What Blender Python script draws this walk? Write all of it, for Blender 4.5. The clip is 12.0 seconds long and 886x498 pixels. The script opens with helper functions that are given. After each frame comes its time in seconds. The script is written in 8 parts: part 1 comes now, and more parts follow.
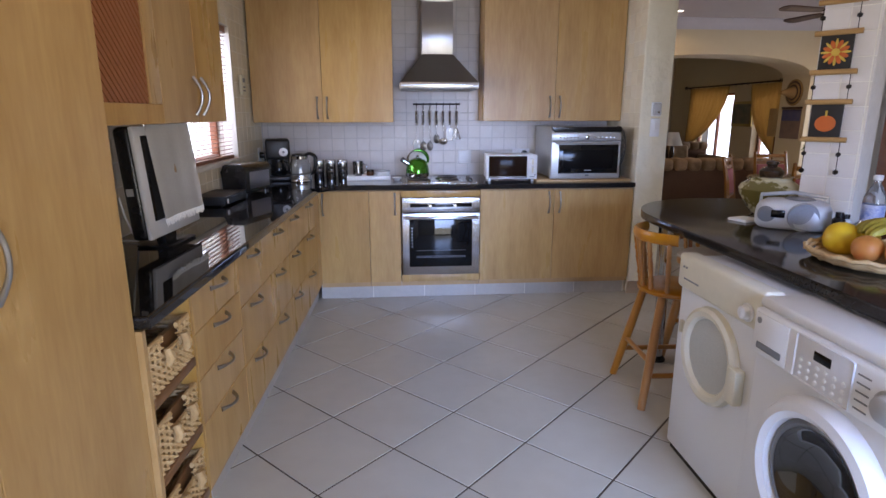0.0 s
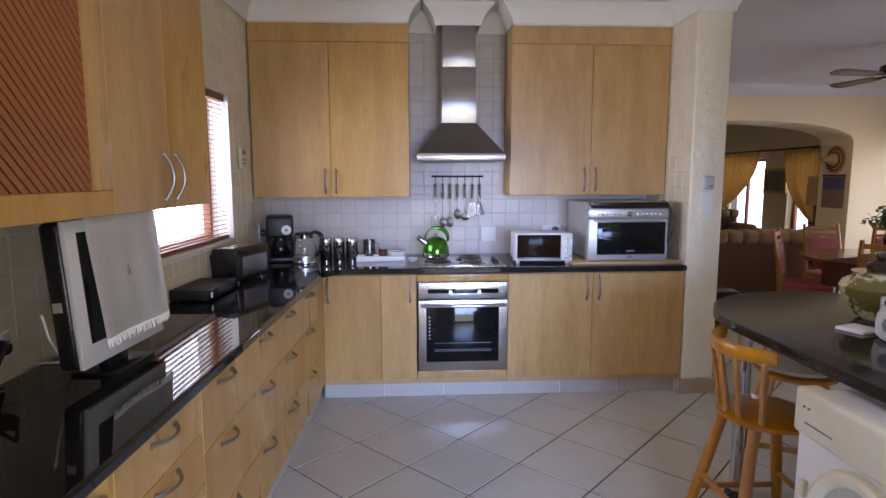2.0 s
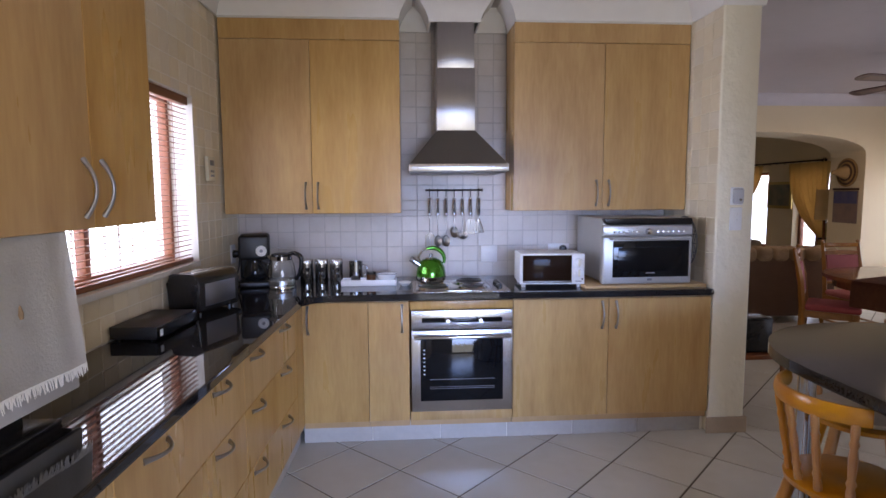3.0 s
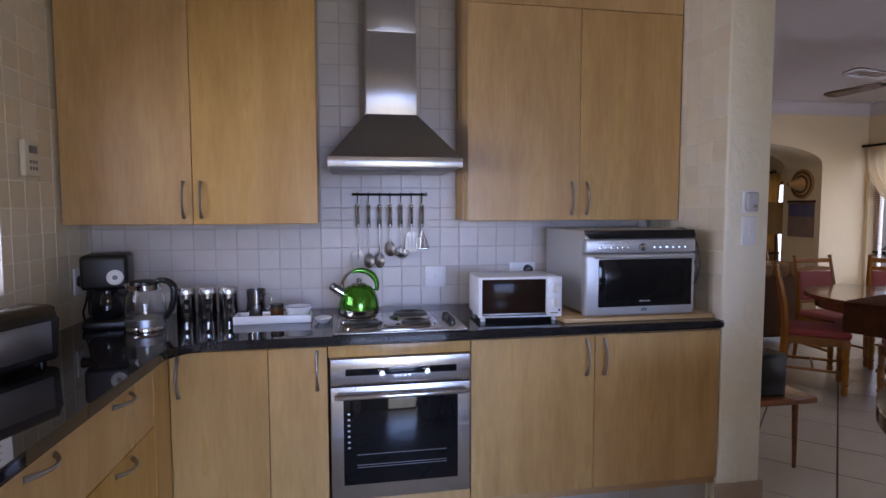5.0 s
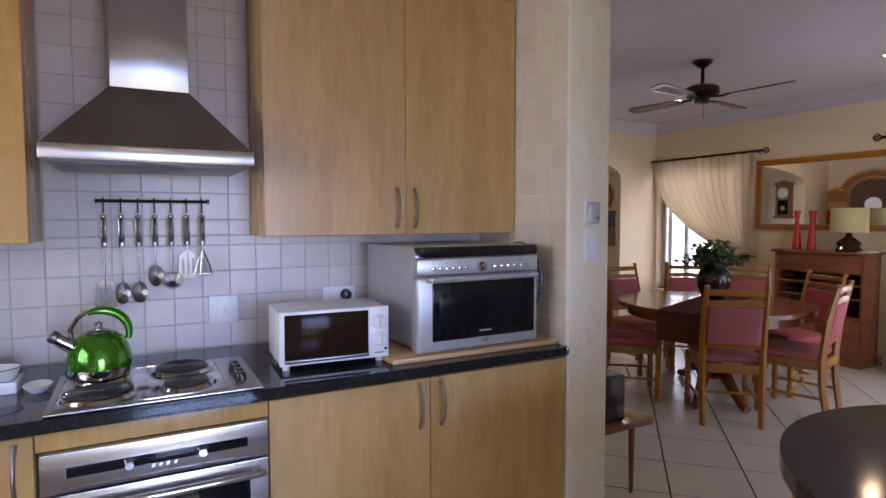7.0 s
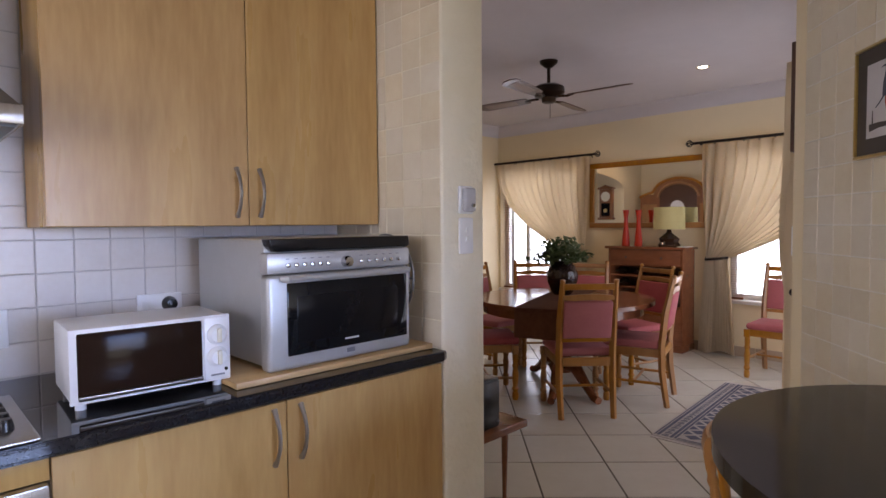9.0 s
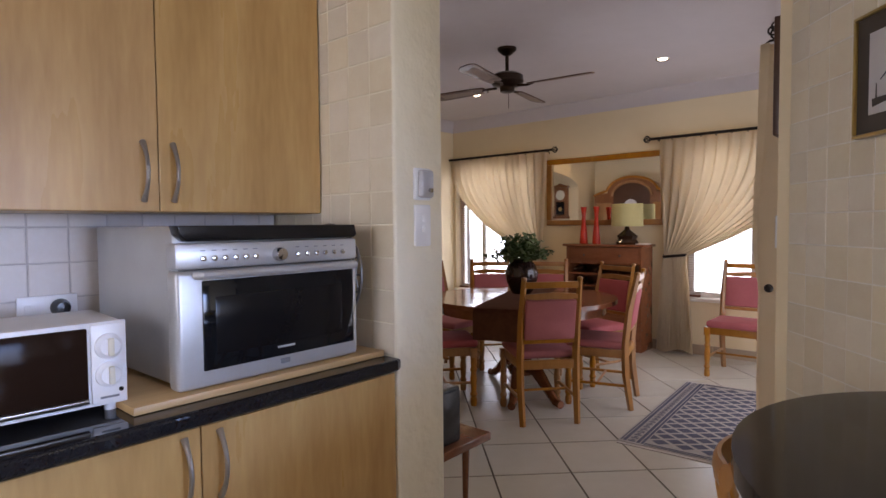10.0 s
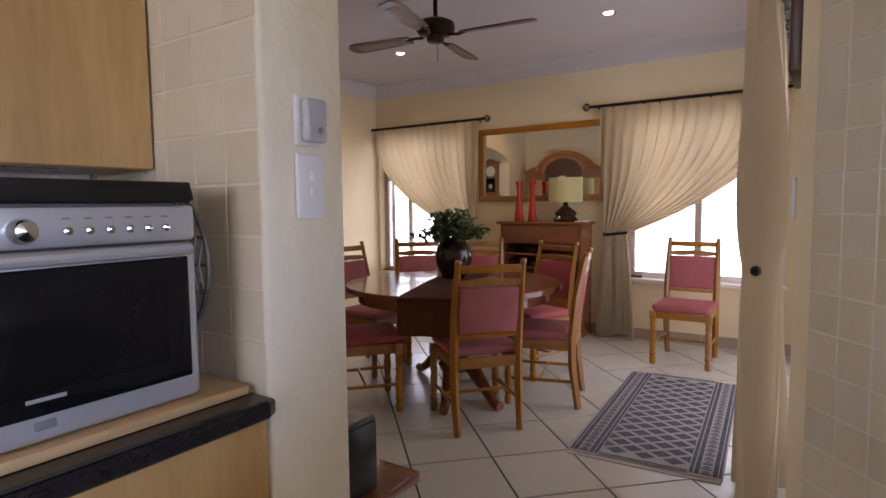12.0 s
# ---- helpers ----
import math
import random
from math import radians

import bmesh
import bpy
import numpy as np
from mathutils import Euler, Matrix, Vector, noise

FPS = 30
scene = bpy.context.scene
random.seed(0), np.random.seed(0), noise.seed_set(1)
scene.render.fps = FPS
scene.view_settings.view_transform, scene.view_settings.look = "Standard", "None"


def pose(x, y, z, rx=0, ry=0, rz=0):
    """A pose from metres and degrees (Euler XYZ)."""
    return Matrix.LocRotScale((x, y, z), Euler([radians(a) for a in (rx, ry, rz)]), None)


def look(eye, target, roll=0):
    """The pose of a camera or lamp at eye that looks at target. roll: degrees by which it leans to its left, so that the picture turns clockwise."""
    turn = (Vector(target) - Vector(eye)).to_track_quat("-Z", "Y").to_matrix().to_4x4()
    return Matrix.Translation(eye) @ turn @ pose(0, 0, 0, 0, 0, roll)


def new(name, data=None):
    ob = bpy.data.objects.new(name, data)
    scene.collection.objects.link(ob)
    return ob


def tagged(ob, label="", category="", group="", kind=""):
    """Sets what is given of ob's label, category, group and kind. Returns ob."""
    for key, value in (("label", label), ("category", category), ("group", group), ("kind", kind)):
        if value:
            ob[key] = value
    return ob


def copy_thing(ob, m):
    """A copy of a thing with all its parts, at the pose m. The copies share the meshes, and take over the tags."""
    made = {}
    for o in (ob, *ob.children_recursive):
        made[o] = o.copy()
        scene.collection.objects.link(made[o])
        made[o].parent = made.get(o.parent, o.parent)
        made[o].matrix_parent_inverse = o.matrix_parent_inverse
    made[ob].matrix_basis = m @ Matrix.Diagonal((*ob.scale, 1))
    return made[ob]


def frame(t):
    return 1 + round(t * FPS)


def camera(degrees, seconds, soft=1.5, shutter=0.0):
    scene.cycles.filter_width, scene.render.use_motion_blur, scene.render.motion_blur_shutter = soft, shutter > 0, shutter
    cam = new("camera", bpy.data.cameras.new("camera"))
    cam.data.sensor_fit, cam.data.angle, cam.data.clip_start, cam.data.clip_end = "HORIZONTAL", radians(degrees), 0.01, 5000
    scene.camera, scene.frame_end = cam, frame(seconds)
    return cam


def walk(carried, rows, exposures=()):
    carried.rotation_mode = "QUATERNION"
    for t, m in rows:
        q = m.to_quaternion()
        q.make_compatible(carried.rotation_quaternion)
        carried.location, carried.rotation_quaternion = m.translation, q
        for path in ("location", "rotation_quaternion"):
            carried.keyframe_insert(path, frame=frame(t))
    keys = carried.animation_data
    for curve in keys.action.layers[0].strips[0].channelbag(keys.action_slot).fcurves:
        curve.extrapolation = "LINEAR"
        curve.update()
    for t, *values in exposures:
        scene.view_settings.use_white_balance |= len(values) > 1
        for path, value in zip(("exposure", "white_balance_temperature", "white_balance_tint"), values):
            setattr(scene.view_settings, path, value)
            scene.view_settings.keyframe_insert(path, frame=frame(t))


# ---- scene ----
cam = camera(75.6, 12.0)
PATH = [
    (0, (-0.337, -0.103, 1.42), (-0.178, 1.836, 0.958), 0.0),
    (0.5, (-0.343, -0.002, 1.45), (-0.189, 1.943, 1.012), 0.0),
    (1, (-0.333, 0.124, 1.476), (-0.186, 2.082, 1.099), -0.0),
    (1.5, (-0.336, 0.251, 1.487), (-0.214, 2.225, 1.185), -0.1),
    (2, (-0.337, 0.477, 1.493), (-0.228, 2.458, 1.242), -0.1),
    (2.5, (-0.347, 0.705, 1.489), (-0.222, 2.688, 1.268), -0.2),
    (4.5, (-0.265, 1.609, 1.434), (-0.034, 3.59, 1.288), -0.0),
    (5, (-0.252, 1.821, 1.422), (0.105, 3.784, 1.28), -0.1),
    (5.5, (-0.186, 2.013, 1.403), (0.261, 3.958, 1.274), -0.1),
    (6, (-0.108, 2.153, 1.402), (0.483, 4.06, 1.277), -0.2),
    (6.5, (-0.078, 2.25, 1.413), (0.67, 4.101, 1.292), -0.1),
    (7, (-0.049, 2.37, 1.43), (0.894, 4.13, 1.321), -0.1),
    (7.5, (-0.04, 2.469, 1.43), (1.04, 4.149, 1.33), -0.2),
    (9.5, (0.151, 2.795, 1.335), (1.611, 4.16, 1.249), -0.5),
    (10, (0.263, 2.907, 1.317), (1.767, 4.222, 1.232), -0.5),
    (10.5, (0.364, 3.032, 1.296), (1.91, 4.298, 1.206), -0.6),
    (11, (0.458, 3.142, 1.296), (2.071, 4.321, 1.189), -0.5),
    (11.5, (0.586, 3.221, 1.274), (2.23, 4.352, 1.143), -0.6),
    (12, (0.785, 3.288, 1.275), (2.439, 4.401, 1.119), -0.6),
]
EXPOSURES = [
    (0, -0.45, 6000, 24), (1.5, -0.36, 6000, 26), (2.5, -0.28, 5950, 26), (4.5, -0.90, 5850, 29),
    (5.5, -0.57, 5800, 27), (7.5, -0.47, 6050, 30), (9.5, -0.34, 6350, 26), (12, -0.42, 6400, 27),
]
walk(cam, [(t, look(eye, target, roll)) for t, eye, target, roll in PATH], EXPOSURES)

# ---- light ----
world = bpy.data.worlds.new("sky")
scene.world = world
world.use_nodes = True
_wn = world.node_tree.nodes
_sky = _wn.new("ShaderNodeTexSky")
_sky.sky_type = "NISHITA"
_sky.sun_disc = False
_sky.sun_elevation, _sky.sun_rotation = radians(55), radians(200)
world.node_tree.links.new(_sky.outputs[0], _wn["Background"].inputs[0])
_wn["Background"].inputs[1].default_value = 0.12


def lamp(name, kind, m, energy, color=(1, 1, 1), size=(1, 1), spot=None):
    data = bpy.data.lights.new(name, kind)
    data.energy, data.color = energy, color
    if kind == "AREA":
        data.shape, data.size, data.size_y = "RECTANGLE", size[0], size[1]
    elif kind == "SUN":
        data.angle = radians(0.5)
    else:
        data.shadow_soft_size = size[0]
        if spot:
            data.spot_size, data.spot_blend = radians(spot), 0.6
    ob = new(name, data)
    ob.matrix_world = m
    return ob


lamp("sun", "SUN", look((0, 0, 20), (-5.0, 13.0, 0)), 3.0, (1, 0.95, 0.88))
DAY = (0.90, 0.95, 1.0)
# daylight standing in the real window openings
lamp("daylight_kitchen", "AREA", look((-2.5, 4.9, 1.50), (0, 4.9, 1.5)), 560, DAY, (6.4, 2.4))
lamp("daylight_dining_a", "AREA", look((6.62, 7.30, 1.20), (0, 7.3, 1.15)), 54, DAY, (1.3, 1.7))
lamp("daylight_dining_b", "AREA", look((6.62, 4.55, 1.25), (0, 4.55, 1.2)), 54, DAY, (1.5, 1.7))
# the back door lets in sky light that falls downwards and warm light thrown up by the sunlit paving
_door_sky = lamp("daylight_back_door_sky", "AREA", look((0.85, -2.40, 1.45), (0.45, 4.2, -0.75)), 44, (0.37, 0.58, 1.0), (1.9, 1.3))
_door_sky.data.spread = radians(48)
lamp("daylight_back_door_paving", "AREA", look((0.85, -2.40, 0.95), (0.75, 0, 1.35)), 88, (0.94, 0.94, 0.74), (1.9, 1.7))
lamp("daylight_lounge", "AREA", look((6.62, 10.75, 1.15), (0, 10.75, 1.1)), 70, DAY, (3.2, 1.5))
lamp("daylight_patio", "AREA", look((4.47, 3.12, 1.15), (4.47, 6, 1.1)), 48, DAY, (2.6, 1.9))

# ---- small builders ----


def thing(name, label, category, m=None, group="", kind=""):
    ob = new(name)
    ob.empty_display_size = 0.05
    if m is not None:
        ob.matrix_world = m
    return tagged(ob, label, category, group, kind)


def mesh_of(name, bm, mat, smooth=True):
    me = bpy.data.meshes.new(name)
    bm.normal_update()
    bm.to_mesh(me)
    bm.free()
    if smooth:
        me.polygons.foreach_set("use_smooth", [True] * len(me.polygons))
        me.set_sharp_from_angle(angle=radians(35))
    for x in mat if isinstance(mat, (list, tuple)) else [mat]:
        me.materials.append(x)
    return me


def part(name, bm, mat, parent=None, label="", smooth=True):
    ob = new(name, mesh_of(name, bm, mat, smooth))
    if parent is not None:
        ob.parent = parent
    return tagged(ob, label)


def solid(name, bm, mat, label, category, m=None, kind="", group="", smooth=True):
    ob = new(name, mesh_of(name, bm, mat, smooth))
    if m is not None:
        ob.matrix_world = m
    return tagged(ob, label, category, group, kind)


def B():
    return bmesh.new()


def box(bm, x0, x1, y0, y1, z0, z1, bev=0.0, seg=2):
    r = bmesh.ops.create_cube(bm, size=1, matrix=Matrix.Translation(((x0 + x1) / 2, (y0 + y1) / 2, (z0 + z1) / 2)) @ Matrix.Diagonal((abs(x1 - x0), abs(y1 - y0), abs(z1 - z0), 1)))
    if bev:
        es = {e for v in r["verts"] for e in v.link_edges}
        bmesh.ops.bevel(bm, geom=list(es), offset=bev, segments=seg, profile=0.5, affect="EDGES")
    return bm


def cyl(bm, p0, p1, r0, r1=None, n=16, cap=True):
    p0, p1 = Vector(p0), Vector(p1)
    d = p1 - p0
    m = Matrix.Translation((p0 + p1) / 2) @ d.to_track_quat("Z", "Y").to_matrix().to_4x4()
    bmesh.ops.create_cone(bm, cap_ends=cap, segments=n, radius1=r0, radius2=r0 if r1 is None else r1, depth=d.length, matrix=m)
    return bm


def lathe(bm, prof, n=24, m=None, cap=True):
    """Turn a profile of (radius, height) round z."""
    m = m or Matrix()
    rings = []
    for r, z in prof:
        rings.append([bm.verts.new(m @ Vector((r * math.cos(2 * math.pi * i / n), r * math.sin(2 * math.pi * i / n), z))) for i in range(n)])
    for a, b in zip(rings, rings[1:]):
        for i in range(n):
            bm.faces.new((a[i], a[(i + 1) % n], b[(i + 1) % n], b[i]))
    if cap:
        bm.faces.new(rings[0][::-1])
        bm.faces.new(rings[-1])
    return bm


def tube(bm, pts, r, n=8, flat=1.0, cap=True):
    """A round (or flattened) bar along a line of points; r may be one radius or one a point."""
    pts = [Vector(p) for p in pts]
    rs = r if isinstance(r, (list, tuple)) else [r] * len(pts)
    rings, up = [], None
    for i, p in enumerate(pts):
        t = (pts[min(i + 1, len(pts) - 1)] - pts[max(i - 1, 0)]).normalized()
        if up is None:
            up = Vector((0, 0, 1)) if abs(t.z) < 0.9 else Vector((1, 0, 0))
        a = t.cross(up).normalized()
        b = a.cross(t).normalized()
        up = b
        rings.append([bm.verts.new(p + rs[i] * (math.cos(2 * math.pi * k / n) * a + flat * math.sin(2 * math.pi * k / n) * b)) for k in range(n)])
    for p, q in zip(rings, rings[1:]):
        for k in range(n):
            bm.faces.new((p[k], p[(k + 1) % n], q[(k + 1) % n], q[k]))
    if cap:
        bm.faces.new(rings[0][::-1])
        bm.faces.new(rings[-1])
    return bm


def prism(bm, outline, z0, z1, m=None, bev=0.0):
    """Extrude a flat outline of (x, y) from z0 to z1."""
    m = m or Matrix()
    lo = [bm.verts.new(m @ Vector((x, y, z0))) for x, y in outline]
    hi = [bm.verts.new(m @ Vector((x, y, z1))) for x, y in outline]
    n = len(lo)
    fs = [bm.faces.new(lo[::-1]), bm.faces.new(hi)]
    for i in range(n):
        bm.faces.new((lo[i], lo[(i + 1) % n], hi[(i + 1) % n], hi[i]))
    if bev:
        es = {e for f in fs for e in f.edges}
        bmesh.ops.bevel(bm, geom=list(es), offset=bev, segments=3, profile=0.5, affect="EDGES")
    return bm


def arc(cx, cy, r, a0, a1, n):
    return [(cx + r * math.cos(radians(a0 + (a1 - a0) * i / n)), cy + r * math.sin(radians(a0 + (a1 - a0) * i / n))) for i in range(n + 1)]


# ---- materials ----


def mat(name, color, rough=0.5, metal=0.0, var=0.0, var2=None, scale=(1, 1, 1), size=4.0, bump=0.0, bsize=60.0, spec=0.5, coat=0.0, rnd=0.0, rough_var=0.0, trans=0.0, ior=1.45, detail=4.0, aniso=0.0):
    """One surface: a base colour that drifts at two scales, a gloss that drifts, and a fine relief."""
    m = bpy.data.materials.new(name)
    m.use_nodes = True
    nt = m.node_tree
    N, L = nt.nodes, nt.links
    p = N["Principled BSDF"]
    p.inputs["Roughness"].default_value = rough
    p.inputs["Metallic"].default_value = metal
    p.inputs["Specular IOR Level"].default_value = spec
    p.inputs["Coat Weight"].default_value = coat
    p.inputs["Coat Roughness"].default_value = 0.08
    p.inputs["Transmission Weight"].default_value = trans
    p.inputs["IOR"].default_value = ior
    p.inputs["Base Color"].default_value = (*color, 1)
    tc = N.new("ShaderNodeTexCoord")
    mp = N.new("ShaderNodeMapping")
    mp.inputs["Scale"].default_value = scale
    L.new(tc.outputs["Object"], mp.inputs["Vector"])
    info = N.new("ShaderNodeObjectInfo")
    sh = N.new("ShaderNodeVectorMath")
    sh.operation = "SCALE"
    sh.inputs[0].default_value = (7.3, 3.1, 5.7)
    L.new(info.outputs["Random"], sh.inputs["Scale"])
    L.new(sh.outputs[0], mp.inputs["Location"])
    if aniso:
        tg = N.new("ShaderNodeTangent")
        tg.direction_type, tg.axis = "RADIAL", "Z"
        p.inputs["Anisotropic"].default_value = aniso
        L.new(tg.outputs[0], p.inputs["Tangent"])
    col = None
    if var or rnd:
        c2 = var2 or tuple(c * 0.72 for c in color)
        n1 = N.new("ShaderNodeTexNoise")
        n1.inputs["Scale"].default_value = size
        n1.inputs["Detail"].default_value = detail
        L.new(mp.outputs[0], n1.inputs["Vector"])
        n2 = N.new("ShaderNodeTexNoise")
        n2.inputs["Scale"].default_value = size * 7.3
        n2.inputs["Detail"].default_value = 3
        L.new(mp.outputs[0], n2.inputs["Vector"])
        ad = N.new("ShaderNodeMath")
        ad.operation = "MULTIPLY_ADD"
        L.new(n2.outputs["Fac"], ad.inputs[0])
        ad.inputs[1].default_value = 0.45
        L.new(n1.outputs["Fac"], ad.inputs[2])
        mr = N.new("ShaderNodeMapRange")
        mr.inputs["From Min"].default_value = 0.45
        mr.inputs["From Max"].default_value = 1.0
        mr.inputs["To Max"].default_value = max(var, 1e-4)
        L.new(ad.outputs[0], mr.inputs["Value"])
        mx = N.new("ShaderNodeMix")
        mx.data_type = "RGBA"
        mx.inputs["A"].default_value = (*color, 1)
        mx.inputs["B"].default_value = (*c2, 1)
        L.new(mr.outputs[0], mx.inputs["Factor"])
        col = mx.outputs["Result"]
        if rnd:
            hs = N.new("ShaderNodeHueSaturation")
            r1 = N.new("ShaderNodeMapRange")
            r1.inputs["To Min"].default_value = 1 - rnd
            r1.inputs["To Max"].default_value = 1 + rnd * 0.5
            L.new(info.outputs["Random"], r1.inputs["Value"])
            L.new(r1.outputs[0], hs.inputs["Value"])
            wn = N.new("ShaderNodeTexWhiteNoise")
            wn.noise_dimensions = "1D"
            L.new(info.outputs["Random"], wn.inputs["W"])
            r2 = N.new("ShaderNodeMapRange")
            r2.inputs["To Min"].default_value = 1 - rnd * 1.5
            r2.inputs["To Max"].default_value = 1 + rnd * 3
            L.new(wn.outputs["Value"], r2.inputs["Value"])
            L.new(r2.outputs[0], hs.inputs["Saturation"])
            L.new(col, hs.inputs["Color"])
            col = hs.outputs[0]
        L.new(col, p.inputs["Base Color"])
        if rough_var:
            rr = N.new("ShaderNodeMapRange")
            rr.inputs["From Min"].default_value, rr.inputs["From Max"].default_value = 0.35, 0.7
            rr.inputs["To Min"].default_value, rr.inputs["To Max"].default_value = rough - rough_var, rough + rough_var
            L.new(n1.outputs["Fac"], rr.inputs["Value"])
            L.new(rr.outputs[0], p.inputs["Roughness"])
    if bump:
        nb = N.new("ShaderNodeTexNoise")
        nb.inputs["Scale"].default_value = bsize
        nb.inputs["Detail"].default_value = 3
        L.new(mp.outputs[0], nb.inputs["Vector"])
        bp = N.new("ShaderNodeBump")
        bp.inputs["Strength"].default_value = bump
        bp.inputs["Distance"].default_value = 0.004
        L.new(nb.outputs["Fac"], bp.inputs["Height"])
        L.new(bp.outputs[0], p.inputs["Normal"])
    return m


def glow(name, color, strength):
    m = bpy.data.materials.new(name)
    m.use_nodes = True
    p = m.node_tree.nodes["Principled BSDF"]
    p.inputs["Base Color"].default_value = (*color, 1)
    p.inputs["Emission Color"].default_value = (*color, 1)
    p.inputs["Emission Strength"].default_value = strength
    return m


GRAIN = (10, 10, 1.5)
M_CAB = mat("beech_laminate", (0.565, 0.367, 0.145), 0.32, var=1.0, var2=(0.40, 0.230, 0.076), scale=GRAIN, size=0.9, bump=0.03, bsize=9, rnd=0.04, rough_var=0.05, detail=6.0)
M_CAB_IN = mat("beech_edge", (0.50, 0.32, 0.15), 0.45, var=0.6, scale=GRAIN, size=0.6)
M_GRANITE = mat("black_granite", (0.009, 0.009, 0.011), 0.03, var=0.8, var2=(0.017, 0.0165, 0.018), size=140, spec=0.5, detail=2)
M_GRANITE_B = mat("brown_black_granite", (0.012, 0.010, 0.009), 0.10, var=0.9, var2=(0.030, 0.025, 0.021), size=110, spec=0.35, detail=2)
M_TILE = mat("cream_wall_tile", (0.76, 0.69, 0.54), 0.33, var=0.6, var2=(0.68, 0.59, 0.43), size=14, bump=0.14, bsize=26, rnd=0.07)
M_TILE_W = mat("white_wall_tile", (0.74, 0.695, 0.655), 0.28, var=0.4, var2=(0.66, 0.62, 0.54), size=12, bump=0.10, bsize=22, rnd=0.04)
# cream tile of the back wall, with the cool skylight put into its colour
M_TILE_B = mat("sky_tinted_backsplash_tile", (0.625, 0.595, 0.57), 0.30, var=0.7, var2=(0.55, 0.50, 0.46), size=9, bump=0.12, bsize=24, rnd=0.05)
M_GROUT_B = mat("backsplash_grout", (0.50, 0.475, 0.455), 0.85, var=0.4, size=20, bump=0.2)
M_GROUT = mat("wall_grout", (0.87, 0.83, 0.74), 0.85, var=0.4, size=20, bump=0.2)
M_FLOOR = mat("floor_tile", (0.545, 0.525, 0.455), 0.25, var=0.7, var2=(0.465, 0.43, 0.36), size=1.6, bump=0.03, bsize=60, rnd=0.03)
M_FGROUT = mat("floor_grout", (0.085, 0.066, 0.050), 0.9, var=0.6, size=9, bump=0.3)
M_PLINTH = mat("plinth_tile", (0.50, 0.47, 0.43), 0.28, var=0.6, size=5, bump=0.05, rnd=0.04)
M_SKIRT = mat("skirting_tile", (0.40, 0.32, 0.24), 0.4, var=0.6, size=6, bump=0.06, rnd=0.06)
M_PILLAR = mat("lumpy_white_plaster", (0.80, 0.745, 0.58), 0.5, var=0.5, var2=(0.74, 0.675, 0.51), size=3, bump=1.0, bsize=12)
M_WALL = mat("cream_wall_paint", (0.74, 0.62, 0.40), 0.7, var=0.4, var2=(0.66, 0.54, 0.34), size=1.6, bump=0.12, bsize=40)
M_WHITE = mat("white_paint", (0.78, 0.76, 0.71), 0.6, var=0.3, size=2, bump=0.08, bsize=50)
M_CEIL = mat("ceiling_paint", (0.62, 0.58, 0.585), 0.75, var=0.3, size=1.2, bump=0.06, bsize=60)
M_STEEL = mat("brushed_steel", (0.60, 0.59, 0.58), 0.27, 1.0, var=0.5, var2=(0.42, 0.41, 0.40), scale=(60, 60, 1.5), size=3, aniso=0.85)
M_STEEL_H = mat("satin_steel", (0.50, 0.49, 0.48), 0.30, 1.0, var=0.5, var2=(0.42, 0.41, 0.40), scale=(60, 60, 1.5), size=3, aniso=0.85)
M_STEEL_D = mat("darkened_brushed_steel", (0.24, 0.225, 0.21), 0.30, 1.0, var=0.5, var2=(0.19, 0.18, 0.17), scale=(60, 60, 1.5), size=3, aniso=0.85)
M_CHROME = mat("chrome", (0.58, 0.58, 0.59), 0.10, 1.0, var=0.2, size=10)
M_HANDLE = mat("satin_nickel", (0.42, 0.41, 0.40), 0.32, 1.0, var=0.2, size=30)
M_BLACK = mat("black_plastic", (0.009, 0.009, 0.010), 0.26, var=0.5, var2=(0.02, 0.02, 0.022), size=20, bump=0.04, bsize=200)
M_BGLASS = mat("black_glass", (0.006, 0.007, 0.009), 0.05, var=0.3, size=10, spec=0.35)
M_GLOSS = mat("gloss_black_plastic", (0.008, 0.008, 0.009), 0.18, var=0.2, size=4)
M_ENAMEL = mat("white_enamel", (0.76, 0.77, 0.78), 0.28, var=0.12, var2=(0.70, 0.71, 0.71), size=3)
M_CREAM = mat("yellowed_plastic", (0.72, 0.68, 0.54), 0.38, var=0.4, size=5)
M_SILVERP = mat("silver_plastic", (0.52, 0.53, 0.54), 0.30, 0.5, var=0.3, size=12)
M_GREYP = mat("grey_plastic", (0.20, 0.21, 0.23), 0.35, var=0.3, size=15)
M_PINE = mat("varnished_pine", (0.41, 0.19, 0.05), 0.30, var=0.8, var2=(0.34, 0.145, 0.035), scale=(14, 14, 1.0), size=1.2, coat=0.3, rnd=0.05)
M_OAK = mat("oak_chair_wood", (0.40, 0.19, 0.055), 0.32, var=0.8, var2=(0.25, 0.11, 0.03), scale=(14, 14, 1.2), size=1.3, coat=0.25, rnd=0.06)
M_MAHOG = mat("red_brown_wood", (0.24, 0.085, 0.035), 0.22, var=0.8, var2=(0.13, 0.042, 0.018), scale=(3, 14, 14), size=1.0, coat=0.5)
M_REDWOOD = mat("red_brown_frame_wood", (0.26, 0.095, 0.045), 0.4, var=0.7, var2=(0.18, 0.06, 0.028), size=12, bump=0.05)
M_LATTICE = mat("lattice_wood", (0.34, 0.125, 0.045), 0.4, var=0.7, var2=(0.30, 0.095, 0.028), size=12, bump=0.05)
M_DARKWOOD = mat("dark_wood", (0.09, 0.04, 0.02), 0.35, var=0.7, size=9)
M_PINK = mat("dusty_pink_velvet", (0.42, 0.125, 0.13), 0.8, var=0.6, var2=(0.33, 0.085, 0.09), size=9, bump=0.2, bsize=180, rnd=0.05)
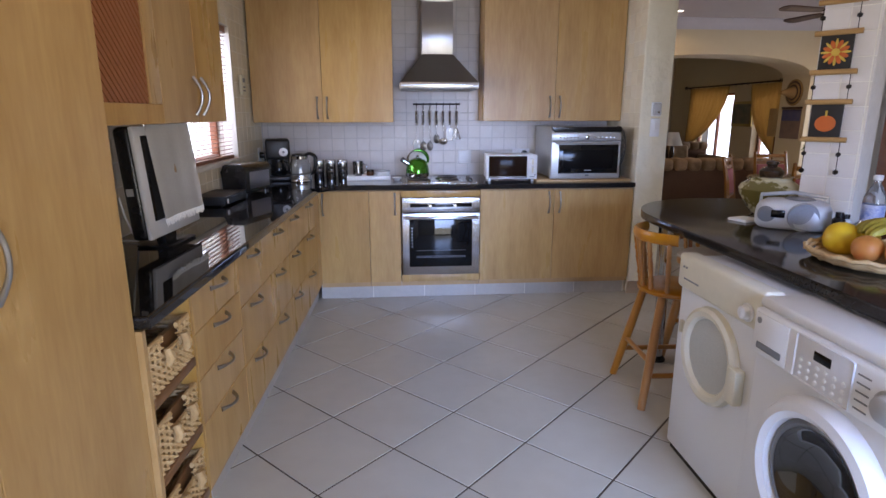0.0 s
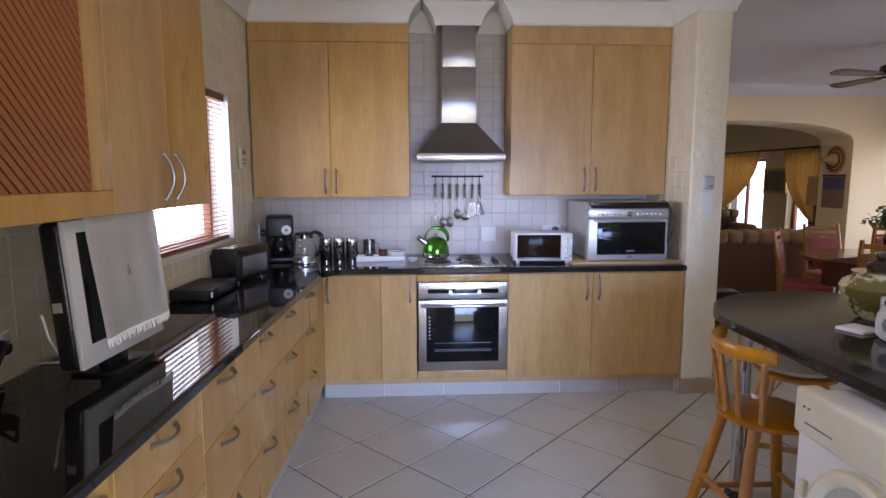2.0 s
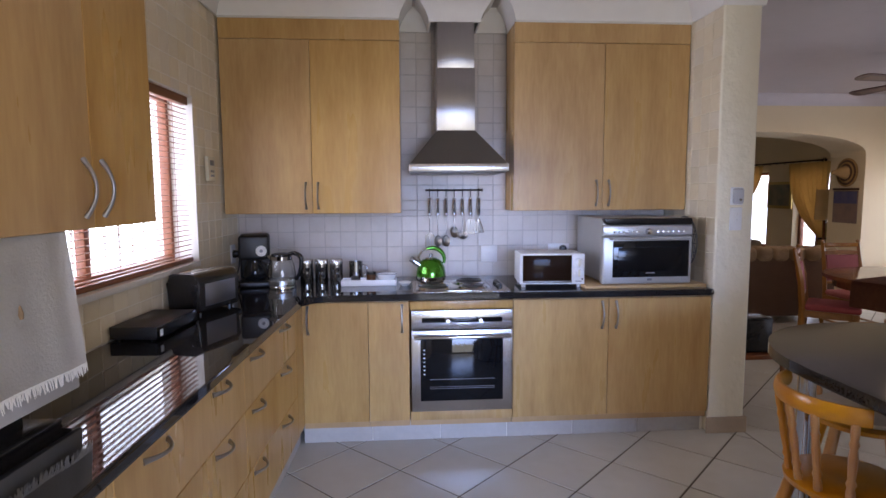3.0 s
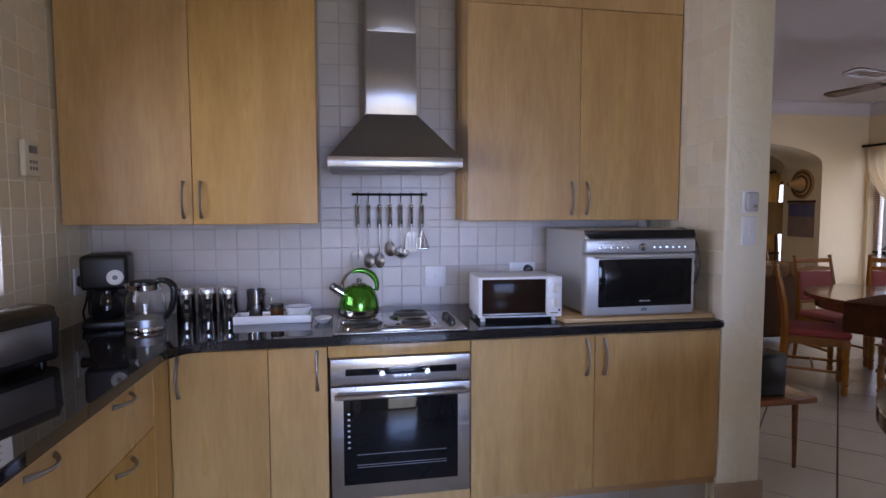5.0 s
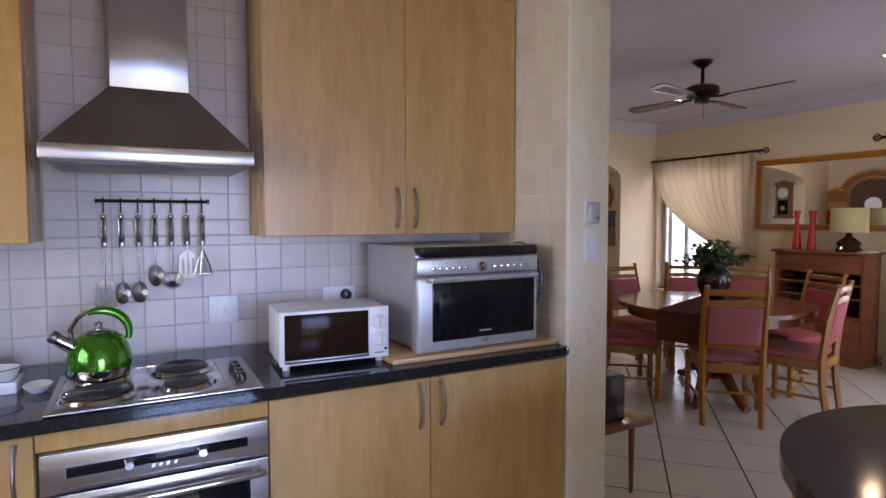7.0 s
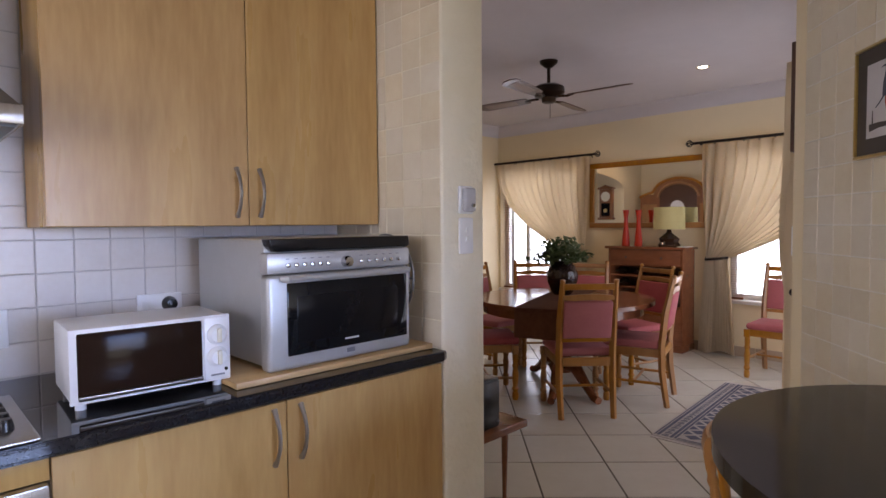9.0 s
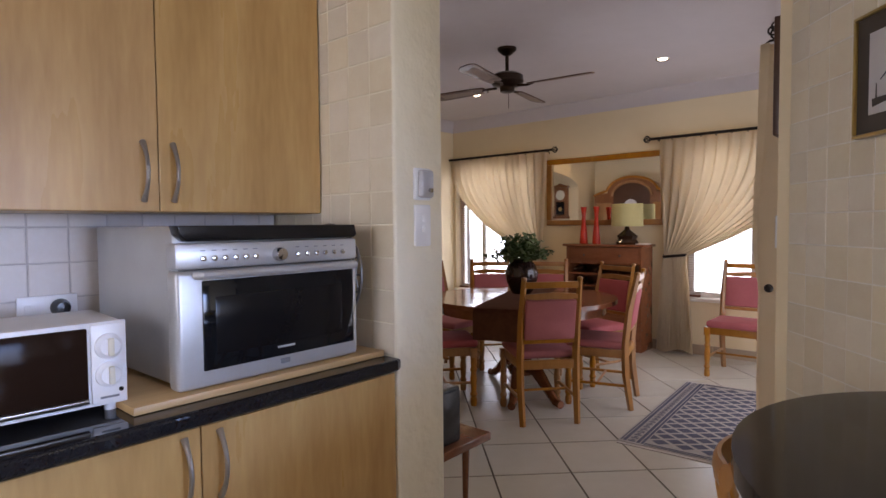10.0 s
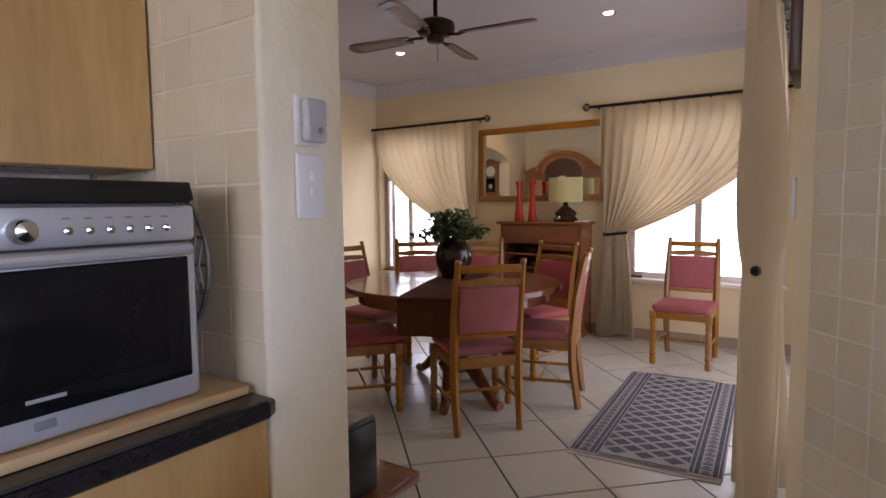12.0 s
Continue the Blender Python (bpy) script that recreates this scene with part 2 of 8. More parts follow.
M_CURTAIN = mat("cream_curtain", (0.80, 0.71, 0.54), 0.85, var=0.4, var2=(0.74, 0.63, 0.46), size=4, bump=0.15, bsize=240)
M_CURTAIN2 = mat("gold_curtain", (0.52, 0.35, 0.13), 0.85, var=0.4, size=4, bump=0.1, bsize=200)
M_IRON = mat("black_iron", (0.018, 0.014, 0.012), 0.45, 0.6, var=0.4, size=30)
M_BLIND = mat("wooden_blind", (0.22, 0.085, 0.035), 0.45, var=0.5, size=8)
M_TOWEL = mat("white_towel", (0.82, 0.81, 0.78), 0.95, var=0.4, var2=(0.66, 0.63, 0.60), size=7, bump=0.35, bsize=150)
M_WICKER = mat("pale_wicker", (0.60, 0.42, 0.21), 0.6, var=0.8, var2=(0.40, 0.25, 0.10), size=18, bump=0.2)
M_LEAF = mat("leaf", (0.045, 0.085, 0.028), 0.45, var=0.7, var2=(0.085, 0.12, 0.04), size=12)
M_GREEN = mat("green_enamel", (0.06, 0.26, 0.012), 0.14, 0.75, var=0.3, size=8, coat=0.6)
M_RED = mat("red_ceramic", (0.50, 0.035, 0.012), 0.25, var=0.3, size=8)
M_GLASS = mat("clear_glass", (0.95, 0.97, 0.97), 0.02, trans=1.0, var=0.05, size=3)
M_MIRROR = mat("mirror", (0.88, 0.88, 0.87), 0.02, 1.0, var=0.05, size=2)
M_OUTWALL = mat("outside_wall", (0.72, 0.68, 0.64), 0.8, var=0.4, size=1.5, bump=0.1)
for m_ in (M_CURTAIN,):
    # thin cloth lets part of the daylight through
    nt = m_.node_tree
    pb = nt.nodes["Principled BSDF"]
    tr = nt.nodes.new("ShaderNodeBsdfTranslucent")
    tr.inputs["Color"].default_value = (0.72, 0.60, 0.41, 1)
    mx = nt.nodes.new("ShaderNodeMixShader")
    mx.inputs[0].default_value = 0.38
    nt.links.new(pb.outputs[0], mx.inputs[1])
    nt.links.new(tr.outputs[0], mx.inputs[2])
    nt.links.new(mx.outputs[0], nt.nodes["Material Output"].inputs["Surface"])
M_STEEL_H.node_tree.nodes["Principled BSDF"].inputs["Anisotropic"].default_value = 0.97
for nd in M_PILLAR.node_tree.nodes:
    if nd.type == "BUMP":
        nd.inputs["Distance"].default_value = 0.016
M_GROUND = mat("outside_ground", (0.30, 0.27, 0.22), 0.9, var=0.7, size=0.8, bump=0.2)

# ---- structure ----
CEIL = 2.68
LM = pose(-0.89, 4.2, 0, 0, 0, -2.0)  # the run along the window wall stands 2 degrees off square
DM = pose(1.57, 2.47, 0, 0, 0, 39.4)  # the slanting wall behind the breakfast counter
D_LEN, D_THICK = 1.35, 0.23


def wall(name, x0, x1, y0, y1, z0, z1, mt, label, holes=(), along="x", m=None):
    """A wall as one mesh; holes are (from, to, bottom, top) along its length and go right through."""
    bm = B()
    us = sorted({x0 if along == "x" else y0, x1 if along == "x" else y1, *[h[0] for h in holes], *[h[1] for h in holes]})
    zs = sorted({z0, z1, *[h[2] for h in holes], *[h[3] for h in holes]})
    for ua, ub in zip(us, us[1:]):
        for za, zb in zip(zs, zs[1:]):
            inside = any(h[0] <= ua and ub <= h[1] and h[2] <= za and zb <= h[3] for h in holes)
            if not inside:
                if along == "x":
                    box(bm, ua, ub, y0, y1, za, zb)
                else:
                    box(bm, x0, x1, ua, ub, za, zb)
    bmesh.ops.remove_doubles(bm, verts=bm.verts, dist=1e-5)
    bm.verts.index_update()
    seen = {}
    for f in list(bm.faces):
        k = tuple(sorted(v.index for v in f.verts))
        seen.setdefault(k, []).append(f)
    dead = [f for fs in seen.values() if len(fs) > 1 for f in fs]
    if dead:
        bmesh.ops.delete(bm, geom=dead, context="FACES")
    bmesh.ops.recalc_face_normals(bm, faces=bm.faces)
    return solid(name, bm, mt, label, "wall", m, "structure", smooth=False)


floor = solid("floor", box(B(), -2.2, 6.5, -2.7, 13.6, -0.12, -0.004), M_FGROUT, "beige ceramic tiled floor laid diagonally with dark joints", "floor", kind="structure", smooth=False)
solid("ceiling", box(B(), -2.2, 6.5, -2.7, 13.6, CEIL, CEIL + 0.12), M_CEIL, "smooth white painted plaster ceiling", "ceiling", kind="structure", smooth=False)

wall_north = wall("wall_north", -2.0, 1.507, 4.868, 5.0, 0, CEIL, M_GROUT_B, "kitchen back wall covered in small cream tiles")
# window wall of the kitchen, in its own slanting frame
KW = (-1.50, -0.065, 1.105, 2.00)
wall_west = wall("wall_west", -0.80, -0.578, -6.95, 0.72, 0, CEIL, M_GROUT, "kitchen window wall covered in small cream tiles", [KW], "y", LM)
pillar = solid("wall_pillar", box(B(), 1.515, 1.743, 4.2, 5.0, 0, CEIL, 0.012, 3), M_PILLAR, "white lumpy plastered pillar at the kitchen opening", "pillar", kind="structure")
wall_slant = solid("wall_slant", box(B(), 0.008, D_LEN, -D_THICK + 0.004, -0.008, 0, CEIL, 0.004), M_GROUT, "slanting wall end covered in cream tiles", "wall", DM, "structure")
wall("wall_east", 1.97, 2.12, -2.7, 2.42, 0, CEIL, M_WHITE, "plain white kitchen side wall", (), "y")
wall("wall_south", -2.0, 1.97, -2.7, -2.5, 0, CEIL, M_WHITE, "plain white wall with a glazed door opening", [(-0.15, 1.85, 0.0, 2.15)])
wall("wall_dining_end", 6.2, 6.42, 3.2, 13.5, 0, CEIL, M_WALL, "cream painted end wall with windows in the dining room and lounge", [(3.55, 4.86, 0.56, 2.02), (6.62, 7.86, 0.46, 2.02), (9.25, 10.12, 0.45, 1.82), (10.80, 12.25, 0.45, 1.82)], "y")
wall("wall_dining_south", 2.63, 6.2, 3.2, 3.36, 0, CEIL, M_WALL, "cream painted dining room wall with a patio door opening", [(3.12, 5.8, 0.0, 2.1)])
wall("wall_hidden_west", 1.2, 1.4, 5.0, 13.5, 0, CEIL, M_WALL, "plain cream lounge side wall", (), "y")
wall("wall_dining_west", 1.80, 1.98, 5.0, 7.9, 0, CEIL, M_WALL, "plain cream dining room side wall", (), "y")
wall("wall_lounge_back", 1.4, 6.2, 13.3, 13.5, 0, CEIL, M_WALL, "plain cream lounge wall")


def arch_wall():
    bm = B()
    cx, half, spring, rise = 4.1, 1.46, 1.93, 0.29
    pts = [(1.4, 0.0), (cx - half, 0.0), (cx - half, spring)]
    for i in range(1, 24):
        a = math.pi * (1 - i / 24)
        pts.append((cx + half * math.cos(a), spring + rise * math.sin(a) ** 0.8))
    pts += [(cx + half, spring), (cx + half, 0.0), (6.2, 0.0), (6.2, CEIL), (1.4, CEIL)]
    lo = [bm.verts.new((x, 7.9, z)) for x, z in pts]
    f = bm.faces.new(lo)
    r = bmesh.ops.extrude_face_region(bm, geom=[f])
    bmesh.ops.translate(bm, vec=(0, 0.6, 0), verts=[v for v in r["geom"] if isinstance(v, bmesh.types.BMVert)])
    bmesh.ops.triangulate(bm, faces=[q for q in bm.faces if len(q.verts) > 4])
    bmesh.ops.recalc_face_normals(bm, faces=bm.faces)
    solid("wall_arch", bm, M_WALL, "cream painted wall with a wide shallow arch", "wall", None, "structure", smooth=False)


arch_wall()


def coving(name, pts, label, size=0.09, mt=None):
    """A moulded plaster cornice along a line of (x, y); the room lies to its right."""
    bm = B()
    prof = [(0, -size * 1.55), (0.012, -size * 1.55), (0.016, -size * 1.3), (size * 0.35, -size * 0.9), (size * 0.75, -size * 0.35), (size * 0.95, -size * 0.25), (size * 1.05, -size * 0.12), (size * 1.05, 0)]
    rows = []
    n = len(pts)
    for i, p in enumerate(pts):
        p = Vector(p)
        a = (p - Vector(pts[i - 1])).normalized() if i else None
        b = (Vector(pts[i + 1]) - p).normalized() if i < n - 1 else None
        na = Vector((a.y, -a.x)) if a else Vector((b.y, -b.x))
        nb = Vector((b.y, -b.x)) if b else na
        d = (na + nb).normalized()
        d = d / max(0.3, d.dot(na))
        rows.append([bm.verts.new((p.x + d.x * u, p.y + d.y * u, CEIL + w)) for u, w in prof])
    for p, q in zip(rows, rows[1:]):
        for k in range(len(prof) - 1):
            bm.faces.new((p[k], q[k], q[k + 1], p[k + 1]))
    bmesh.ops.recalc_face_normals(bm, faces=bm.faces)
    solid(name, bm, mt or M_WHITE, label, "cornice", kind="structure")


def lw(x, y):
    v = LM @ Vector((x, y, 0))
    return (v.x, v.y)


coving("trim_kitchen_cornice", [lw(-0.578, -6.5), (-1.445, 4.56), (-0.36, 4.56), (-0.36, 4.86), (-0.15, 4.86), (-0.15, 4.62), (0.15, 4.62), (0.15, 4.86), (0.385, 4.86), (0.385, 4.56), (1.515, 4.56), (1.515, 4.2), (1.743, 4.2), (1.743, 5.0)], "white moulded plaster cornice above the kitchen cupboards")
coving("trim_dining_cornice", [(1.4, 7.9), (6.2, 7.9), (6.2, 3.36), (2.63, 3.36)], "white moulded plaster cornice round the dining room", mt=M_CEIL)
# boxed-in strip between the cupboards and the ceiling
solid("trim_bulkhead_left", box(B(), -1.44, -0.36, 4.565, 4.866, 2.535, CEIL - 0.002), M_WHITE, "white plaster bulkhead above the cupboards", "bulkhead", kind="structure")
solid("trim_bulkhead_right", box(B(), 0.385, 1.512, 4.565, 4.866, 2.535, CEIL - 0.002), M_WHITE, "white plaster bulkhead above the cupboards", "bulkhead", kind="structure")

# outside
solid("ground", box(B(), -400, 400, -400, 400, -0.5, -0.13), M_GROUND, "pale dry ground outside the house", "ground", kind="structure", smooth=False)
solid("roof", box(B(), -2.6, 6.9, -3.1, 13.9, CEIL + 0.125, CEIL + 0.25), M_OUTWALL, "plain house roof slab", "roof", kind="structure", smooth=False)


def window_unit(name, m, w, h, wood, label, mullions=(), transoms=(), depth=0.06, bar=0.055):
    """A framed window, its frame's lower corner at the origin, across local x, up z."""
    t = thing(name, label, "window", m, kind="structure")
    for nm, b in (("frame_stile", (0, bar, 0, h)), ("frame_stile", (w - bar, w, 0, h)), ("frame_rail", (bar, w - bar, 0, bar)), ("frame_rail", (bar, w - bar, h - bar, h))):
        part(nm, box(B(), b[0], b[1], 0, depth, b[2], b[3], 0.004), wood, t)
    for x in mullions:
        part("mullion", box(B(), x - bar / 2, x + bar / 2, 0.002, depth - 0.002, bar, h - bar, 0.003), wood, t)
    for z in transoms:
        part("transom", box(B(), bar, w - bar, 0.004, depth - 0.004, z - bar / 2, z + bar / 2, 0.003), wood, t)
    g = part("pane", box(B(), bar - 0.005, w - bar + 0.005, depth / 2 - 0.002, depth / 2 + 0.002, bar - 0.005, h - bar + 0.005), M_GLASS, t)
    g.visible_shadow = False
    return t


def slat_blind(name, m, w, h, mt, label, pitch=0.024, ang=8, depth=0.022, group=""):
    t = thing(name, label, "blind", m, group)
    part("headrail", box(B(), 0, w, -0.02, 0.02, h - 0.045, h, 0.003), mt, t)
    part("bottom_rail", box(B(), 0, w, -0.014, 0.014, 0, 0.022, 0.003), mt, t)
    me = mesh_of("slat", box(B(), 0, w, -depth / 2, depth / 2, -0.001, 0.001), mt, False)
    n = int((h - 0.075) / pitch)
    for i in range(n):
        ob = new("slat", me)
        ob.parent = t
        ob.matrix_basis = pose(0, 0, 0.036 + i * pitch, ang, 0, 0)
    for x in (0.12, w / 2, w - 0.12):
        part("cord", cyl(B(), (x, 0.013, 0.02), (x, 0.013, h - 0.04), 0.0012, n=5), mt, t)
    return t


# kitchen window: frame, sill, blind, railing outside
wy0, wy1 = KW[0], KW[1]
LWIN = LM @ pose(-0.70, wy0, KW[2], 0, 0, 90)
window_unit("window_1", LWIN, wy1 - wy0, KW[3] - KW[2], M_REDWOOD, "red-brown wooden kitchen window with a wide mullion", [0.62], [], 0.05, 0.034)
solid("window_sill", box(B(), -0.69, -0.566, wy0 - 0.01, wy1 + 0.01, KW[2] - 0.025, KW[2] + 0.004, 0.004), M_WHITE, "white painted window sill", "sill", LM, "structure")
slat_blind("venetian_blind", LM @ pose(-0.612, wy0 + 0.01, KW[2] + 0.006, 0, 0, 90), wy1 - wy0 - 0.02, KW[3] - KW[2] - 0.01, M_BLIND, "open red-brown wooden venetian blind in the kitchen window", 0.027, 2, 0.017)
for nm, b in (("trim_reveal_a", (-0.80, -0.570, wy1 - 0.006, wy1 + 0.002, KW[2], KW[3])), ("trim_reveal_b", (-0.80, -0.570, wy0 - 0.002, wy0 + 0.006, KW[2], KW[3])), ("trim_reveal_c", (-0.80, -0.570, wy0, wy1, KW[3] - 0.006, KW[3] + 0.002))):
    solid(nm, box(B(), *b), M_WHITE, "white painted window reveal", "reveal", LM, "structure")
rail = thing("balcony_railing", "white painted metal railing outside the kitchen window", "railing", LM @ pose(-0.95, 0, 0))
part("top_rail", box(B(), -0.02, 0.02, -2.2, 0.6, 1.36, 1.40, 0.004), M_WHITE, rail)
part("bottom_rail", box(B(), -0.015, 0.015, -2.2, 0.6, 0.2, 0.23, 0.003), M_WHITE, rail)
part("post", box(B(), -0.02, 0.02, -2.24, -2.2, -0.13, 1.40), M_WHITE, rail)
part("post", box(B(), -0.02, 0.02, 0.6, 0.64, -0.13, 1.40), M_WHITE, rail)
_bar = mesh_of("bar", cyl(B(), (0, 0, 0.23), (0, 0, 1.36), 0.009, n=6), M_WHITE)
for i in range(20):
    o = new("bar", _bar)
    o.parent = rail
    o.matrix_basis = pose(0, -2.1 + i * 0.138, 0)

# dining windows on the end wall
for k, (y0, y1, z0, z1, mull) in enumerate([(6.62, 7.86, 0.46, 2.02, [0.42, 0.86]), (3.55, 4.86, 0.56, 2.02, [0.70])]):
    w = y1 - y0
    window_unit("window_%d" % (k + 2), pose(6.37, y0, z0, 0, 0, 90), w, z1 - z0, M_WHITE, "white framed dining room window, bright daylight outside", mull, [z1 - z0 - 0.42])
    solid("window_sill_%d" % (k + 2), box(B(), 6.17, 6.33, y0 - 0.02, y1 + 0.02, z0 - 0.03, z0 + 0.004, 0.004), M_WHITE, "white painted window sill", "sill", kind="structure")
slat_blind("venetian_blind", pose(6.265, 7.70, 0.466, 0, 0, 90), 0.15, 1.54, M_BLIND, "brown wooden venetian blind panel in the dining window", 0.024, 8, 0.024, "dining blinds")
slat_blind("venetian_blind", pose(6.265, 6.80, 0.466, 0, 0, 90), 0.16, 1.54, M_BLIND, "brown wooden venetian blind panel in the dining window", 0.024, 8, 0.024, "dining blinds")
slat_blind("venetian_blind", pose(6.265, 4.72, 0.566, 0, 0, 90), 0.13, 1.44, M_BLIND, "brown wooden venetian blind panel beside the tied curtain", 0.024, 8, 0.024, "dining blinds")
slat_blind("venetian_blind", pose(6.265, 4.16, 0.566, 0, 0, 90), 0.14, 1.44, M_BLIND, "brown wooden venetian blind panel behind the spare chair", 0.024, 8, 0.024, "dining blinds")
# back door and patio door close the unseen openings
window_unit("door_1", pose(-0.15, -2.62, 0.0), 2.0, 2.15, M_REDWOOD, "wooden framed glazed back door", [1.0], [], 0.06, 0.07)
window_unit("door_2", pose(3.12, 3.22, 0.0), 2.68, 2.1, M_REDWOOD, "wooden framed glazed patio door", [1.2], [], 0.06, 0.07)
for k, (y0, y1) in enumerate([(9.25, 10.12), (10.80, 12.25)]):
    window_unit("window_%d" % (k + 4), pose(6.37, y0, 0.45, 0, 0, 90), y1 - y0, 1.37, M_REDWOOD, "wooden lounge window with bright daylight outside", [(y1 - y0) * 0.5], [])

# ---- kitchen units ----


def bow_handle(parent, x, y, z, out, length=0.162, upright=True):
    """A bowed satin handle standing off its door by out along -y (local)."""
    bm = B()
    pts, rs = [], []
    for i in range(17):
        s = i / 16 * 2 - 1
        d = 0.034 * (1 - s * s) + 0.001
        u = s * length / 2
        pts.append((x, y - out * d, z + u) if upright else (x + u, y - out * d, z))
        rs.append(0.0056 + 0.0034 * s ** 4)
    tube(bm, pts, rs, 10)
    return part("handle", bm, M_HANDLE, parent, "bowed satin metal handle")


def door_leaf(parent, x0, x1, z0, z1, y, handle=None, name="door", mt=None, t=0.018):
    d = part(name, box(B(), x0 + 0.0015, x1 - 0.0015, y, y + t, z0 + 0.0015, z1 - 0.0015, 0.0015, 1), mt or M_CAB, parent)
    if handle:
        hx, hz, up = handle
        bow_handle(d, hx, y, hz, 1, 0.162 if up else 0.135, up)
    return d


def base_unit(name, m, w, doors, label, depth=0.58, group="base units"):
    """A base cupboard, its front on local y=0, 0.13 to 0.86 high; doors are (x0, x1, handle side)."""
    t = thing(name, label, "cabinet", m, group)
    part("carcass", box(B(), 0.001, w - 0.001, 0.019, depth, 0.10, 0.858), M_CAB_IN, t)
    for x0, x1, hx in doors:
        door_leaf(t, x0, x1, 0.137, 0.852, 0.0, (hx, 0.752, True) if hx is not None else None)
    return t


base_unit("base_cabinet", pose(-0.925, 4.2, 0), 0.38, [(0.0, 0.38, 0.035)], "pale beech corner cupboard under the black worktop")
base_unit("base_cabinet", pose(-0.545, 4.2, 0), 0.2375, [(0.0, 0.2375, 0.195)], "narrow pale beech cupboard beside the oven")
base_unit("base_cabinet", pose(0.303, 4.2, 0), 1.205, [(0.0, 0.575, 0.535), (0.575, 1.205, 0.620)], "double-door pale beech cupboard under the ovens")
ou = thing("oven_housing", "pale beech housing strip round the built-in oven", "cabinet", pose(-0.3055, 4.2, 0))
part("bottom_panel", box(B(), 0.001, 0.606, 0, 0.018, 0.137, 0.192, 0.001), M_CAB, ou)
part("top_panel", box(B(), 0.001, 0.606, 0, 0.018, 0.803, 0.852, 0.001), M_CAB, ou)
part("carcass", box(B(), 0.001, 0.606, 0.57, 0.585, 0.10, 0.858), M_CAB_IN, ou)
part("floor_panel", box(B(), 0.001, 0.606, 0.02, 0.57, 0.10, 0.13), M_CAB_IN, ou)

# built-in oven
ov = thing("oven", "built-in stainless steel electric oven with a dark glass door", "oven", pose(0, 4.2, 0))
part("body", box(B(), -0.28, 0.28, 0.02, 0.55, 0.135, 0.79), M_GREYP, ov)
fascia = part("control_panel", box(B(), -0.2965, 0.2965, -0.022, 0.018, 0.688, 0.800, 0.004), M_STEEL, ov)
part("display", box(B(), -0.235, 0.235, -0.0245, -0.02, 0.728, 0.757, 0.002), M_BGLASS, fascia, "black display strip")
for kx in (-0.085, 0.105):
    part("knob", lathe(B(), [(0.017, 0), (0.017, 0.004), (0.014, 0.008), (0.0125, 0.024), (0.011, 0.026)], 20, pose(kx, -0.024, 0.741, 90)), M_CHROME, fascia, "chrome oven knob")
for i in range(4):
    part("button", cyl(B(), (-0.025 + i * 0.019, -0.022, 0.722), (-0.025 + i * 0.019, -0.026, 0.722), 0.005, n=10), M_CHROME, fascia)
dr = part("oven_door", box(B(), -0.2965, 0.2965, -0.022, 0.018, 0.197, 0.682, 0.004), M_STEEL, ov)
part("glass", box(B(), -0.245, 0.240, -0.0255, -0.0225, 0.262, 0.632, 0.002), M_BGLASS, dr, "dark blue-black oven glass")
for hx in (-0.255, 0.255):
    part("handle_bracket", box(B(), hx - 0.012, hx + 0.012, -0.062, -0.022, 0.640, 0.662, 0.003), M_STEEL, dr)
part("handle", tube(B(), [(-0.278, -0.058, 0.651), (-0.26, -0.064, 0.651), (0, -0.066, 0.651), (0.26, -0.064, 0.651), (0.278, -0.058, 0.651)], 0.011, 12), M_CHROME, dr, "long steel bar handle")
for i in range(7):
    part("rack_mark", box(B(), -0.228, -0.218, -0.0262, -0.0255, 0.42 + i * 0.024, 0.427 + i * 0.024), M_SILVERP, dr)
for z in (0.335, 0.345, 0.39):
    part("rack_rod", box(B(), -0.19, 0.19, -0.0261, -0.0256, z, z + 0.0025), M_GREYP, dr)

# tiled plinths
pl = [("plinth", -0.935 + i * 0.405, min(-0.935 + (i + 1) * 0.405 - 0.004, 1.512)) for i in range(7)]
plinth_back = thing("trim_plinth_back", "pale tiled plinth under the cupboards", "plinth", pose(0, 4.252, 0), kind="structure")
part("backing", box(B(), -0.93, 1.512, 0.004, 0.02, 0, 0.126), M_GROUT, plinth_back)
for nm, x0, x1 in pl:
    if x1 - x0 > 0.03:
        part("tile", box(B(), x0, x1, -0.004, 0.0035, 0.0, 0.128, 0.002, 1), M_PLINTH, plinth_back)

# wall units
def wall_unit(name, m, w, h, depth, doors, label, filler=0.12):
    t = thing(name, label, "cabinet", m, "wall units")
    part("carcass", box(B(), 0.001, w - 0.001, 0.0185, depth, 0, h - 0.002, 0.001, 1), M_CAB, t)
    if filler:
        part("filler_panel", box(B(), 0.0, w, 0.001, 0.0182, h - filler, h, 0.001, 1), M_CAB, t)
    for x0, x1, hx in doors:
        door_leaf(t, x0, x1, 0.0, h - filler - 0.002, 0.0, (hx, 0.112, True))
    return t


wall_unit("wall_cabinet", pose(-1.44, 4.57, 1.35), 1.092, 1.185, 0.292, [(0.0, 0.54, 0.50), (0.54, 1.092, 0.575)], "tall double-door pale beech wall cupboard beside the extractor")
wall_unit("wall_cabinet", pose(0.372, 4.57, 1.36), 1.138, 1.175, 0.292, [(0.0, 0.582, 0.540), (0.582, 1.138, 0.622)], "tall double-door pale beech wall cupboard above the ovens")

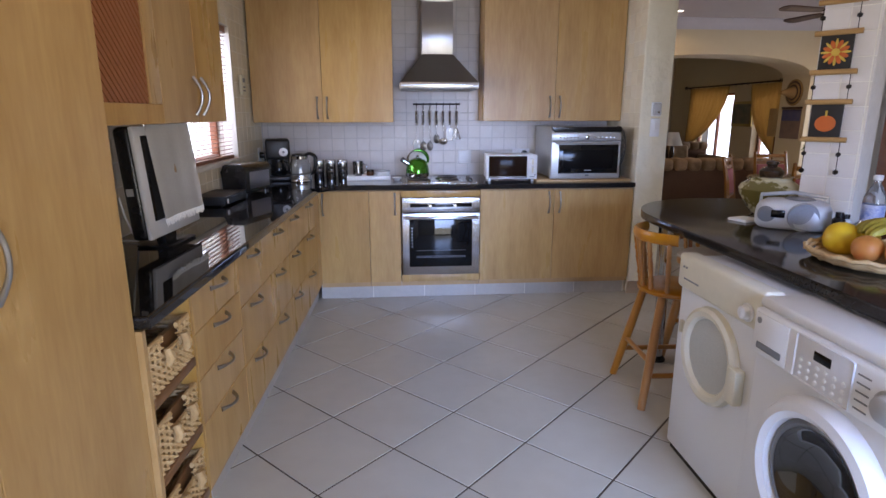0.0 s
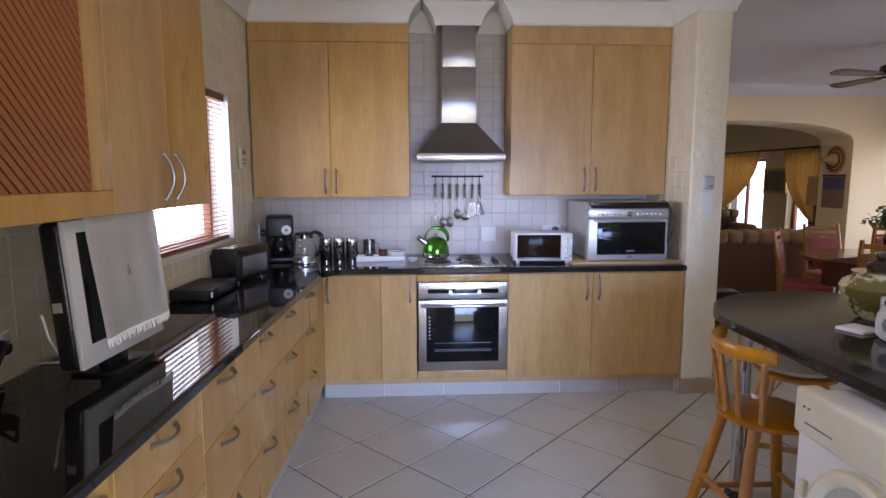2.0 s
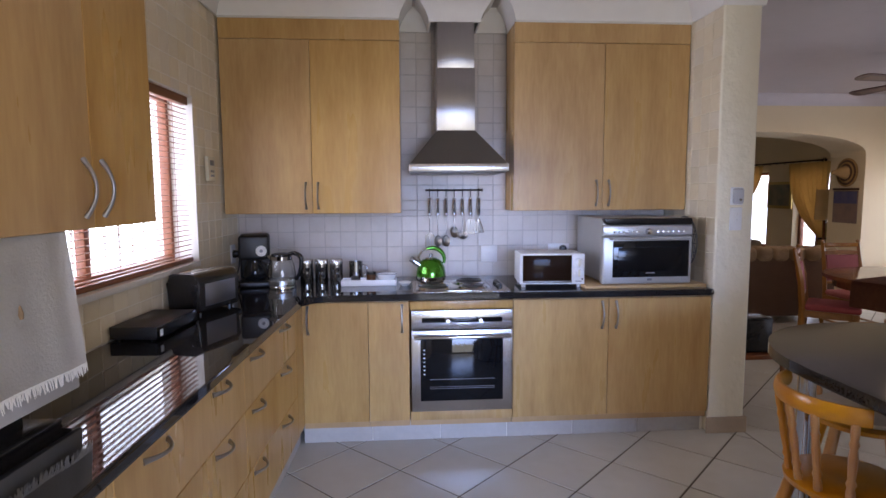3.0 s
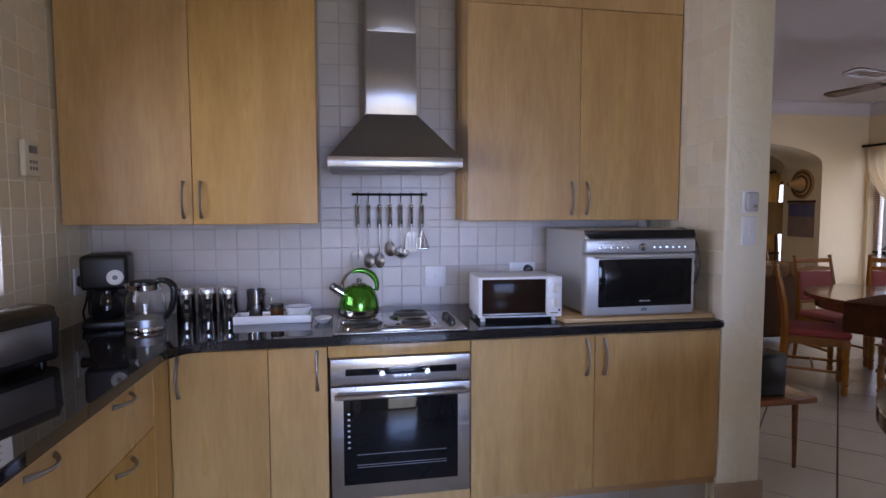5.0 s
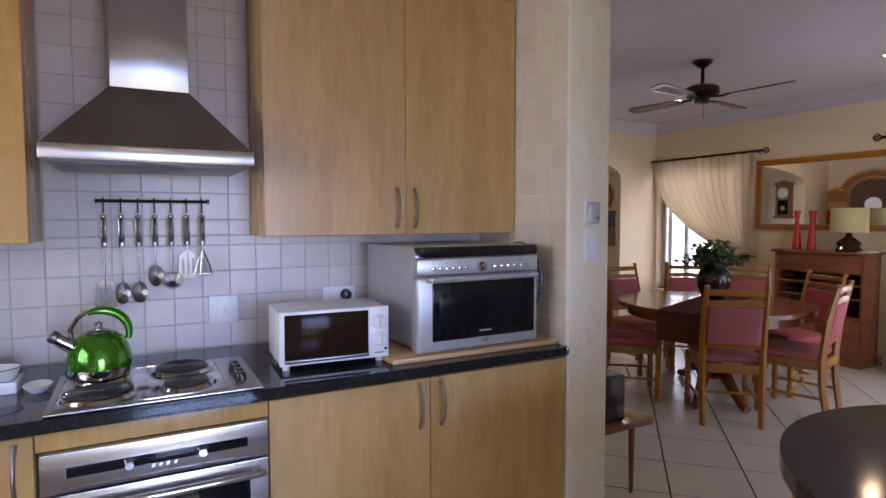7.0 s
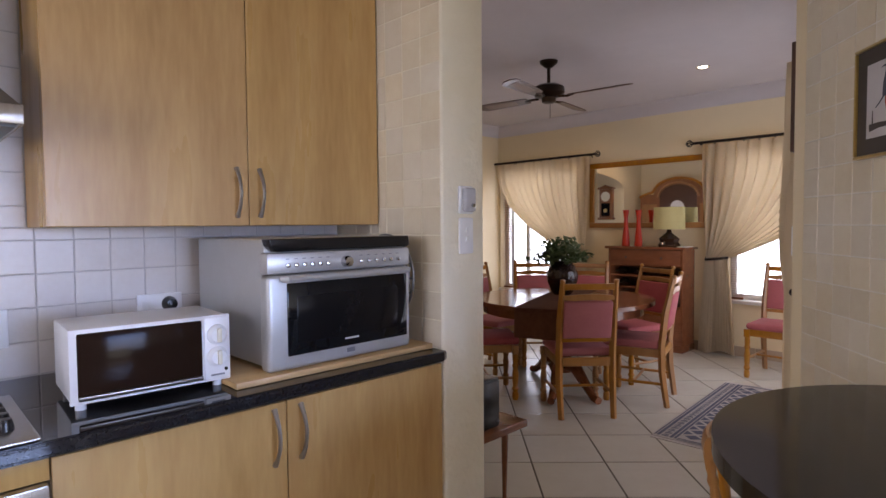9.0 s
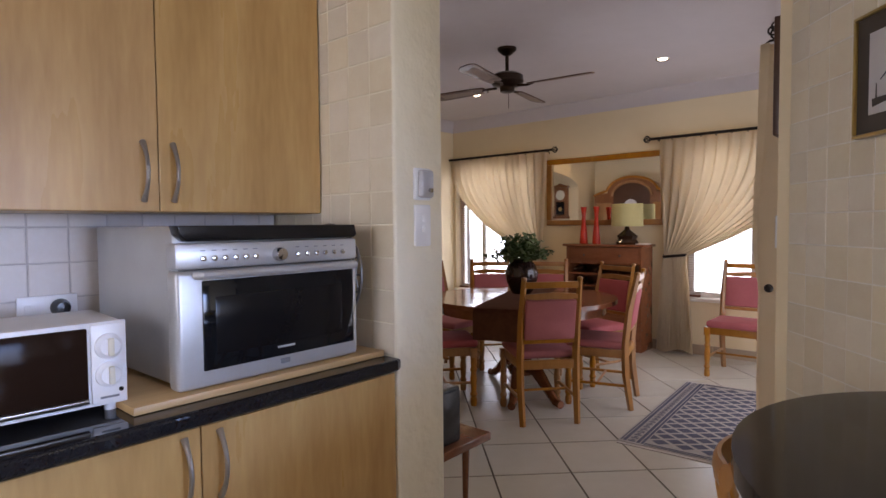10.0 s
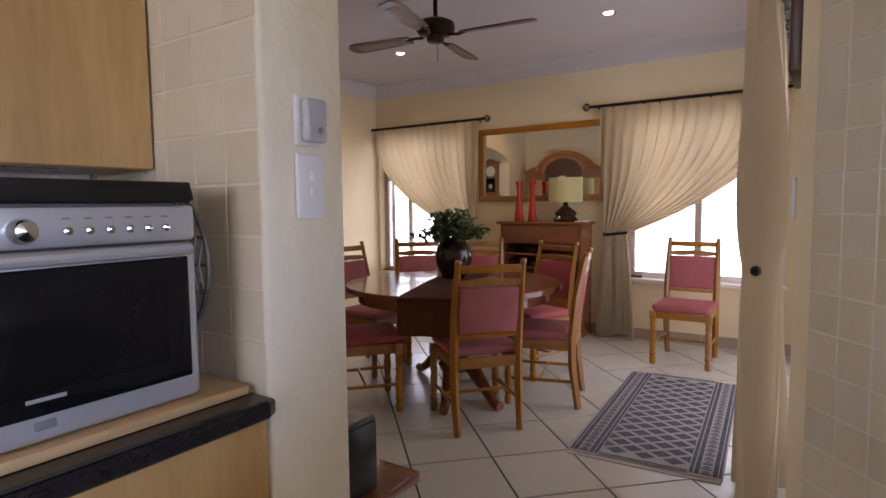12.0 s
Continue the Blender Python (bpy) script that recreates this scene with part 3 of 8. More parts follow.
# worktop: one black slab round the corner
def worktop():
    t = thing("worktop", "polished black granite worktop round the corner", "worktop")
    def L2(x, y):
        v = LM @ Vector((x, y, 0))
        return (v.x, v.y)
    near, edge = -2.83, 0.0
    out = [L2(-0.573, near), L2(edge, near)]
    out += [(-0.770 - 0.124 * math.sin(radians(a)), 4.044 + 0.124 * math.cos(radians(a))) for a in range(84, -1, -12)]
    out += [(1.49, 4.168), (1.512, 4.180), (1.512, 4.862), L2(-0.573, 0.63)]
    part("slab", prism(B(), out, 0.862, 0.90, None, 0.010), M_GRANITE, t, smooth=False)
worktop()

# drawer run along the window wall
def drawer_unit(ly0, ly1, rows, grips, label):
    """Drawers whose fronts lie between the heights in rows, with a bow handle near the top at each place in grips."""
    w = ly1 - ly0
    t = thing("drawer_unit", label, "cabinet", LM @ pose(-0.025, ly0, 0, 0, 0, 90), "drawer units")
    part("carcass", box(B(), 0.001, w - 0.001, 0.019, 0.53, 0.10, 0.858), M_CAB_IN, t)
    for z0, z1 in zip(rows, rows[1:]):
        d = door_leaf(t, 0, w, z0, z1, 0, None, "drawer_front")
        for u in grips:
            bow_handle(d, u, 0, z1 - 0.030, 1, 0.135, False)
    return t


drawer_unit(-2.495, -2.010, (0.137, 0.385, 0.550, 0.715, 0.852), (0.235,), "four-drawer pale beech unit under the black worktop")
drawer_unit(-2.010, -1.085, (0.137, 0.378, 0.636, 0.852), (0.20, 0.665), "wide three-drawer pale beech unit under the black worktop")
drawer_unit(-1.085, -0.200, (0.137, 0.378, 0.636, 0.852), (0.145, 0.61), "wide three-drawer pale beech unit under the black worktop")
corner = thing("corner_cabinet", "plain pale beech corner filler under the worktop", "cabinet", LM @ pose(-0.025, -0.20, 0, 0, 0, 90))
part("carcass", box(B(), 0.001, 0.14, 0.019, 0.53, 0.10, 0.858), M_CAB_IN, corner)
door_leaf(corner, 0, 0.17, 0.137, 0.852, 0, None, "panel")
plinth_left = thing("trim_plinth_left", "pale tiled plinth under the drawers", "plinth", LM @ pose(-0.075, 0, 0), kind="structure")
part("backing", box(B(), -0.02, -0.004, -2.83, 0.06, 0, 0.126), M_GROUT, plinth_left)
for i in range(8):
    y1 = 0.05 - i * 0.405
    part("tile", box(B(), -0.0035, 0.004, max(y1 - 0.401, -2.83), y1, 0, 0.128, 0.002, 1), M_PLINTH, plinth_left)

# wall units along the window wall
def left_wall_unit(ly0, ly1, doors, label):
    w = ly1 - ly0
    t = thing("wall_cabinet", label, "cabinet", LM @ pose(-0.272, ly0, 1.38, 0, 0, 90), "wall units")
    h = 1.155
    part("carcass", box(B(), 0.001, w - 0.001, 0.0185, 0.29, 0, h), M_CAB, t)
    for x0, x1, hx in doors:
        door_leaf(t, x0, x1, 0, h - 0.002, 0, (hx, 0.115, True))
    return t


left_wall_unit(-1.955, -1.20, [(0, 0.38, 0.335), (0.38, 0.755, 0.425)], "double-door pale beech wall cupboard beside the window")
lu = left_wall_unit(-2.83, -2.52, [(0, 0.31, 0.272)], "narrow pale beech wall cupboard")
lt = thing("wall_cabinet", "pale beech wall cupboard with a red-brown diagonal lattice door", "cabinet", LM @ pose(-0.272, -2.52, 1.38, 0, 0, 90), "wall units")
part("carcass", box(B(), 0.001, 0.564, 0.0185, 0.29, 0, 1.155), M_CAB, lt)
ld = door_leaf(lt, 0, 0.565, 0, 0.075, 0, None, "door_rail")
part("door_rail", box(B(), 0.001, 0.564, 0, 0.018, 1.08, 1.153, 0.001), M_CAB, lt)
sl = part("door_stile", box(B(), 0.001, 0.10, 0, 0.018, 0.0755, 1.0795, 0.001), M_CAB, lt)
bow_handle(sl, 0.045, 0, 0.115, 1)
part("door_stile", box(B(), 0.47, 0.564, 0, 0.018, 0.0755, 1.0795, 0.001), M_CAB, lt)
# near-black sheet that paints the shade in the gaps between the slats
part("lattice_back", box(B(), 0.10, 0.47, 0.0125, 0.0165, 0.075, 1.08), mat("lattice_gap_shade", (0.025, 0.010, 0.006), 0.6, var=0.4, size=10), lt, "dark sheet standing in for the shade behind the lattice")
def lattice():
    x0, x1, z0, z1 = 0.10, 0.47, 0.075, 1.08
    step, half = 0.0335, 0.0125
    c = z0 + x0 - 0.4
    k = 0
    while c < z1 + x1 + 0.02:
        # a slat runs down at 45 degrees
        pts = []
        s = 1.0
        for cc in (c - half, c + half):
            xa, xb = x0, x1
            za, zb = cc - s * (xa - x0), cc - s * (xb - x0)
            if za > z1:
                xa = x0 + (cc - z1) / s
                za = z1
            if zb < z0:
                xb = x0 + (cc - z0) / s
                zb = z0
            pts.append((xa, za, xb, zb))
        (a0, b0, a1, b1), (c0, d0, c1, d1) = pts
        if b0 >= z0 and a0 < x1 and a1 > x0 and a1 - a0 > 0.012 and c1 - c0 > 0.012:
            bm = B()
            q = [(a0, b0), (a1, b1), (c1, d1), (c0, d0)]
            lo = [bm.verts.new((x, 0.0085, z)) for x, z in q]
            hi = [bm.verts.new((x, 0.0115, z)) for x, z in q]
            bm.faces.new(lo)
            bm.faces.new(hi[::-1])
            for i in range(4):
                bm.faces.new((lo[i], hi[i], hi[(i + 1) % 4], lo[(i + 1) % 4]))
            bmesh.ops.recalc_face_normals(bm, faces=bm.faces)
            part("slat", bm, M_LATTICE, lt, smooth=False)
        c += step
lattice()

# tall larder unit
tu = thing("tall_cabinet", "tall pale beech larder cupboard with bowed handles", "cabinet", LM @ pose(-0.041, -3.95, 0, 0, 0, 90))
part("carcass", box(B(), 0.0, 1.12, 0.019, 0.53, 0.10, 2.535), M_CAB, tu)
d1 = door_leaf(tu, 0.60, 1.118, 0.137, 2.53, 0)
bow_handle(d1, 0.665, 0, 1.175, 1, 0.17)
d2 = door_leaf(tu, 0.0, 0.60, 0.137, 2.53, 0)
bow_handle(d2, 0.535, 0, 1.175, 1, 0.17)
part("kick_panel", box(B(), 0.0, 1.12, 0.05, 0.07, 0.0, 0.136), M_CAB_IN, tu)

# extractor hood
hd = thing("extractor_hood", "stainless steel chimney extractor hood on the tiled wall", "extractor hood", pose(0.005, 4.862, 0))
def hood_canopy():
    bm = B()
    lo, hi = (-0.300, 0.300, -0.478, -0.004), (-0.122, 0.122, -0.262, -0.004)
    z0, z1 = 1.648, 1.872
    a = [bm.verts.new(p) for p in ((lo[0], lo[2], z0), (lo[1], lo[2], z0), (lo[1], lo[3], z0), (lo[0], lo[3], z0))]
    b = [bm.verts.new(p) for p in ((hi[0], hi[2], z1), (hi[1], hi[2], z1), (hi[1], hi[3], z1), (hi[0], hi[3], z1))]
    for i in range(4):
        bm.faces.new((a[i], a[(i + 1) % 4], b[(i + 1) % 4], b[i]))
    bm.faces.new(b)
    return bm
# same steel as the chimney; the slope's shade is put into a darker colour
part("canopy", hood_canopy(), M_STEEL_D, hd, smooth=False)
rim = B()
box(rim, -0.302, 0.302, -0.48, -0.468, 1.606, 1.652, 0.002)
box(rim, -0.302, -0.290, -0.468, -0.004, 1.606, 1.652, 0.002)
box(rim, 0.290, 0.302, -0.468, -0.004, 1.606, 1.652, 0.002)
part("rim", rim, M_STEEL, hd)
# filters under the rim, coloured dark to stand in for the underside's shade
part("filter_plate", box(B(), -0.289, 0.289, -0.455, -0.006, 1.600, 1.622, 0.003), M_GREYP, hd)
for x in (-0.14, 0.14):
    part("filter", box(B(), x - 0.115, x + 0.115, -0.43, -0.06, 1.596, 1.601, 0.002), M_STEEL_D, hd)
part("chimney", box(B(), -0.121, 0.121, -0.258, -0.004, 1.868, 2.26, 0.002), M_STEEL_H, hd)
part("chimney_sleeve", box(B(), -0.117, 0.117, -0.254, -0.004, 2.26, CEIL - 0.10, 0.002), M_STEEL_H, hd)

# breakfast counter on its post
def breakfast_counter():
    t = thing("breakfast_counter", "dark polished granite breakfast counter with a rounded end", "counter")
    out = [(0.932, 0.35), (0.934, 2.60)] + arc(1.50, 2.64, 0.562, 180, 20, 26)
    e = DM @ Vector((0.62, 0.004, 0))
    s0 = DM @ Vector((-0.004, 0.004, 0))
    s1 = DM @ Vector((-0.004, -D_THICK - 0.004, 0))
    s2 = DM @ Vector((0.20, -D_THICK - 0.004, 0))
    out += [(e.x, e.y), (s0.x, s0.y), (s1.x, s1.y), (s2.x, s2.y), (1.965, 2.2), (1.965, 0.35)]
    part("slab", prism(B(), out, 0.882, 0.92, None, 0.008), M_GRANITE_B, t)
    part("post", lathe(B(), [(0.032, 0.004), (0.032, 0.881)], 24, pose(1.18, 2.93, 0)), M_CHROME, t, "chrome support post")
    part("post_foot", lathe(B(), [(0.05, 0), (0.05, 0.01), (0.034, 0.03)], 24, pose(1.18, 2.93, 0)), M_BLACK, t)
    part("support_panel", box(B(), 1.55, 1.57, 0.4, 2.2, 0, 0.881), M_WHITE, t)
breakfast_counter()

# ---- kitchen things ----
R_W = pose(0, 0, 0, 0, 0, -90)  # fronts that face the walkway from the breakfast counter

# tumble dryer
dy = thing("tumble_dryer", "old white tumble dryer with yellowed panel and round door", "tumble dryer", pose(0.82, 2.06, 0) @ R_W)
part("body", box(B(), 0, 0.545, 0.004, 0.52, 0.03, 0.858, 0.010, 3), M_ENAMEL, dy)
cp = part("control_panel", box(B(), -0.003, 0.548, -0.014, 0.06, 0.735, 0.874, 0.014, 3), M_CREAM, dy, "yellowed plastic control panel")
part("knob", lathe(B(), [(0.032, 0), (0.031, 0.006), (0.024, 0.008), (0.022, 0.024), (0.018, 0.027)], 24, pose(0.475, -0.013, 0.785, 90)), M_ENAMEL, cp)
part("knob_grip", box(B(), 0.470, 0.480, -0.042, -0.034, 0.767, 0.803, 0.003), M_ENAMEL, cp)
for x in (0.045, 0.065):
    part("button", cyl(B(), (x, -0.012, 0.825), (x, -0.018, 0.825), 0.004, n=8), M_GREYP, cp)
part("lettering_bar", box(B(), 0.05, 0.16, -0.0152, -0.0138, 0.776, 0.782), M_GREYP, cp)
rd = part("door_ring", lathe(B(), [(0.138, 0.0), (0.140, 0.012), (0.150, 0.024), (0.168, 0.028), (0.182, 0.020), (0.186, 0.0)], 64, pose(0.262, 0.004, 0.535, 90), cap=False), M_CREAM, dy, "round yellowed door ring")
part("door_mesh", lathe(B(), [(0.0, 0.012), (0.09, 0.0125), (0.140, 0.008)], 48, pose(0.262, 0.004, 0.535, 90), cap=False), mat("perforated_grey", (0.55, 0.56, 0.52), 0.5, var=1.0, var2=(0.42, 0.43, 0.40), size=260), rd, "pale grey perforated door panel")
part("latch", box(B(), 0.424, 0.482, -0.034, 0.004, 0.445, 0.575, 0.008), M_CREAM, dy)
part("hinge", box(B(), 0.040, 0.062, -0.012, 0.004, 0.55, 0.60, 0.004), M_CREAM, dy)
part("base", box(B(), 0.01, 0.535, 0.02, 0.51, 0.0, 0.035), M_BLACK, dy)

# washing machine
wm = thing("washing_machine", "white front-loading washing machine with a dark glass porthole", "washing machine", pose(0.79, 1.505, 0) @ R_W)
def washer_shell():
    """A box shell whose front has a round hole for the porthole."""
    bm = box(B(), 0, 0.60, 0.004, 0.55, 0.02, 0.852, 0.010, 3)
    front = [f for f in bm.faces if f.normal.y < -0.9 and f.calc_area() > 0.1]
    bmesh.ops.delete(bm, geom=front, context="FACES_ONLY")
    edge = [(0.59, 0.842), (0.01, 0.842), (0.01, 0.03), (0.59, 0.03)]
    n = 48
    hole = [bm.verts.new((0.33 + 0.20 * math.cos(2 * math.pi * i / n + math.pi / 4), 0.004, 0.425 + 0.20 * math.sin(2 * math.pi * i / n + math.pi / 4))) for i in range(n)]
    for c in range(4):
        a = bm.verts.new((edge[c][0], 0.004, edge[c][1]))
        b = bm.verts.new((edge[(c + 1) % 4][0], 0.004, edge[(c + 1) % 4][1]))
        k = c * n // 4
        run = [hole[(k + i) % n] for i in range(n // 4 + 1)]
        for i in range(n // 4):
            bm.faces.new((a, run[i + 1], run[i]) if i < n // 8 else (b, run[i + 1], run[i]))
        bm.faces.new((a, b, run[n // 8]))
    bmesh.ops.remove_doubles(bm, verts=bm.verts, dist=1e-5)
    bmesh.ops.recalc_face_normals(bm, faces=bm.faces)
    return bm
part("body", washer_shell(), M_ENAMEL, wm)
part("lid", box(B(), -0.002, 0.602, -0.002, 0.552, 0.838, 0.868, 0.010, 3), M_ENAMEL, wm)
wp = part("control_panel", box(B(), 0.0, 0.60, -0.016, 0.02, 0.690, 0.836, 0.012, 3), M_ENAMEL, wm)
wd = part("detergent_drawer", box(B(), 0.012, 0.165, -0.020, -0.013, 0.700, 0.825, 0.004), M_ENAMEL, wm)
part("drawer_grip", box(B(), 0.035, 0.145, -0.0215, -0.0195, 0.715, 0.735, 0.003), M_GREYP, wd)
part("logo_disc", cyl(B(), (0.035, -0.0198, 0.802), (0.035, -0.0215, 0.802), 0.010, n=16), M_GREYP, wd)
part("display", box(B(), 0.268, 0.332, -0.020, -0.015, 0.775, 0.803, 0.003), M_BGLASS, wp, "dark green display window")
pan = part("button_panel", box(B(), 0.20, 0.405, -0.0185, -0.0155, 0.700, 0.828, 0.006), mat("pale_grey_panel", (0.70, 0.71, 0.73), 0.3, var=0.2, size=9), wp)
for r in range(3):
    for c in range(6):
        part("button", lathe(B(), [(0.007, 0), (0.006, 0.003), (0.003, 0.004)], 10, pose(0.225 + c * 0.031, -0.0183, 0.716 + r * 0.021, 90)), M_ENAMEL, pan)
part("dial", lathe(B(), [(0.045, 0), (0.043, 0.008), (0.034, 0.010), (0.031, 0.026), (0.026, 0.029)], 28, pose(0.515, -0.015, 0.762, 90)), M_SILVERP, wp, "silver programme dial")
for i in range(5):
    part("lettering_bar", box(B(), 0.415, 0.455, -0.0175, -0.0158, 0.715 + i * 0.022, 0.719 + i * 0.022), M_GREYP, wp)
wr = part("door_ring", lathe(B(), [(0.184, 0.010), (0.187, 0.034), (0.205, 0.046), (0.230, 0.040), (0.245, 0.020), (0.248, 0.0)], 72, pose(0.33, 0.004, 0.425, 90), cap=False), M_ENAMEL, wm, "wide white porthole ring")
part("gasket", lathe(B(), [(0.150, -0.010), (0.158, 0.014), (0.170, 0.020), (0.186, 0.012)], 56, pose(0.33, 0.004, 0.425, 90), cap=False), M_GREYP, wr, "dark grey rubber gasket")
part("porthole", lathe(B(), [(0.0, -0.060), (0.05, -0.056), (0.10, -0.040), (0.130, -0.016), (0.148, 0.012), (0.160, 0.018)], 56, pose(0.33, 0.004, 0.425, 90), cap=False), mat("dark_bowl_glass", (0.012, 0.013, 0.016), 0.04, var=0.3, size=9, spec=0.8, coat=0.6), wr, "dark hollow porthole glass")
part("door_catch", box(B(), 0.51, 0.555, -0.046, -0.02, 0.34, 0.42, 0.008), M_ENAMEL, wr)
part("base", box(B(), 0.01, 0.59, 0.02, 0.54, 0.0, 0.03), M_BLACK, wm)


def turned(bm, p0, p1, r):
    """A turned leg or spindle between two points."""
    p0, p1 = Vector(p0), Vector(p1)
    d = p1 - p0
    n = d.length
    prof = [(0.85, 0), (1, 0.05), (1, 0.14), (0.8, 0.18), (1.15, 0.24), (0.8, 0.29), (0.95, 0.42), (1.05, 0.55), (0.8, 0.68), (1.1, 0.74), (0.8, 0.79), (0.95, 0.86), (0.9, 1)]
    m = Matrix.Translation(p0) @ d.to_track_quat("Z", "Y").to_matrix().to_4x4()
    return lathe(bm, [(r * a, n * b) for a, b in prof], 10, m)


def bar_stool():
    """A low-backed pine bar stool; it faces +y."""
    t = thing("bar_stool", "varnished pine bar stool with a low spindle back", "stool")
    zs = 0.545
    part("seat", lathe(B(), [(0.02, zs), (0.155, zs), (0.178, zs + 0.010), (0.180, zs + 0.026), (0.165, zs + 0.034), (0.05, zs + 0.028), (0.0, zs + 0.026)], 32, cap=False), M_PINE, t)
    legs = []
    for sx in (-1, 1):
        for sy in (-1, 1):
            a, b = Vector((sx * 0.205, sy * 0.205, 0)), Vector((sx * 0.105, sy * 0.105, zs + 0.004))
            legs.append((a, b))
            part("leg", tube(B(), [a, a.lerp(b, 0.5), b], [0.019, 0.023, 0.020], 12), M_PINE, t)
    for (i, j, f) in ((0, 1, 0.30), (2, 3, 0.30), (0, 2, 0.42), (1, 3, 0.42)):
        part("stretcher", tube(B(), [legs[i][0].lerp(legs[i][1], f), legs[j][0].lerp(legs[j][1], f)], 0.013, 10), M_PINE, t)
    pts = []
    for i in range(13):
        a = radians(205 + i * 130 / 12)
        pts.append(Vector((0.205 * math.cos(a), 0.205 * math.sin(a), 0.845)))
    bm = B()
    tube(bm, pts, 0.028, 10, 0.0 + 1.0)
    for v in bm.verts:
        c = Vector((v.co.x, v.co.y, 0))
        rr = c.length
        k = 0.205 + (rr - 0.205) * 0.45
        v.co.x, v.co.y = c.x / rr * k, c.y / rr * k
    part("back_rail", bm, M_PINE, t)
    for i in (1, 3.7, 6, 8.3, 11):
        a = radians(205 + i * 130 / 12)
        part("spindle", turned(B(), (0.160 * math.cos(a), 0.160 * math.sin(a), zs + 0.025), (0.203 * math.cos(a), 0.203 * math.sin(a), 0.825), 0.0125), M_PINE, t)
    return t


stool = bar_stool()
stool["group"] = "stools at the breakfast counter"
stool.matrix_world = pose(1.055, 2.56, 0, 0, 0, -92)
s2 = copy_thing(stool, pose(1.50, 3.03, 0, 0, 0, 150))
tagged(s2, "varnished pine bar stool with a cream seat cushion")
tagged(solid("seat_cushion", lathe(B(), [(0.0, 0.0), (0.15, 0.0), (0.178, 0.014), (0.18, 0.026), (0.15, 0.042), (0.06, 0.036), (0.0, 0.032)], 32, cap=False), mat("cream_cloth", (0.52, 0.44, 0.34), 0.9, var=0.5, size=9, bump=0.2, bsize=160), "round cream cloth cushion on the bar stool", "cushion", pose(1.50, 3.03, 0.579)))

# portable radio
rdm = pose(1.43, 2.285, 0.92, 0, 0, -33)
rdt = thing("portable_radio", "silver portable radio with round speakers on the counter", "radio", rdm)
def capsule(w, d, h, z0, k=0.35):
    bm = B()
    out = []
    for i in range(28):
        a = 2 * math.pi * i / 28
        out.append((w / 2 * abs(math.cos(a)) ** 0.55 * (1 if math.cos(a) > 0 else -1), d / 2 * abs(math.sin(a)) ** 0.75 * (1 if math.sin(a) > 0 else -1)))
    rings = []
    for s, z in ((0.90, 0), (0.98, 0.10), (1.0, 0.35), (0.98, 0.65), (0.90, 0.85), (0.72, 0.97), (0.4, 1.0)):
        rings.append([bm.verts.new((x * s, y * s, z0 + h * z)) for x, y in out])
    for a, b in zip(rings, rings[1:]):
        for i in range(28):
            bm.faces.new((a[i], a[(i + 1) % 28], b[(i + 1) % 28], b[i]))
    bm.faces.new(rings[0][::-1])
    bm.faces.new(rings[-1])
    return bm
part("body", capsule(0.30, 0.19, 0.125, 0.004), mat("pale_silver_plastic", (0.62, 0.63, 0.64), 0.30, 0.15, var=0.2, size=12), rdt)
part("speaker", lathe(B(), [(0.0, 0.012), (0.02, 0.016), (0.045, 0.010), (0.060, 0.014), (0.064, 0.0)], 28, Matrix.Translation((0.035, -0.082, 0.062)) @ pose(0, 0, 0, 96, 0, 8), cap=False), mat("pale_grille", (0.36, 0.38, 0.41), 0.5, var=0.6, size=150), rdt, "grey round speaker grille")
part("speaker", lathe(B(), [(0.0, 0.010), (0.03, 0.010), (0.040, 0.0)], 24, Matrix.Translation((-0.105, -0.075, 0.062)) @ pose(0, 0, 0, 96, 0, -25), cap=False), M_GREYP, rdt)
part("display", box(B(), -0.088, -0.034, -0.100, -0.088, 0.055, 0.088, 0.004), M_BGLASS, rdt)
part("disc_lid", lathe(B(), [(0.0, 0.012), (0.055, 0.010), (0.066, 0.0)], 28, pose(0.02, 0.005, 0.124), cap=False), M_GREYP, rdt)
part("handle", tube(B(), [(-0.13, 0.02, 0.09), (-0.13, 0.055, 0.135), (0, 0.075, 0.150), (0.13, 0.055, 0.135), (0.13, 0.02, 0.09)], 0.009, 8), M_SILVERP, rdt)
for i in range(4):
    part("button", box(B(), -0.088 + i * 0.016, -0.076 + i * 0.016, -0.045, -0.030, 0.118, 0.126, 0.002), M_GREYP, rdt)

# lidded pottery jar
vj = thing("pottery_jar", "squat olive and cream glazed pottery jar with dark lid", "jar", pose(1.545, 2.635, 0.92))
M_OLIVE = mat("olive_glaze", (0.145, 0.115, 0.030), 0.16, var=1.0, var2=(0.50, 0.43, 0.27), scale=(1, 1, 1.4), size=5, coat=0.5, detail=0.0)
for nd in M_OLIVE.node_tree.nodes:
    if nd.type == "MAP_RANGE":
        nd.inputs["From Min"].default_value, nd.inputs["From Max"].default_value = 0.69, 0.76
M_BROWNG = mat("brown_glaze", (0.035, 0.018, 0.010), 0.14, var=0.5, size=9, coat=0.4)
part("body", lathe(B(), [(0.0, 0), (0.062, 0.0), (0.080, 0.016), (0.112, 0.062), (0.137, 0.105), (0.143, 0.130), (0.132, 0.152), (0.098, 0.172), (0.094, 0.182), (0.104, 0.192), (0.0, 0.192)], 36, cap=False), M_OLIVE, vj)
part("lid", lathe(B(), [(0.0, 0.192), (0.050, 0.193), (0.056, 0.205), (0.056, 0.220), (0.040, 0.236), (0.022, 0.244), (0.030, 0.256), (0.028, 0.266), (0.0, 0.272)], 28, cap=False), M_BROWNG, vj, "dark brown glazed lid")
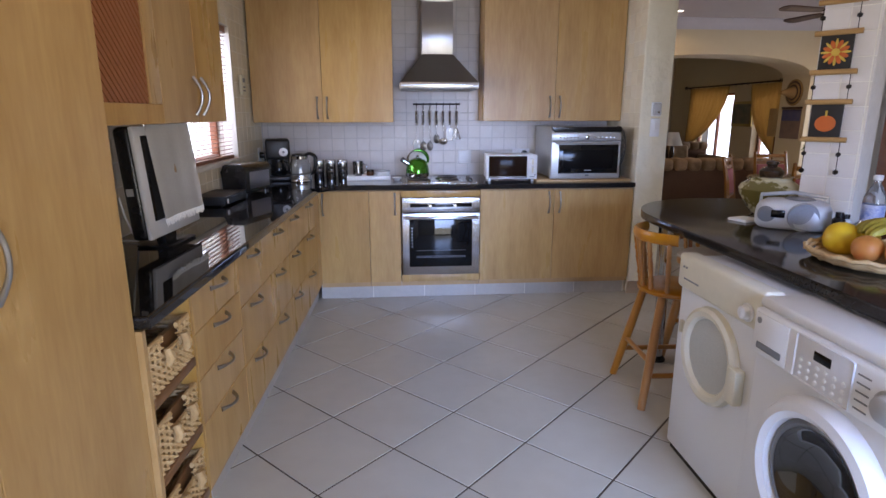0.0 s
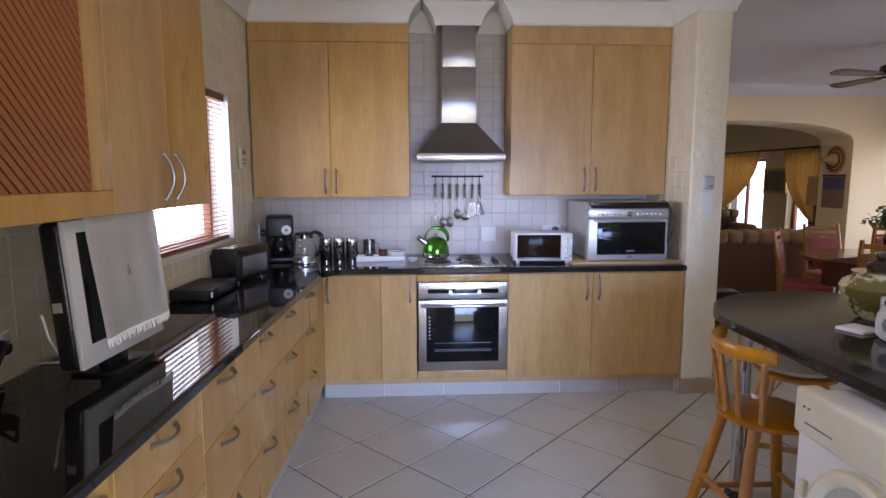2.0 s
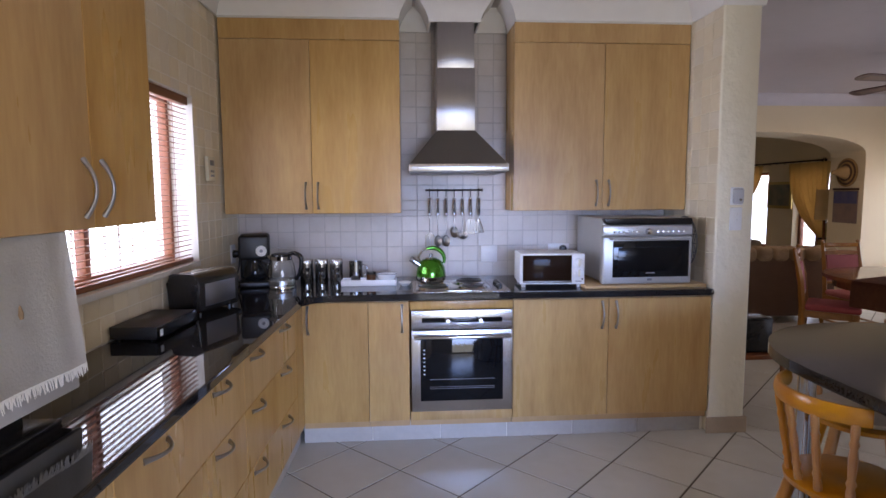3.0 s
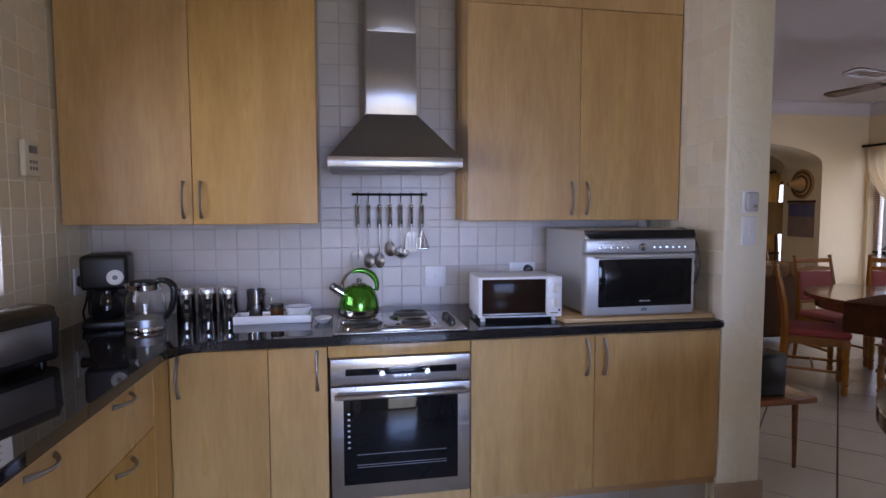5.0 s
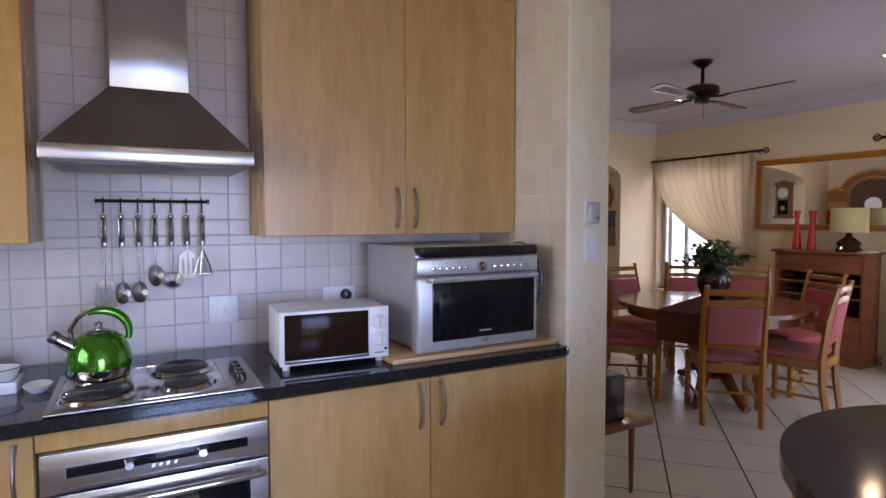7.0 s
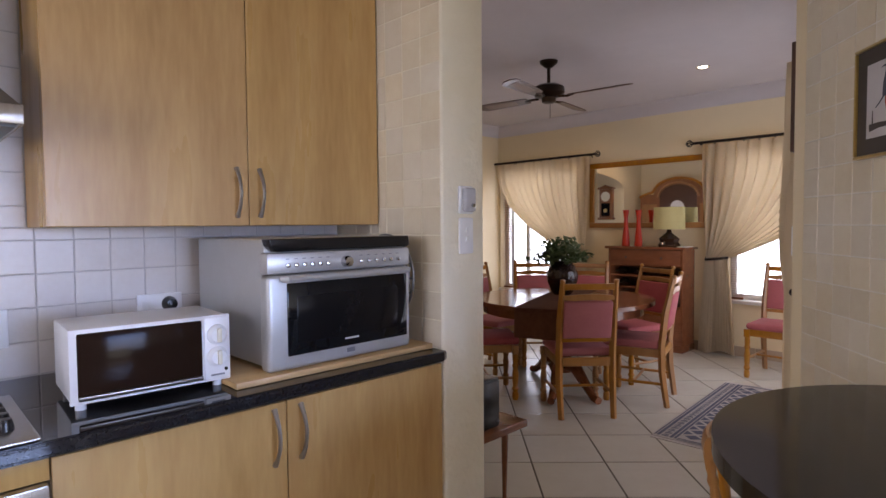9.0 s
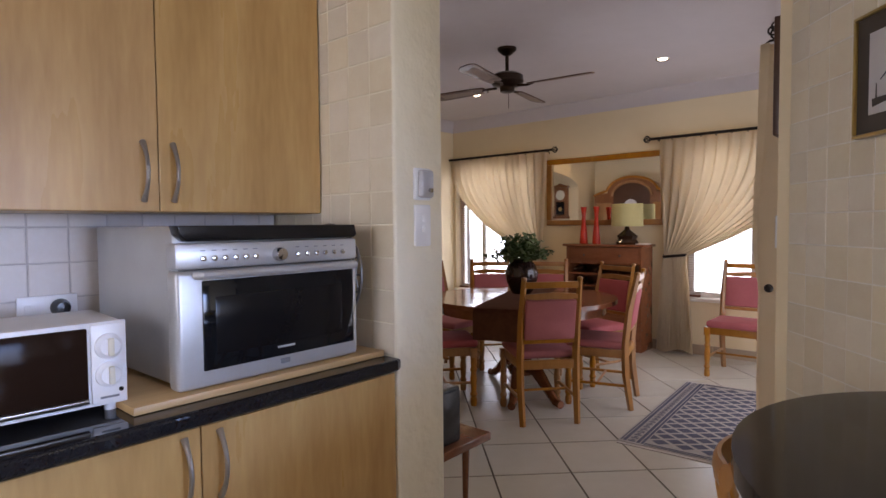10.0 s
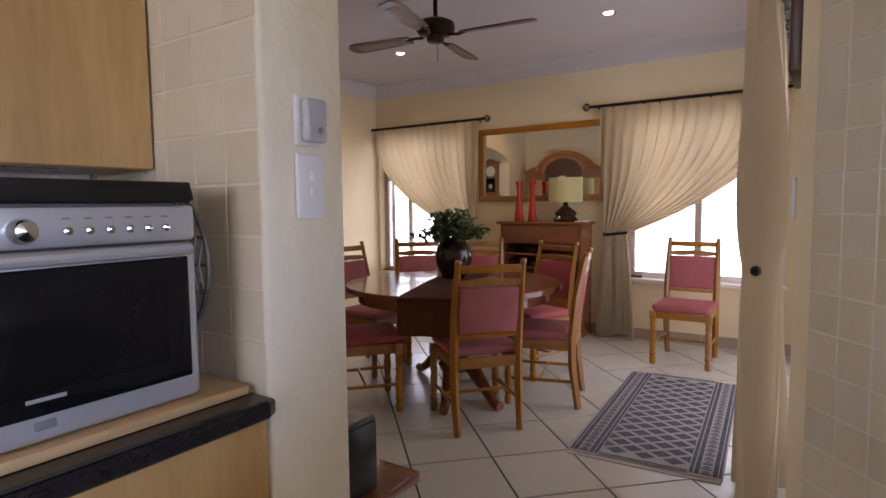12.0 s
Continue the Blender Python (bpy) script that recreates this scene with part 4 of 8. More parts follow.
pp = thing("paper_pad", "folded white paper beside the radio", "paper", pose(1.33, 2.47, 0.92, 0, 0, 20))
part("sheet", box(B(), -0.06, 0.05, -0.05, 0.05, 0, 0.012, 0.003), M_TOWEL, pp)

# fruit in a woven tray
fb = thing("fruit_tray", "woven wicker tray on the granite counter", "tray", pose(1.30, 1.66, 0.92))
part("base", lathe(B(), [(0.0, 0.004), (0.16, 0.0), (0.19, 0.012), (0.185, 0.018), (0.0, 0.010)], 40, cap=False), M_WICKER, fb)
for i in range(3):
    bm = B()
    n = 72
    tube(bm, [(math.cos(2 * math.pi * k / n) * (0.188 + 0.014 * i + 0.004 * math.sin(k * 1.57 * (1 if i % 2 else -1))), math.sin(2 * math.pi * k / n) * (0.188 + 0.014 * i), 0.018 + i * 0.011 + 0.004 * math.cos(k * 1.57)) for k in range(n + 1)], 0.008, 6)
    part("rim_strand", bm, M_WICKER, fb)
M_YEL = mat("yellow_rind", (0.70, 0.47, 0.015), 0.42, var=0.5, var2=(0.62, 0.36, 0.015), size=8, bump=0.1, bsize=90)
M_BAN = mat("spotted_banana", (0.50, 0.40, 0.05), 0.5, var=1.0, var2=(0.20, 0.20, 0.03), size=11, bump=0.05)
M_POM = mat("orange_red_rind", (0.50, 0.13, 0.035), 0.45, var=0.9, var2=(0.52, 0.26, 0.06), size=9, bump=0.08)
def fruit(name, label, cat, x, y, z, r, mt, sq=1.0):
    bm = B()
    bmesh.ops.create_icosphere(bm, subdivisions=3, radius=r)
    for v in bm.verts:
        k = 1 + 0.05 * noise.noise(v.co * 22 + Vector((x, y, 0)) * 9)
        v.co = Vector((v.co.x * k, v.co.y * k, v.co.z * k * sq))
    part_ob = solid(name, bm, mt, label, cat, pose(x, y, z))
    return part_ob
fruit("melon", "round bumpy yellow fruit in the tray", "fruit", 1.245, 1.765, 0.985, 0.060, M_YEL)
fruit("yellow_fruit", "bright yellow fruit in the tray", "fruit", 1.335, 1.775, 0.98, 0.052, M_YEL)
for i, (x, y, r) in enumerate(((1.225, 1.63, 0.047), (1.275, 1.545, 0.048), (1.34, 1.62, 0.045), (1.385, 1.53, 0.046))):
    fruit("peach", "orange-red peach in the wicker tray", "fruit", x, y, 0.934 + r, r, M_POM, 0.95)
bn = thing("banana_bunch", "bunch of ripening spotted bananas on the fruit", "fruit", pose(1.33, 1.68, 1.0))
for i in range(5):
    bm = B()
    pts = [(0.10 * math.cos(a) + 0.006 * i, -0.045 + 0.024 * i, 0.012 + 0.045 * math.sin(a) - 0.004 * abs(i - 2)) for a in [radians(165 - k * 15) for k in range(11)]]
    tube(bm, pts, [0.006, 0.012, 0.0155, 0.017, 0.0175, 0.0175, 0.0175, 0.017, 0.015, 0.011, 0.005], 8)
    part("banana", bm, M_BAN, bn)

# bottles by the wall
M_PET = mat("clear_plastic", (0.85, 0.88, 0.92), 0.08, trans=0.85, var=0.05, size=4)
wb = thing("water_bottle", "clear plastic bottle with a blue label and white cap", "bottle", pose(1.60, 2.05, 0.92))
part("body", lathe(B(), [(0.0, 0), (0.036, 0.002), (0.040, 0.012), (0.038, 0.04), (0.040, 0.06), (0.040, 0.15), (0.038, 0.17), (0.020, 0.215), (0.014, 0.225), (0.014, 0.24), (0.0, 0.241)], 28, cap=False), M_PET, wb)
part("label", lathe(B(), [(0.0408, 0.075), (0.0408, 0.14)], 28, cap=False), mat("blue_label", (0.05, 0.12, 0.45), 0.4, var=0.9, var2=(0.75, 0.76, 0.8), size=20), wb, "blue and white paper label")
part("cap", lathe(B(), [(0.017, 0.238), (0.017, 0.258), (0.0, 0.259)], 20, cap=False), M_ENAMEL, wb)
for i, (x, y, h, mt, lb) in enumerate(((1.50, 2.10, 0.10, M_BLACK, "small dark bottle with a black cap"), (1.555, 2.13, 0.085, M_ENAMEL, "small white plastic bottle"))):
    sb = thing("small_bottle", lb, "bottle", pose(x, y, 0.92), "small bottles")
    part("body", lathe(B(), [(0.0, 0), (0.022, 0.0), (0.024, 0.006), (0.024, h * 0.7), (0.012, h * 0.8), (0.0, h * 0.8)], 20, cap=False), mt, sb)
    part("cap", lathe(B(), [(0.015, h * 0.79), (0.015, h), (0.0, h)], 18, cap=False), M_BLACK, sb)

# hanging painted panels on the end of the slanting wall
hgm = DM @ pose(0, -D_THICK / 2, 0, 0, 0, -90)
hg = thing("wall_hanging", "string of black painted panels between wooden rods", "wall hanging", hgm @ pose(-0.035, -0.012, -0.04))
M_SLATE = mat("black_panel", (0.02, 0.017, 0.015), 0.6, var=0.5, size=20)
M_ROD = mat("pale_rod_wood", (0.46, 0.27, 0.10), 0.5, var=0.7, scale=(1, 12, 12), size=4)
M_ORANGE = mat("orange_paint", (0.58, 0.13, 0.02), 0.6, var=0.5, size=20)
M_YELP = mat("yellow_paint", (0.62, 0.42, 0.06), 0.6, var=0.5, size=20)
for k, zc in enumerate((1.427, 1.722, 2.017)):
    pn = part("panel", box(B(), -0.062, 0.062, -0.012, 0.0, zc - 0.075, zc + 0.075, 0.002), M_SLATE, hg)
    for dz in (-0.083, 0.083):
        part("rod", tube(B(), [(-0.09, -0.008, zc + dz), (0.09, -0.008, zc + dz)], 0.012, 10), M_ROD, hg)
    if k == 0:
        part("painted_pumpkin", lathe(B(), [(0.0, 0.003), (0.03, 0.003), (0.036, 0.0)], 20, pose(0, -0.0125, zc - 0.012, 90) @ Matrix.Diagonal((1.15, 1, 1, 1)), cap=False), M_ORANGE, pn)
        part("painted_stalk", box(B(), -0.004, 0.004, -0.0145, -0.012, zc + 0.02, zc + 0.045), M_YELP, pn)
    else:
        for j in range(16):
            a = 2 * math.pi * j / 16
            rr, mt_, kk = (0.033, M_ORANGE, 1.0) if j % 2 else (0.038, M_YELP, 0.62)
            part("painted_petal", lathe(B(), [(0.0, 0.003 if j % 2 else 0.002), (0.007, 0.003 if j % 2 else 0.002), (0.0095, 0.0)], 12, pose(rr * math.sin(a), -0.0125, zc + rr * math.cos(a), 90, 0, 0) @ pose(0, 0, 0, 0, 0, math.degrees(-a)) @ Matrix.Diagonal((kk, 2.2, 1, 1)), cap=False), mt_, pn)
        part("painted_heart", lathe(B(), [(0.0, 0.004), (0.016, 0.004), (0.018, 0.0)], 16, pose(0, -0.0125, zc, 90), cap=False), M_YELP, pn)
    for sx in (-0.068, 0.068):
        part("cord", tube(B(), [(sx, -0.008, zc - 0.225), (sx, -0.008, zc - 0.07)], 0.0018, 5), M_IRON, hg)
        bm = B()
        bmesh.ops.create_icosphere(bm, subdivisions=1, radius=0.012, matrix=Matrix.Translation((sx, -0.009, zc - 0.148)))
        part("bead", bm, M_IRON, hg)
for sx in (-0.068, 0.068):
    bm = B()
    bmesh.ops.create_icosphere(bm, subdivisions=1, radius=0.013, matrix=Matrix.Translation((sx, -0.009, 1.20)))
    part("bead", bm, M_IRON, hg)

# framed bird picture on the slanting wall
bp = thing("framed_picture", "bird print in a dark mount and thin gilt frame", "picture", DM @ pose(0.795, 0.012, 1.727, 0, 0, 180))
M_GILT = mat("gilt", (0.55, 0.40, 0.14), 0.3, 0.9, var=0.4, size=20)
M_MOUNT = mat("dark_mount", (0.060, 0.050, 0.042), 0.5, var=0.4, size=20)
M_PRINT = mat("print_paper", (0.60, 0.575, 0.555), 0.7, var=0.6, var2=(0.50, 0.48, 0.49), size=6)
M_PLUME = mat("blue_grey_plumage", (0.075, 0.080, 0.10), 0.7, var=0.7, size=40)
M_BELLY = mat("red_orange_plumage", (0.46, 0.085, 0.03), 0.7, var=0.7, var2=(0.36, 0.05, 0.02), size=40)
for b in ((-0.19, 0.19, 0.163, 0.173), (-0.19, 0.19, -0.173, -0.163), (-0.19, -0.18, -0.163, 0.163), (0.18, 0.19, -0.163, 0.163)):
    part("frame_bar", box(B(), b[0], b[1], -0.012, 0.011, b[2], b[3], 0.003), M_GILT, bp)
part("mount", box(B(), -0.18, 0.18, -0.004, 0.006, -0.163, 0.163), M_MOUNT, bp)
pr = part("print", box(B(), -0.130, 0.130, -0.006, -0.0042, -0.113, 0.113), M_PRINT, bp)
def daub(name, pts, rs, mt, lift):
    """A flat painted stroke on the print."""
    bm = tube(B(), [(x, 0, z) for x, z in pts], rs, 10)
    for v in bm.verts:
        v.co.y = lift + v.co.y * 0.05
    part(name, bm, mt, pr)
daub("painted_belly", [(-0.028, 0.025), (-0.020, -0.01), (-0.008, -0.05), (-0.002, -0.085)], [0.016, 0.024, 0.024, 0.012], M_BELLY, -0.0065)
daub("painted_body", [(-0.045, 0.005), (-0.034, 0.04), (-0.028, 0.065), (-0.028, 0.085)], [0.010, 0.019, 0.017, 0.012], M_PLUME, -0.0072)
daub("painted_beak", [(-0.030, 0.088), (-0.045, 0.095), (-0.060, 0.091)], [0.005, 0.003, 0.001], M_PLUME, -0.0072)
daub("painted_tail", [(-0.045, 0.008), (-0.062, -0.008), (-0.085, -0.024)], [0.004, 0.003, 0.002], M_PLUME, -0.0072)
daub("painted_perch", [(-0.115, -0.082), (-0.07, -0.078), (0.0, -0.080), (0.09, -0.068)], [0.012, 0.009, 0.006, 0.004], M_MOUNT, -0.0066)
daub("painted_twig", [(-0.10, -0.075), (-0.10, -0.03)], [0.004, 0.002], M_MOUNT, -0.0066)

# built-in wooden door by the slanting wall
wdn = thing("wooden_door", "closed varnished red-brown wooden door", "door", pose(1.968, 1.45, 0, 0, 0, -90), kind="structure")
part("leaf", box(B(), -0.95, -0.02, -0.03, 0.0, 0.925, 2.2, 0.004), M_MAHOG, wdn)
part("frame_stile", box(B(), -0.98, -0.90, -0.05, -0.002, 0.925, 2.24, 0.006), M_MAHOG, wdn)

# monitor with the towel over it
tvm = pose(-1.248, 2.292, 0.90, 0, 0, 86)
tv = thing("computer_screen", "black and silver all-in-one screen standing on the worktop", "monitor", tvm)
part("base", box(B(), -0.11, 0.11, -0.035, 0.11, 0, 0.012, 0.005), M_BLACK, tv)
part("stand", box(B(), -0.05, 0.05, 0.02, 0.06, 0.01, 0.15, 0.004), M_BLACK, tv)
def tilt(bm, deg):
    bmesh.ops.rotate(bm, cent=(0, 0, 0.05), matrix=Matrix.Rotation(radians(deg), 3, "X"), verts=bm.verts)
    return bm
part("casing", tilt(box(B(), -0.225, 0.218, 0.0, 0.062, 0.055, 0.475, 0.018, 3), -4), M_BLACK, tv)
part("bezel", tilt(box(B(), -0.225, 0.218, -0.016, 0.002, 0.055, 0.475, 0.006), -4), mat("pale_grey_plastic", (0.58, 0.58, 0.59), 0.35, var=0.2, size=12), tv, "silver front bezel")
part("screen", tilt(box(B(), -0.180, 0.175, -0.0185, -0.014, 0.120, 0.440, 0.002), -4), M_BGLASS, tv)
part("badge", tilt(box(B(), -0.2265, -0.2245, 0.022, 0.048, 0.225, 0.252), -4), M_SILVERP, tv)

def towel():
    bm = B()
    nx, nz = 26, 30
    rows = []
    for j in range(nz + 1):
        s = j / nz
        row = []
        for i in range(nx + 1):
            u = i / nx
            x = -0.158 + 0.016 * max(0, s - 0.12) * (1 - u) + u * 0.383 + 0.010 * (s - 0.3) * math.sin(u * 3)
            if s < 0.12:
                k = s / 0.12
                y, z = 0.075 - 0.105 * k, 0.484 + 0.008 * math.sin(k * math.pi)
            else:
                k = (s - 0.12) / 0.88
                y = -0.028 - 0.006 * k - 0.005 * math.sin(u * 7 + k * 2) * k - 0.0012 * math.sin(u * 19)
                z = 0.483 - k * 0.362
            row.append(bm.verts.new((x, y, z)))
        rows.append(row)
    for a, b in zip(rows, rows[1:]):
        for i in range(nx):
            bm.faces.new((a[i], b[i], b[i + 1], a[i + 1]))
    last = [v.co.copy() for v in rows[-1]]
    r = bmesh.ops.solidify(bm, geom=bm.faces[:], thickness=0.004)
    tilt(bm, -4)
    return bm, last
bm, last = towel()
tw = thing("dish_towel", "white fringed towel draped over the screen", "towel", tvm)
part("cloth", bm, M_TOWEL, tw)
fr = B()
rnd = random.Random(4)
for i in range(len(last) - 1):
    for k in range(3):
        p = last[i].lerp(last[i + 1], (k + 0.5) / 3)
        q = p + Vector((rnd.uniform(-0.004, 0.004), rnd.uniform(-0.005, 0.003), -0.022 - rnd.uniform(0, 0.01)))
        tube(fr, [p, p.lerp(q, 0.5) + Vector((rnd.uniform(-0.003, 0.003), 0, 0)), q], [0.0024, 0.002, 0.001], 4)
part("fringe", tilt(fr, -4), M_TOWEL, tw)
M_MARK = mat("tan_embroidery", (0.42, 0.30, 0.18), 0.9, var=0.4, size=30)
em = B()
lathe(em, [(0.0, 0.0), (0.006, 0.0), (0.009, 0.012), (0.005, 0.028), (0.0, 0.036)], 10, pose(0.02, -0.034, 0.285) @ Matrix.Diagonal((1, 0.3, 1, 1)), cap=False)
part("embroidery", tilt(em, -4), M_MARK, tw)
cb = thing("power_cable", "white and black power cables on the worktop", "cable")
M_WCORD = M_ENAMEL
def lcurve(pts):
    return [LM @ Vector(p) for p in pts]
part("white_cord", tube(B(), [(-1.345, 2.055, 1.12), (-1.34, 2.07, 1.05), (-1.345, 2.12, 0.985), (-1.375, 2.22, 0.93), (-1.405, 2.30, 0.906), (-1.46, 2.31, 0.906), (-1.56, 2.30, 0.906)], 0.004, 6), M_WCORD, cb)
part("black_cord", tube(B(), lcurve([(-0.562, -2.12, 1.02), (-0.52, -2.10, 1.03), (-0.48, -2.16, 1.04), (-0.47, -2.22, 0.99), (-0.49, -2.20, 0.93), (-0.52, -2.14, 0.908)]), 0.006, 6), M_BLACK, cb)
def socket(m, w, h, plugs, label, lm=None):
    t = thing("wall_socket", label, "socket", m, "wall sockets")
    part("plate", box(B(), -w / 2, w / 2, -0.009, 0, -h / 2, h / 2, 0.003), M_ENAMEL, t)
    for x, kind in plugs:
        if kind == "p":
            part("plug", lathe(B(), [(0.026, 0), (0.025, 0.012), (0.018, 0.034), (0.0, 0.036)], 18, pose(x, -0.009, 0, 90), cap=False), M_BLACK, t, "black plug")
        elif kind == "r":
            part("rocker", box(B(), x - 0.008, x + 0.008, -0.013, -0.008, -0.013, 0.013, 0.002), M_ENAMEL, t)
    return t
socket(LM @ pose(-0.566, -2.10, 1.01, 0, 0, 90), 0.12, 0.075, [(0.0, "p")], "white double socket with a black plug")

# disc player and toaster
dv = thing("disc_player", "flat black disc player on the worktop", "disc player", LM @ pose(-0.505, -0.83, 0.90, 0, 0, 88))
part("casing", box(B(), -0.175, 0.175, -0.13, 0.058, 0.008, 0.058, 0.003), mat("matte_black_metal", (0.012, 0.012, 0.013), 0.5, var=0.4, size=20), dv)
part("front_panel", box(B(), -0.175, 0.175, -0.138, -0.129, 0.010, 0.057, 0.002), M_BGLASS, dv)
part("sticker", box(B(), -0.165, -0.145, -0.140, -0.1375, 0.020, 0.045), M_ENAMEL, dv, "small white sticker")
for x in (-0.15, 0.15):
    for y in (-0.1, 0.035):
        part("foot", cyl(B(), (x, y, 0), (x, y, 0.009), 0.012, n=10), M_BLACK, dv)
ts = thing("toaster", "black toaster with a brushed steel side", "toaster", LM @ pose(-0.43, -0.38, 0.90, 0, 0, 72))
bm = B()
out = [(-0.080, 0.014), (0.080, 0.014), (0.090, 0.024)] + [(0.045 + 0.047 * math.cos(radians(a)), 0.152 + 0.046 * math.sin(radians(a))) for a in range(0, 91, 10)] + [(-0.045 + 0.047 * math.cos(radians(a)), 0.152 + 0.046 * math.sin(radians(a))) for a in range(90, 181, 10)] + [(-0.090, 0.024)]
prism(bm, out, -0.155, 0.155, Matrix(((0, 0, 1, 0), (1, 0, 0, 0), (0, 1, 0, 0), (0, 0, 0, 1))), 0.014)
part("shell", bm, M_BLACK, ts)
part("side_plate", box(B(), -0.11, 0.12, -0.0935, -0.086, 0.04, 0.15, 0.004), mat("smoky_steel", (0.24, 0.24, 0.27), 0.30, 0.85, var=0.4, size=8), ts)
for y in (-0.028, 0.028):
    part("slot", box(B(), -0.115, 0.115, y - 0.013, y + 0.013, 0.194, 0.2005, 0.002), M_STEEL, ts)
part("lever", box(B(), 0.15, 0.172, -0.02, 0.02, 0.12, 0.135, 0.004), M_BLACK, ts)
for x in (-0.11, 0.11):
    for y in (-0.06, 0.06):
        part("foot", cyl(B(), (x, y, 0), (x, y, 0.016), 0.012, n=10), M_BLACK, ts)

# coffee machine
M_COFFEE = mat("matte_black_plastic", (0.007, 0.007, 0.008), 0.42, var=0.4, size=20)
cm = thing("coffee_machine", "black filter coffee machine with a chrome dial", "coffee machine", pose(-1.275, 4.60, 0.90, 0, 0, 12))
part("base", box(B(), -0.09, 0.09, -0.13, 0.11, 0, 0.04, 0.012, 3), M_COFFEE, cm)
part("tower", box(B(), -0.09, 0.09, 0.02, 0.11, 0.04, 0.31, 0.012, 3), M_COFFEE, cm)
part("head", box(B(), -0.092, 0.092, -0.115, 0.112, 0.172, 0.322, 0.018, 3), M_COFFEE, cm)
part("dial", lathe(B(), [(0.033, 0), (0.033, 0.006), (0.026, 0.010), (0.014, 0.006), (0.0, 0.006)], 28, pose(0.042, -0.115, 0.226, 90), cap=False), M_ENAMEL, cm, "pale ring dial")
part("dial_button", lathe(B(), [(0.011, 0), (0.010, 0.010), (0.0, 0.011)], 16, pose(0.042, -0.118, 0.226, 90), cap=False), M_GREYP, cm)
part("carafe", lathe(B(), [(0.0, 0.042), (0.058, 0.042), (0.070, 0.07), (0.064, 0.12), (0.050, 0.145), (0.050, 0.168), (0.0, 0.168)], 24, pose(0.0, -0.05, 0), cap=False), M_BGLASS, cm)
part("carafe_handle", tube(B(), [(0.04, -0.10, 0.155), (0.075, -0.135, 0.145), (0.075, -0.135, 0.085), (0.05, -0.10, 0.065)], 0.008, 8), M_BLACK, cm)

socket(LM @ pose(-0.568, 0.47, 1.09, 0, 0, 90), 0.08, 0.12, [(0.0, "p")], "white wall socket with a black plug beside the coffee machine")
cc = thing("coffee_machine_cable", "black mains cable looping down to the worktop", "cable")
part("cord", tube(B(), [LM @ Vector(p) for p in ((-0.535, 0.47, 1.085), (-0.520, 0.465, 1.06), (-0.525, 0.455, 1.00), (-0.535, 0.44, 0.95), (-0.520, 0.42, 0.915), (-0.49, 0.39, 0.907), (-0.46, 0.40, 0.907))], 0.0045, 8), M_BLACK, cc)

# glass kettle
gk = thing("glass_kettle", "cordless glass kettle with black handle and steel base", "kettle", pose(-1.080, 4.452, 0.90, 0, 0, -10) @ Matrix.Diagonal((1.06, 1.06, 0.88, 1)))
part("power_base", lathe(B(), [(0.0, 0), (0.078, 0.0), (0.080, 0.012), (0.076, 0.024), (0.0, 0.024)], 32, cap=False), M_CHROME, gk)
part("steel_band", lathe(B(), [(0.0, 0.026), (0.077, 0.026), (0.077, 0.062), (0.0, 0.062)], 32, cap=False), M_STEEL, gk)
gl = part("glass_body", lathe(B(), [(0.076, 0.062), (0.079, 0.10), (0.072, 0.16), (0.060, 0.205), (0.057, 0.205), (0.069, 0.16), (0.076, 0.10), (0.073, 0.064)], 36, cap=False), M_GLASS, gk)
gl.visible_shadow = False
part("collar", lathe(B(), [(0.061, 0.200), (0.062, 0.225), (0.056, 0.228), (0.055, 0.200)], 36, cap=False), M_CHROME, gk)
part("lid", lathe(B(), [(0.058, 0.226), (0.056, 0.240), (0.03, 0.248), (0.0, 0.250)], 32, cap=False), M_BLACK, gk)
part("handle", tube(B(), [(0.045, 0, 0.238)] + [(0.072 + 0.048 * math.cos(radians(a)), 0, 0.200 + 0.046 * math.sin(radians(a))) for a in range(100, -1, -20)] + [(0.117, 0, 0.15), (0.106, 0, 0.105), (0.082, 0, 0.060)], [0.012, 0.014, 0.015, 0.015, 0.015, 0.015, 0.014, 0.013, 0.012, 0.011], 12), M_BLACK, gk)
part("spout", tube(B(), [(-0.05, 0, 0.20), (-0.078, 0, 0.225)], [0.02, 0.008], 10), M_CHROME, gk)

# steel storage canisters
# polished steel, darkened in colour for the dim room it would mirror
M_CANISTER = mat("darkened_canister_steel", (0.34, 0.34, 0.34), 0.16, 1.0, var=0.3, size=10)
def canister(x, y, label):
    t = thing("canister", label, "canister", pose(x, y, 0.90), "steel canisters")
    part("body", lathe(B(), [(0.0, 0), (0.041, 0.0), (0.042, 0.004), (0.042, 0.128), (0.0, 0.128)], 32, cap=False), M_CANISTER, t)
    part("lid", lathe(B(), [(0.0432, 0.126), (0.0432, 0.150), (0.041, 0.155), (0.0, 0.156)], 32, cap=False), M_STEEL, t)
    for z in (0.05, 0.092):
        part("window", lathe(B(), [(0.013, 0), (0.012, 0.002), (0.0, 0.002)], 16, pose(0.012, -0.0415, z, 90, 0, 0), cap=False), M_BLACK, t, "round dark window")
    return t
for x, y in ((-0.962, 4.645), (-0.866, 4.640), (-0.770, 4.630)):
    canister(x, y, "polished steel storage canister with two round windows")
jg = thing("steel_jug", "plain brushed steel milk jug", "jug", pose(-0.645, 4.63, 0.90))
part("body", lathe(B(), [(0.0, 0), (0.045, 0.0), (0.046, 0.01), (0.042, 0.09), (0.045, 0.14), (0.043, 0.14), (0.040, 0.09), (0.043, 0.012), (0.0, 0.012)], 28, cap=False), M_CANISTER, jg)
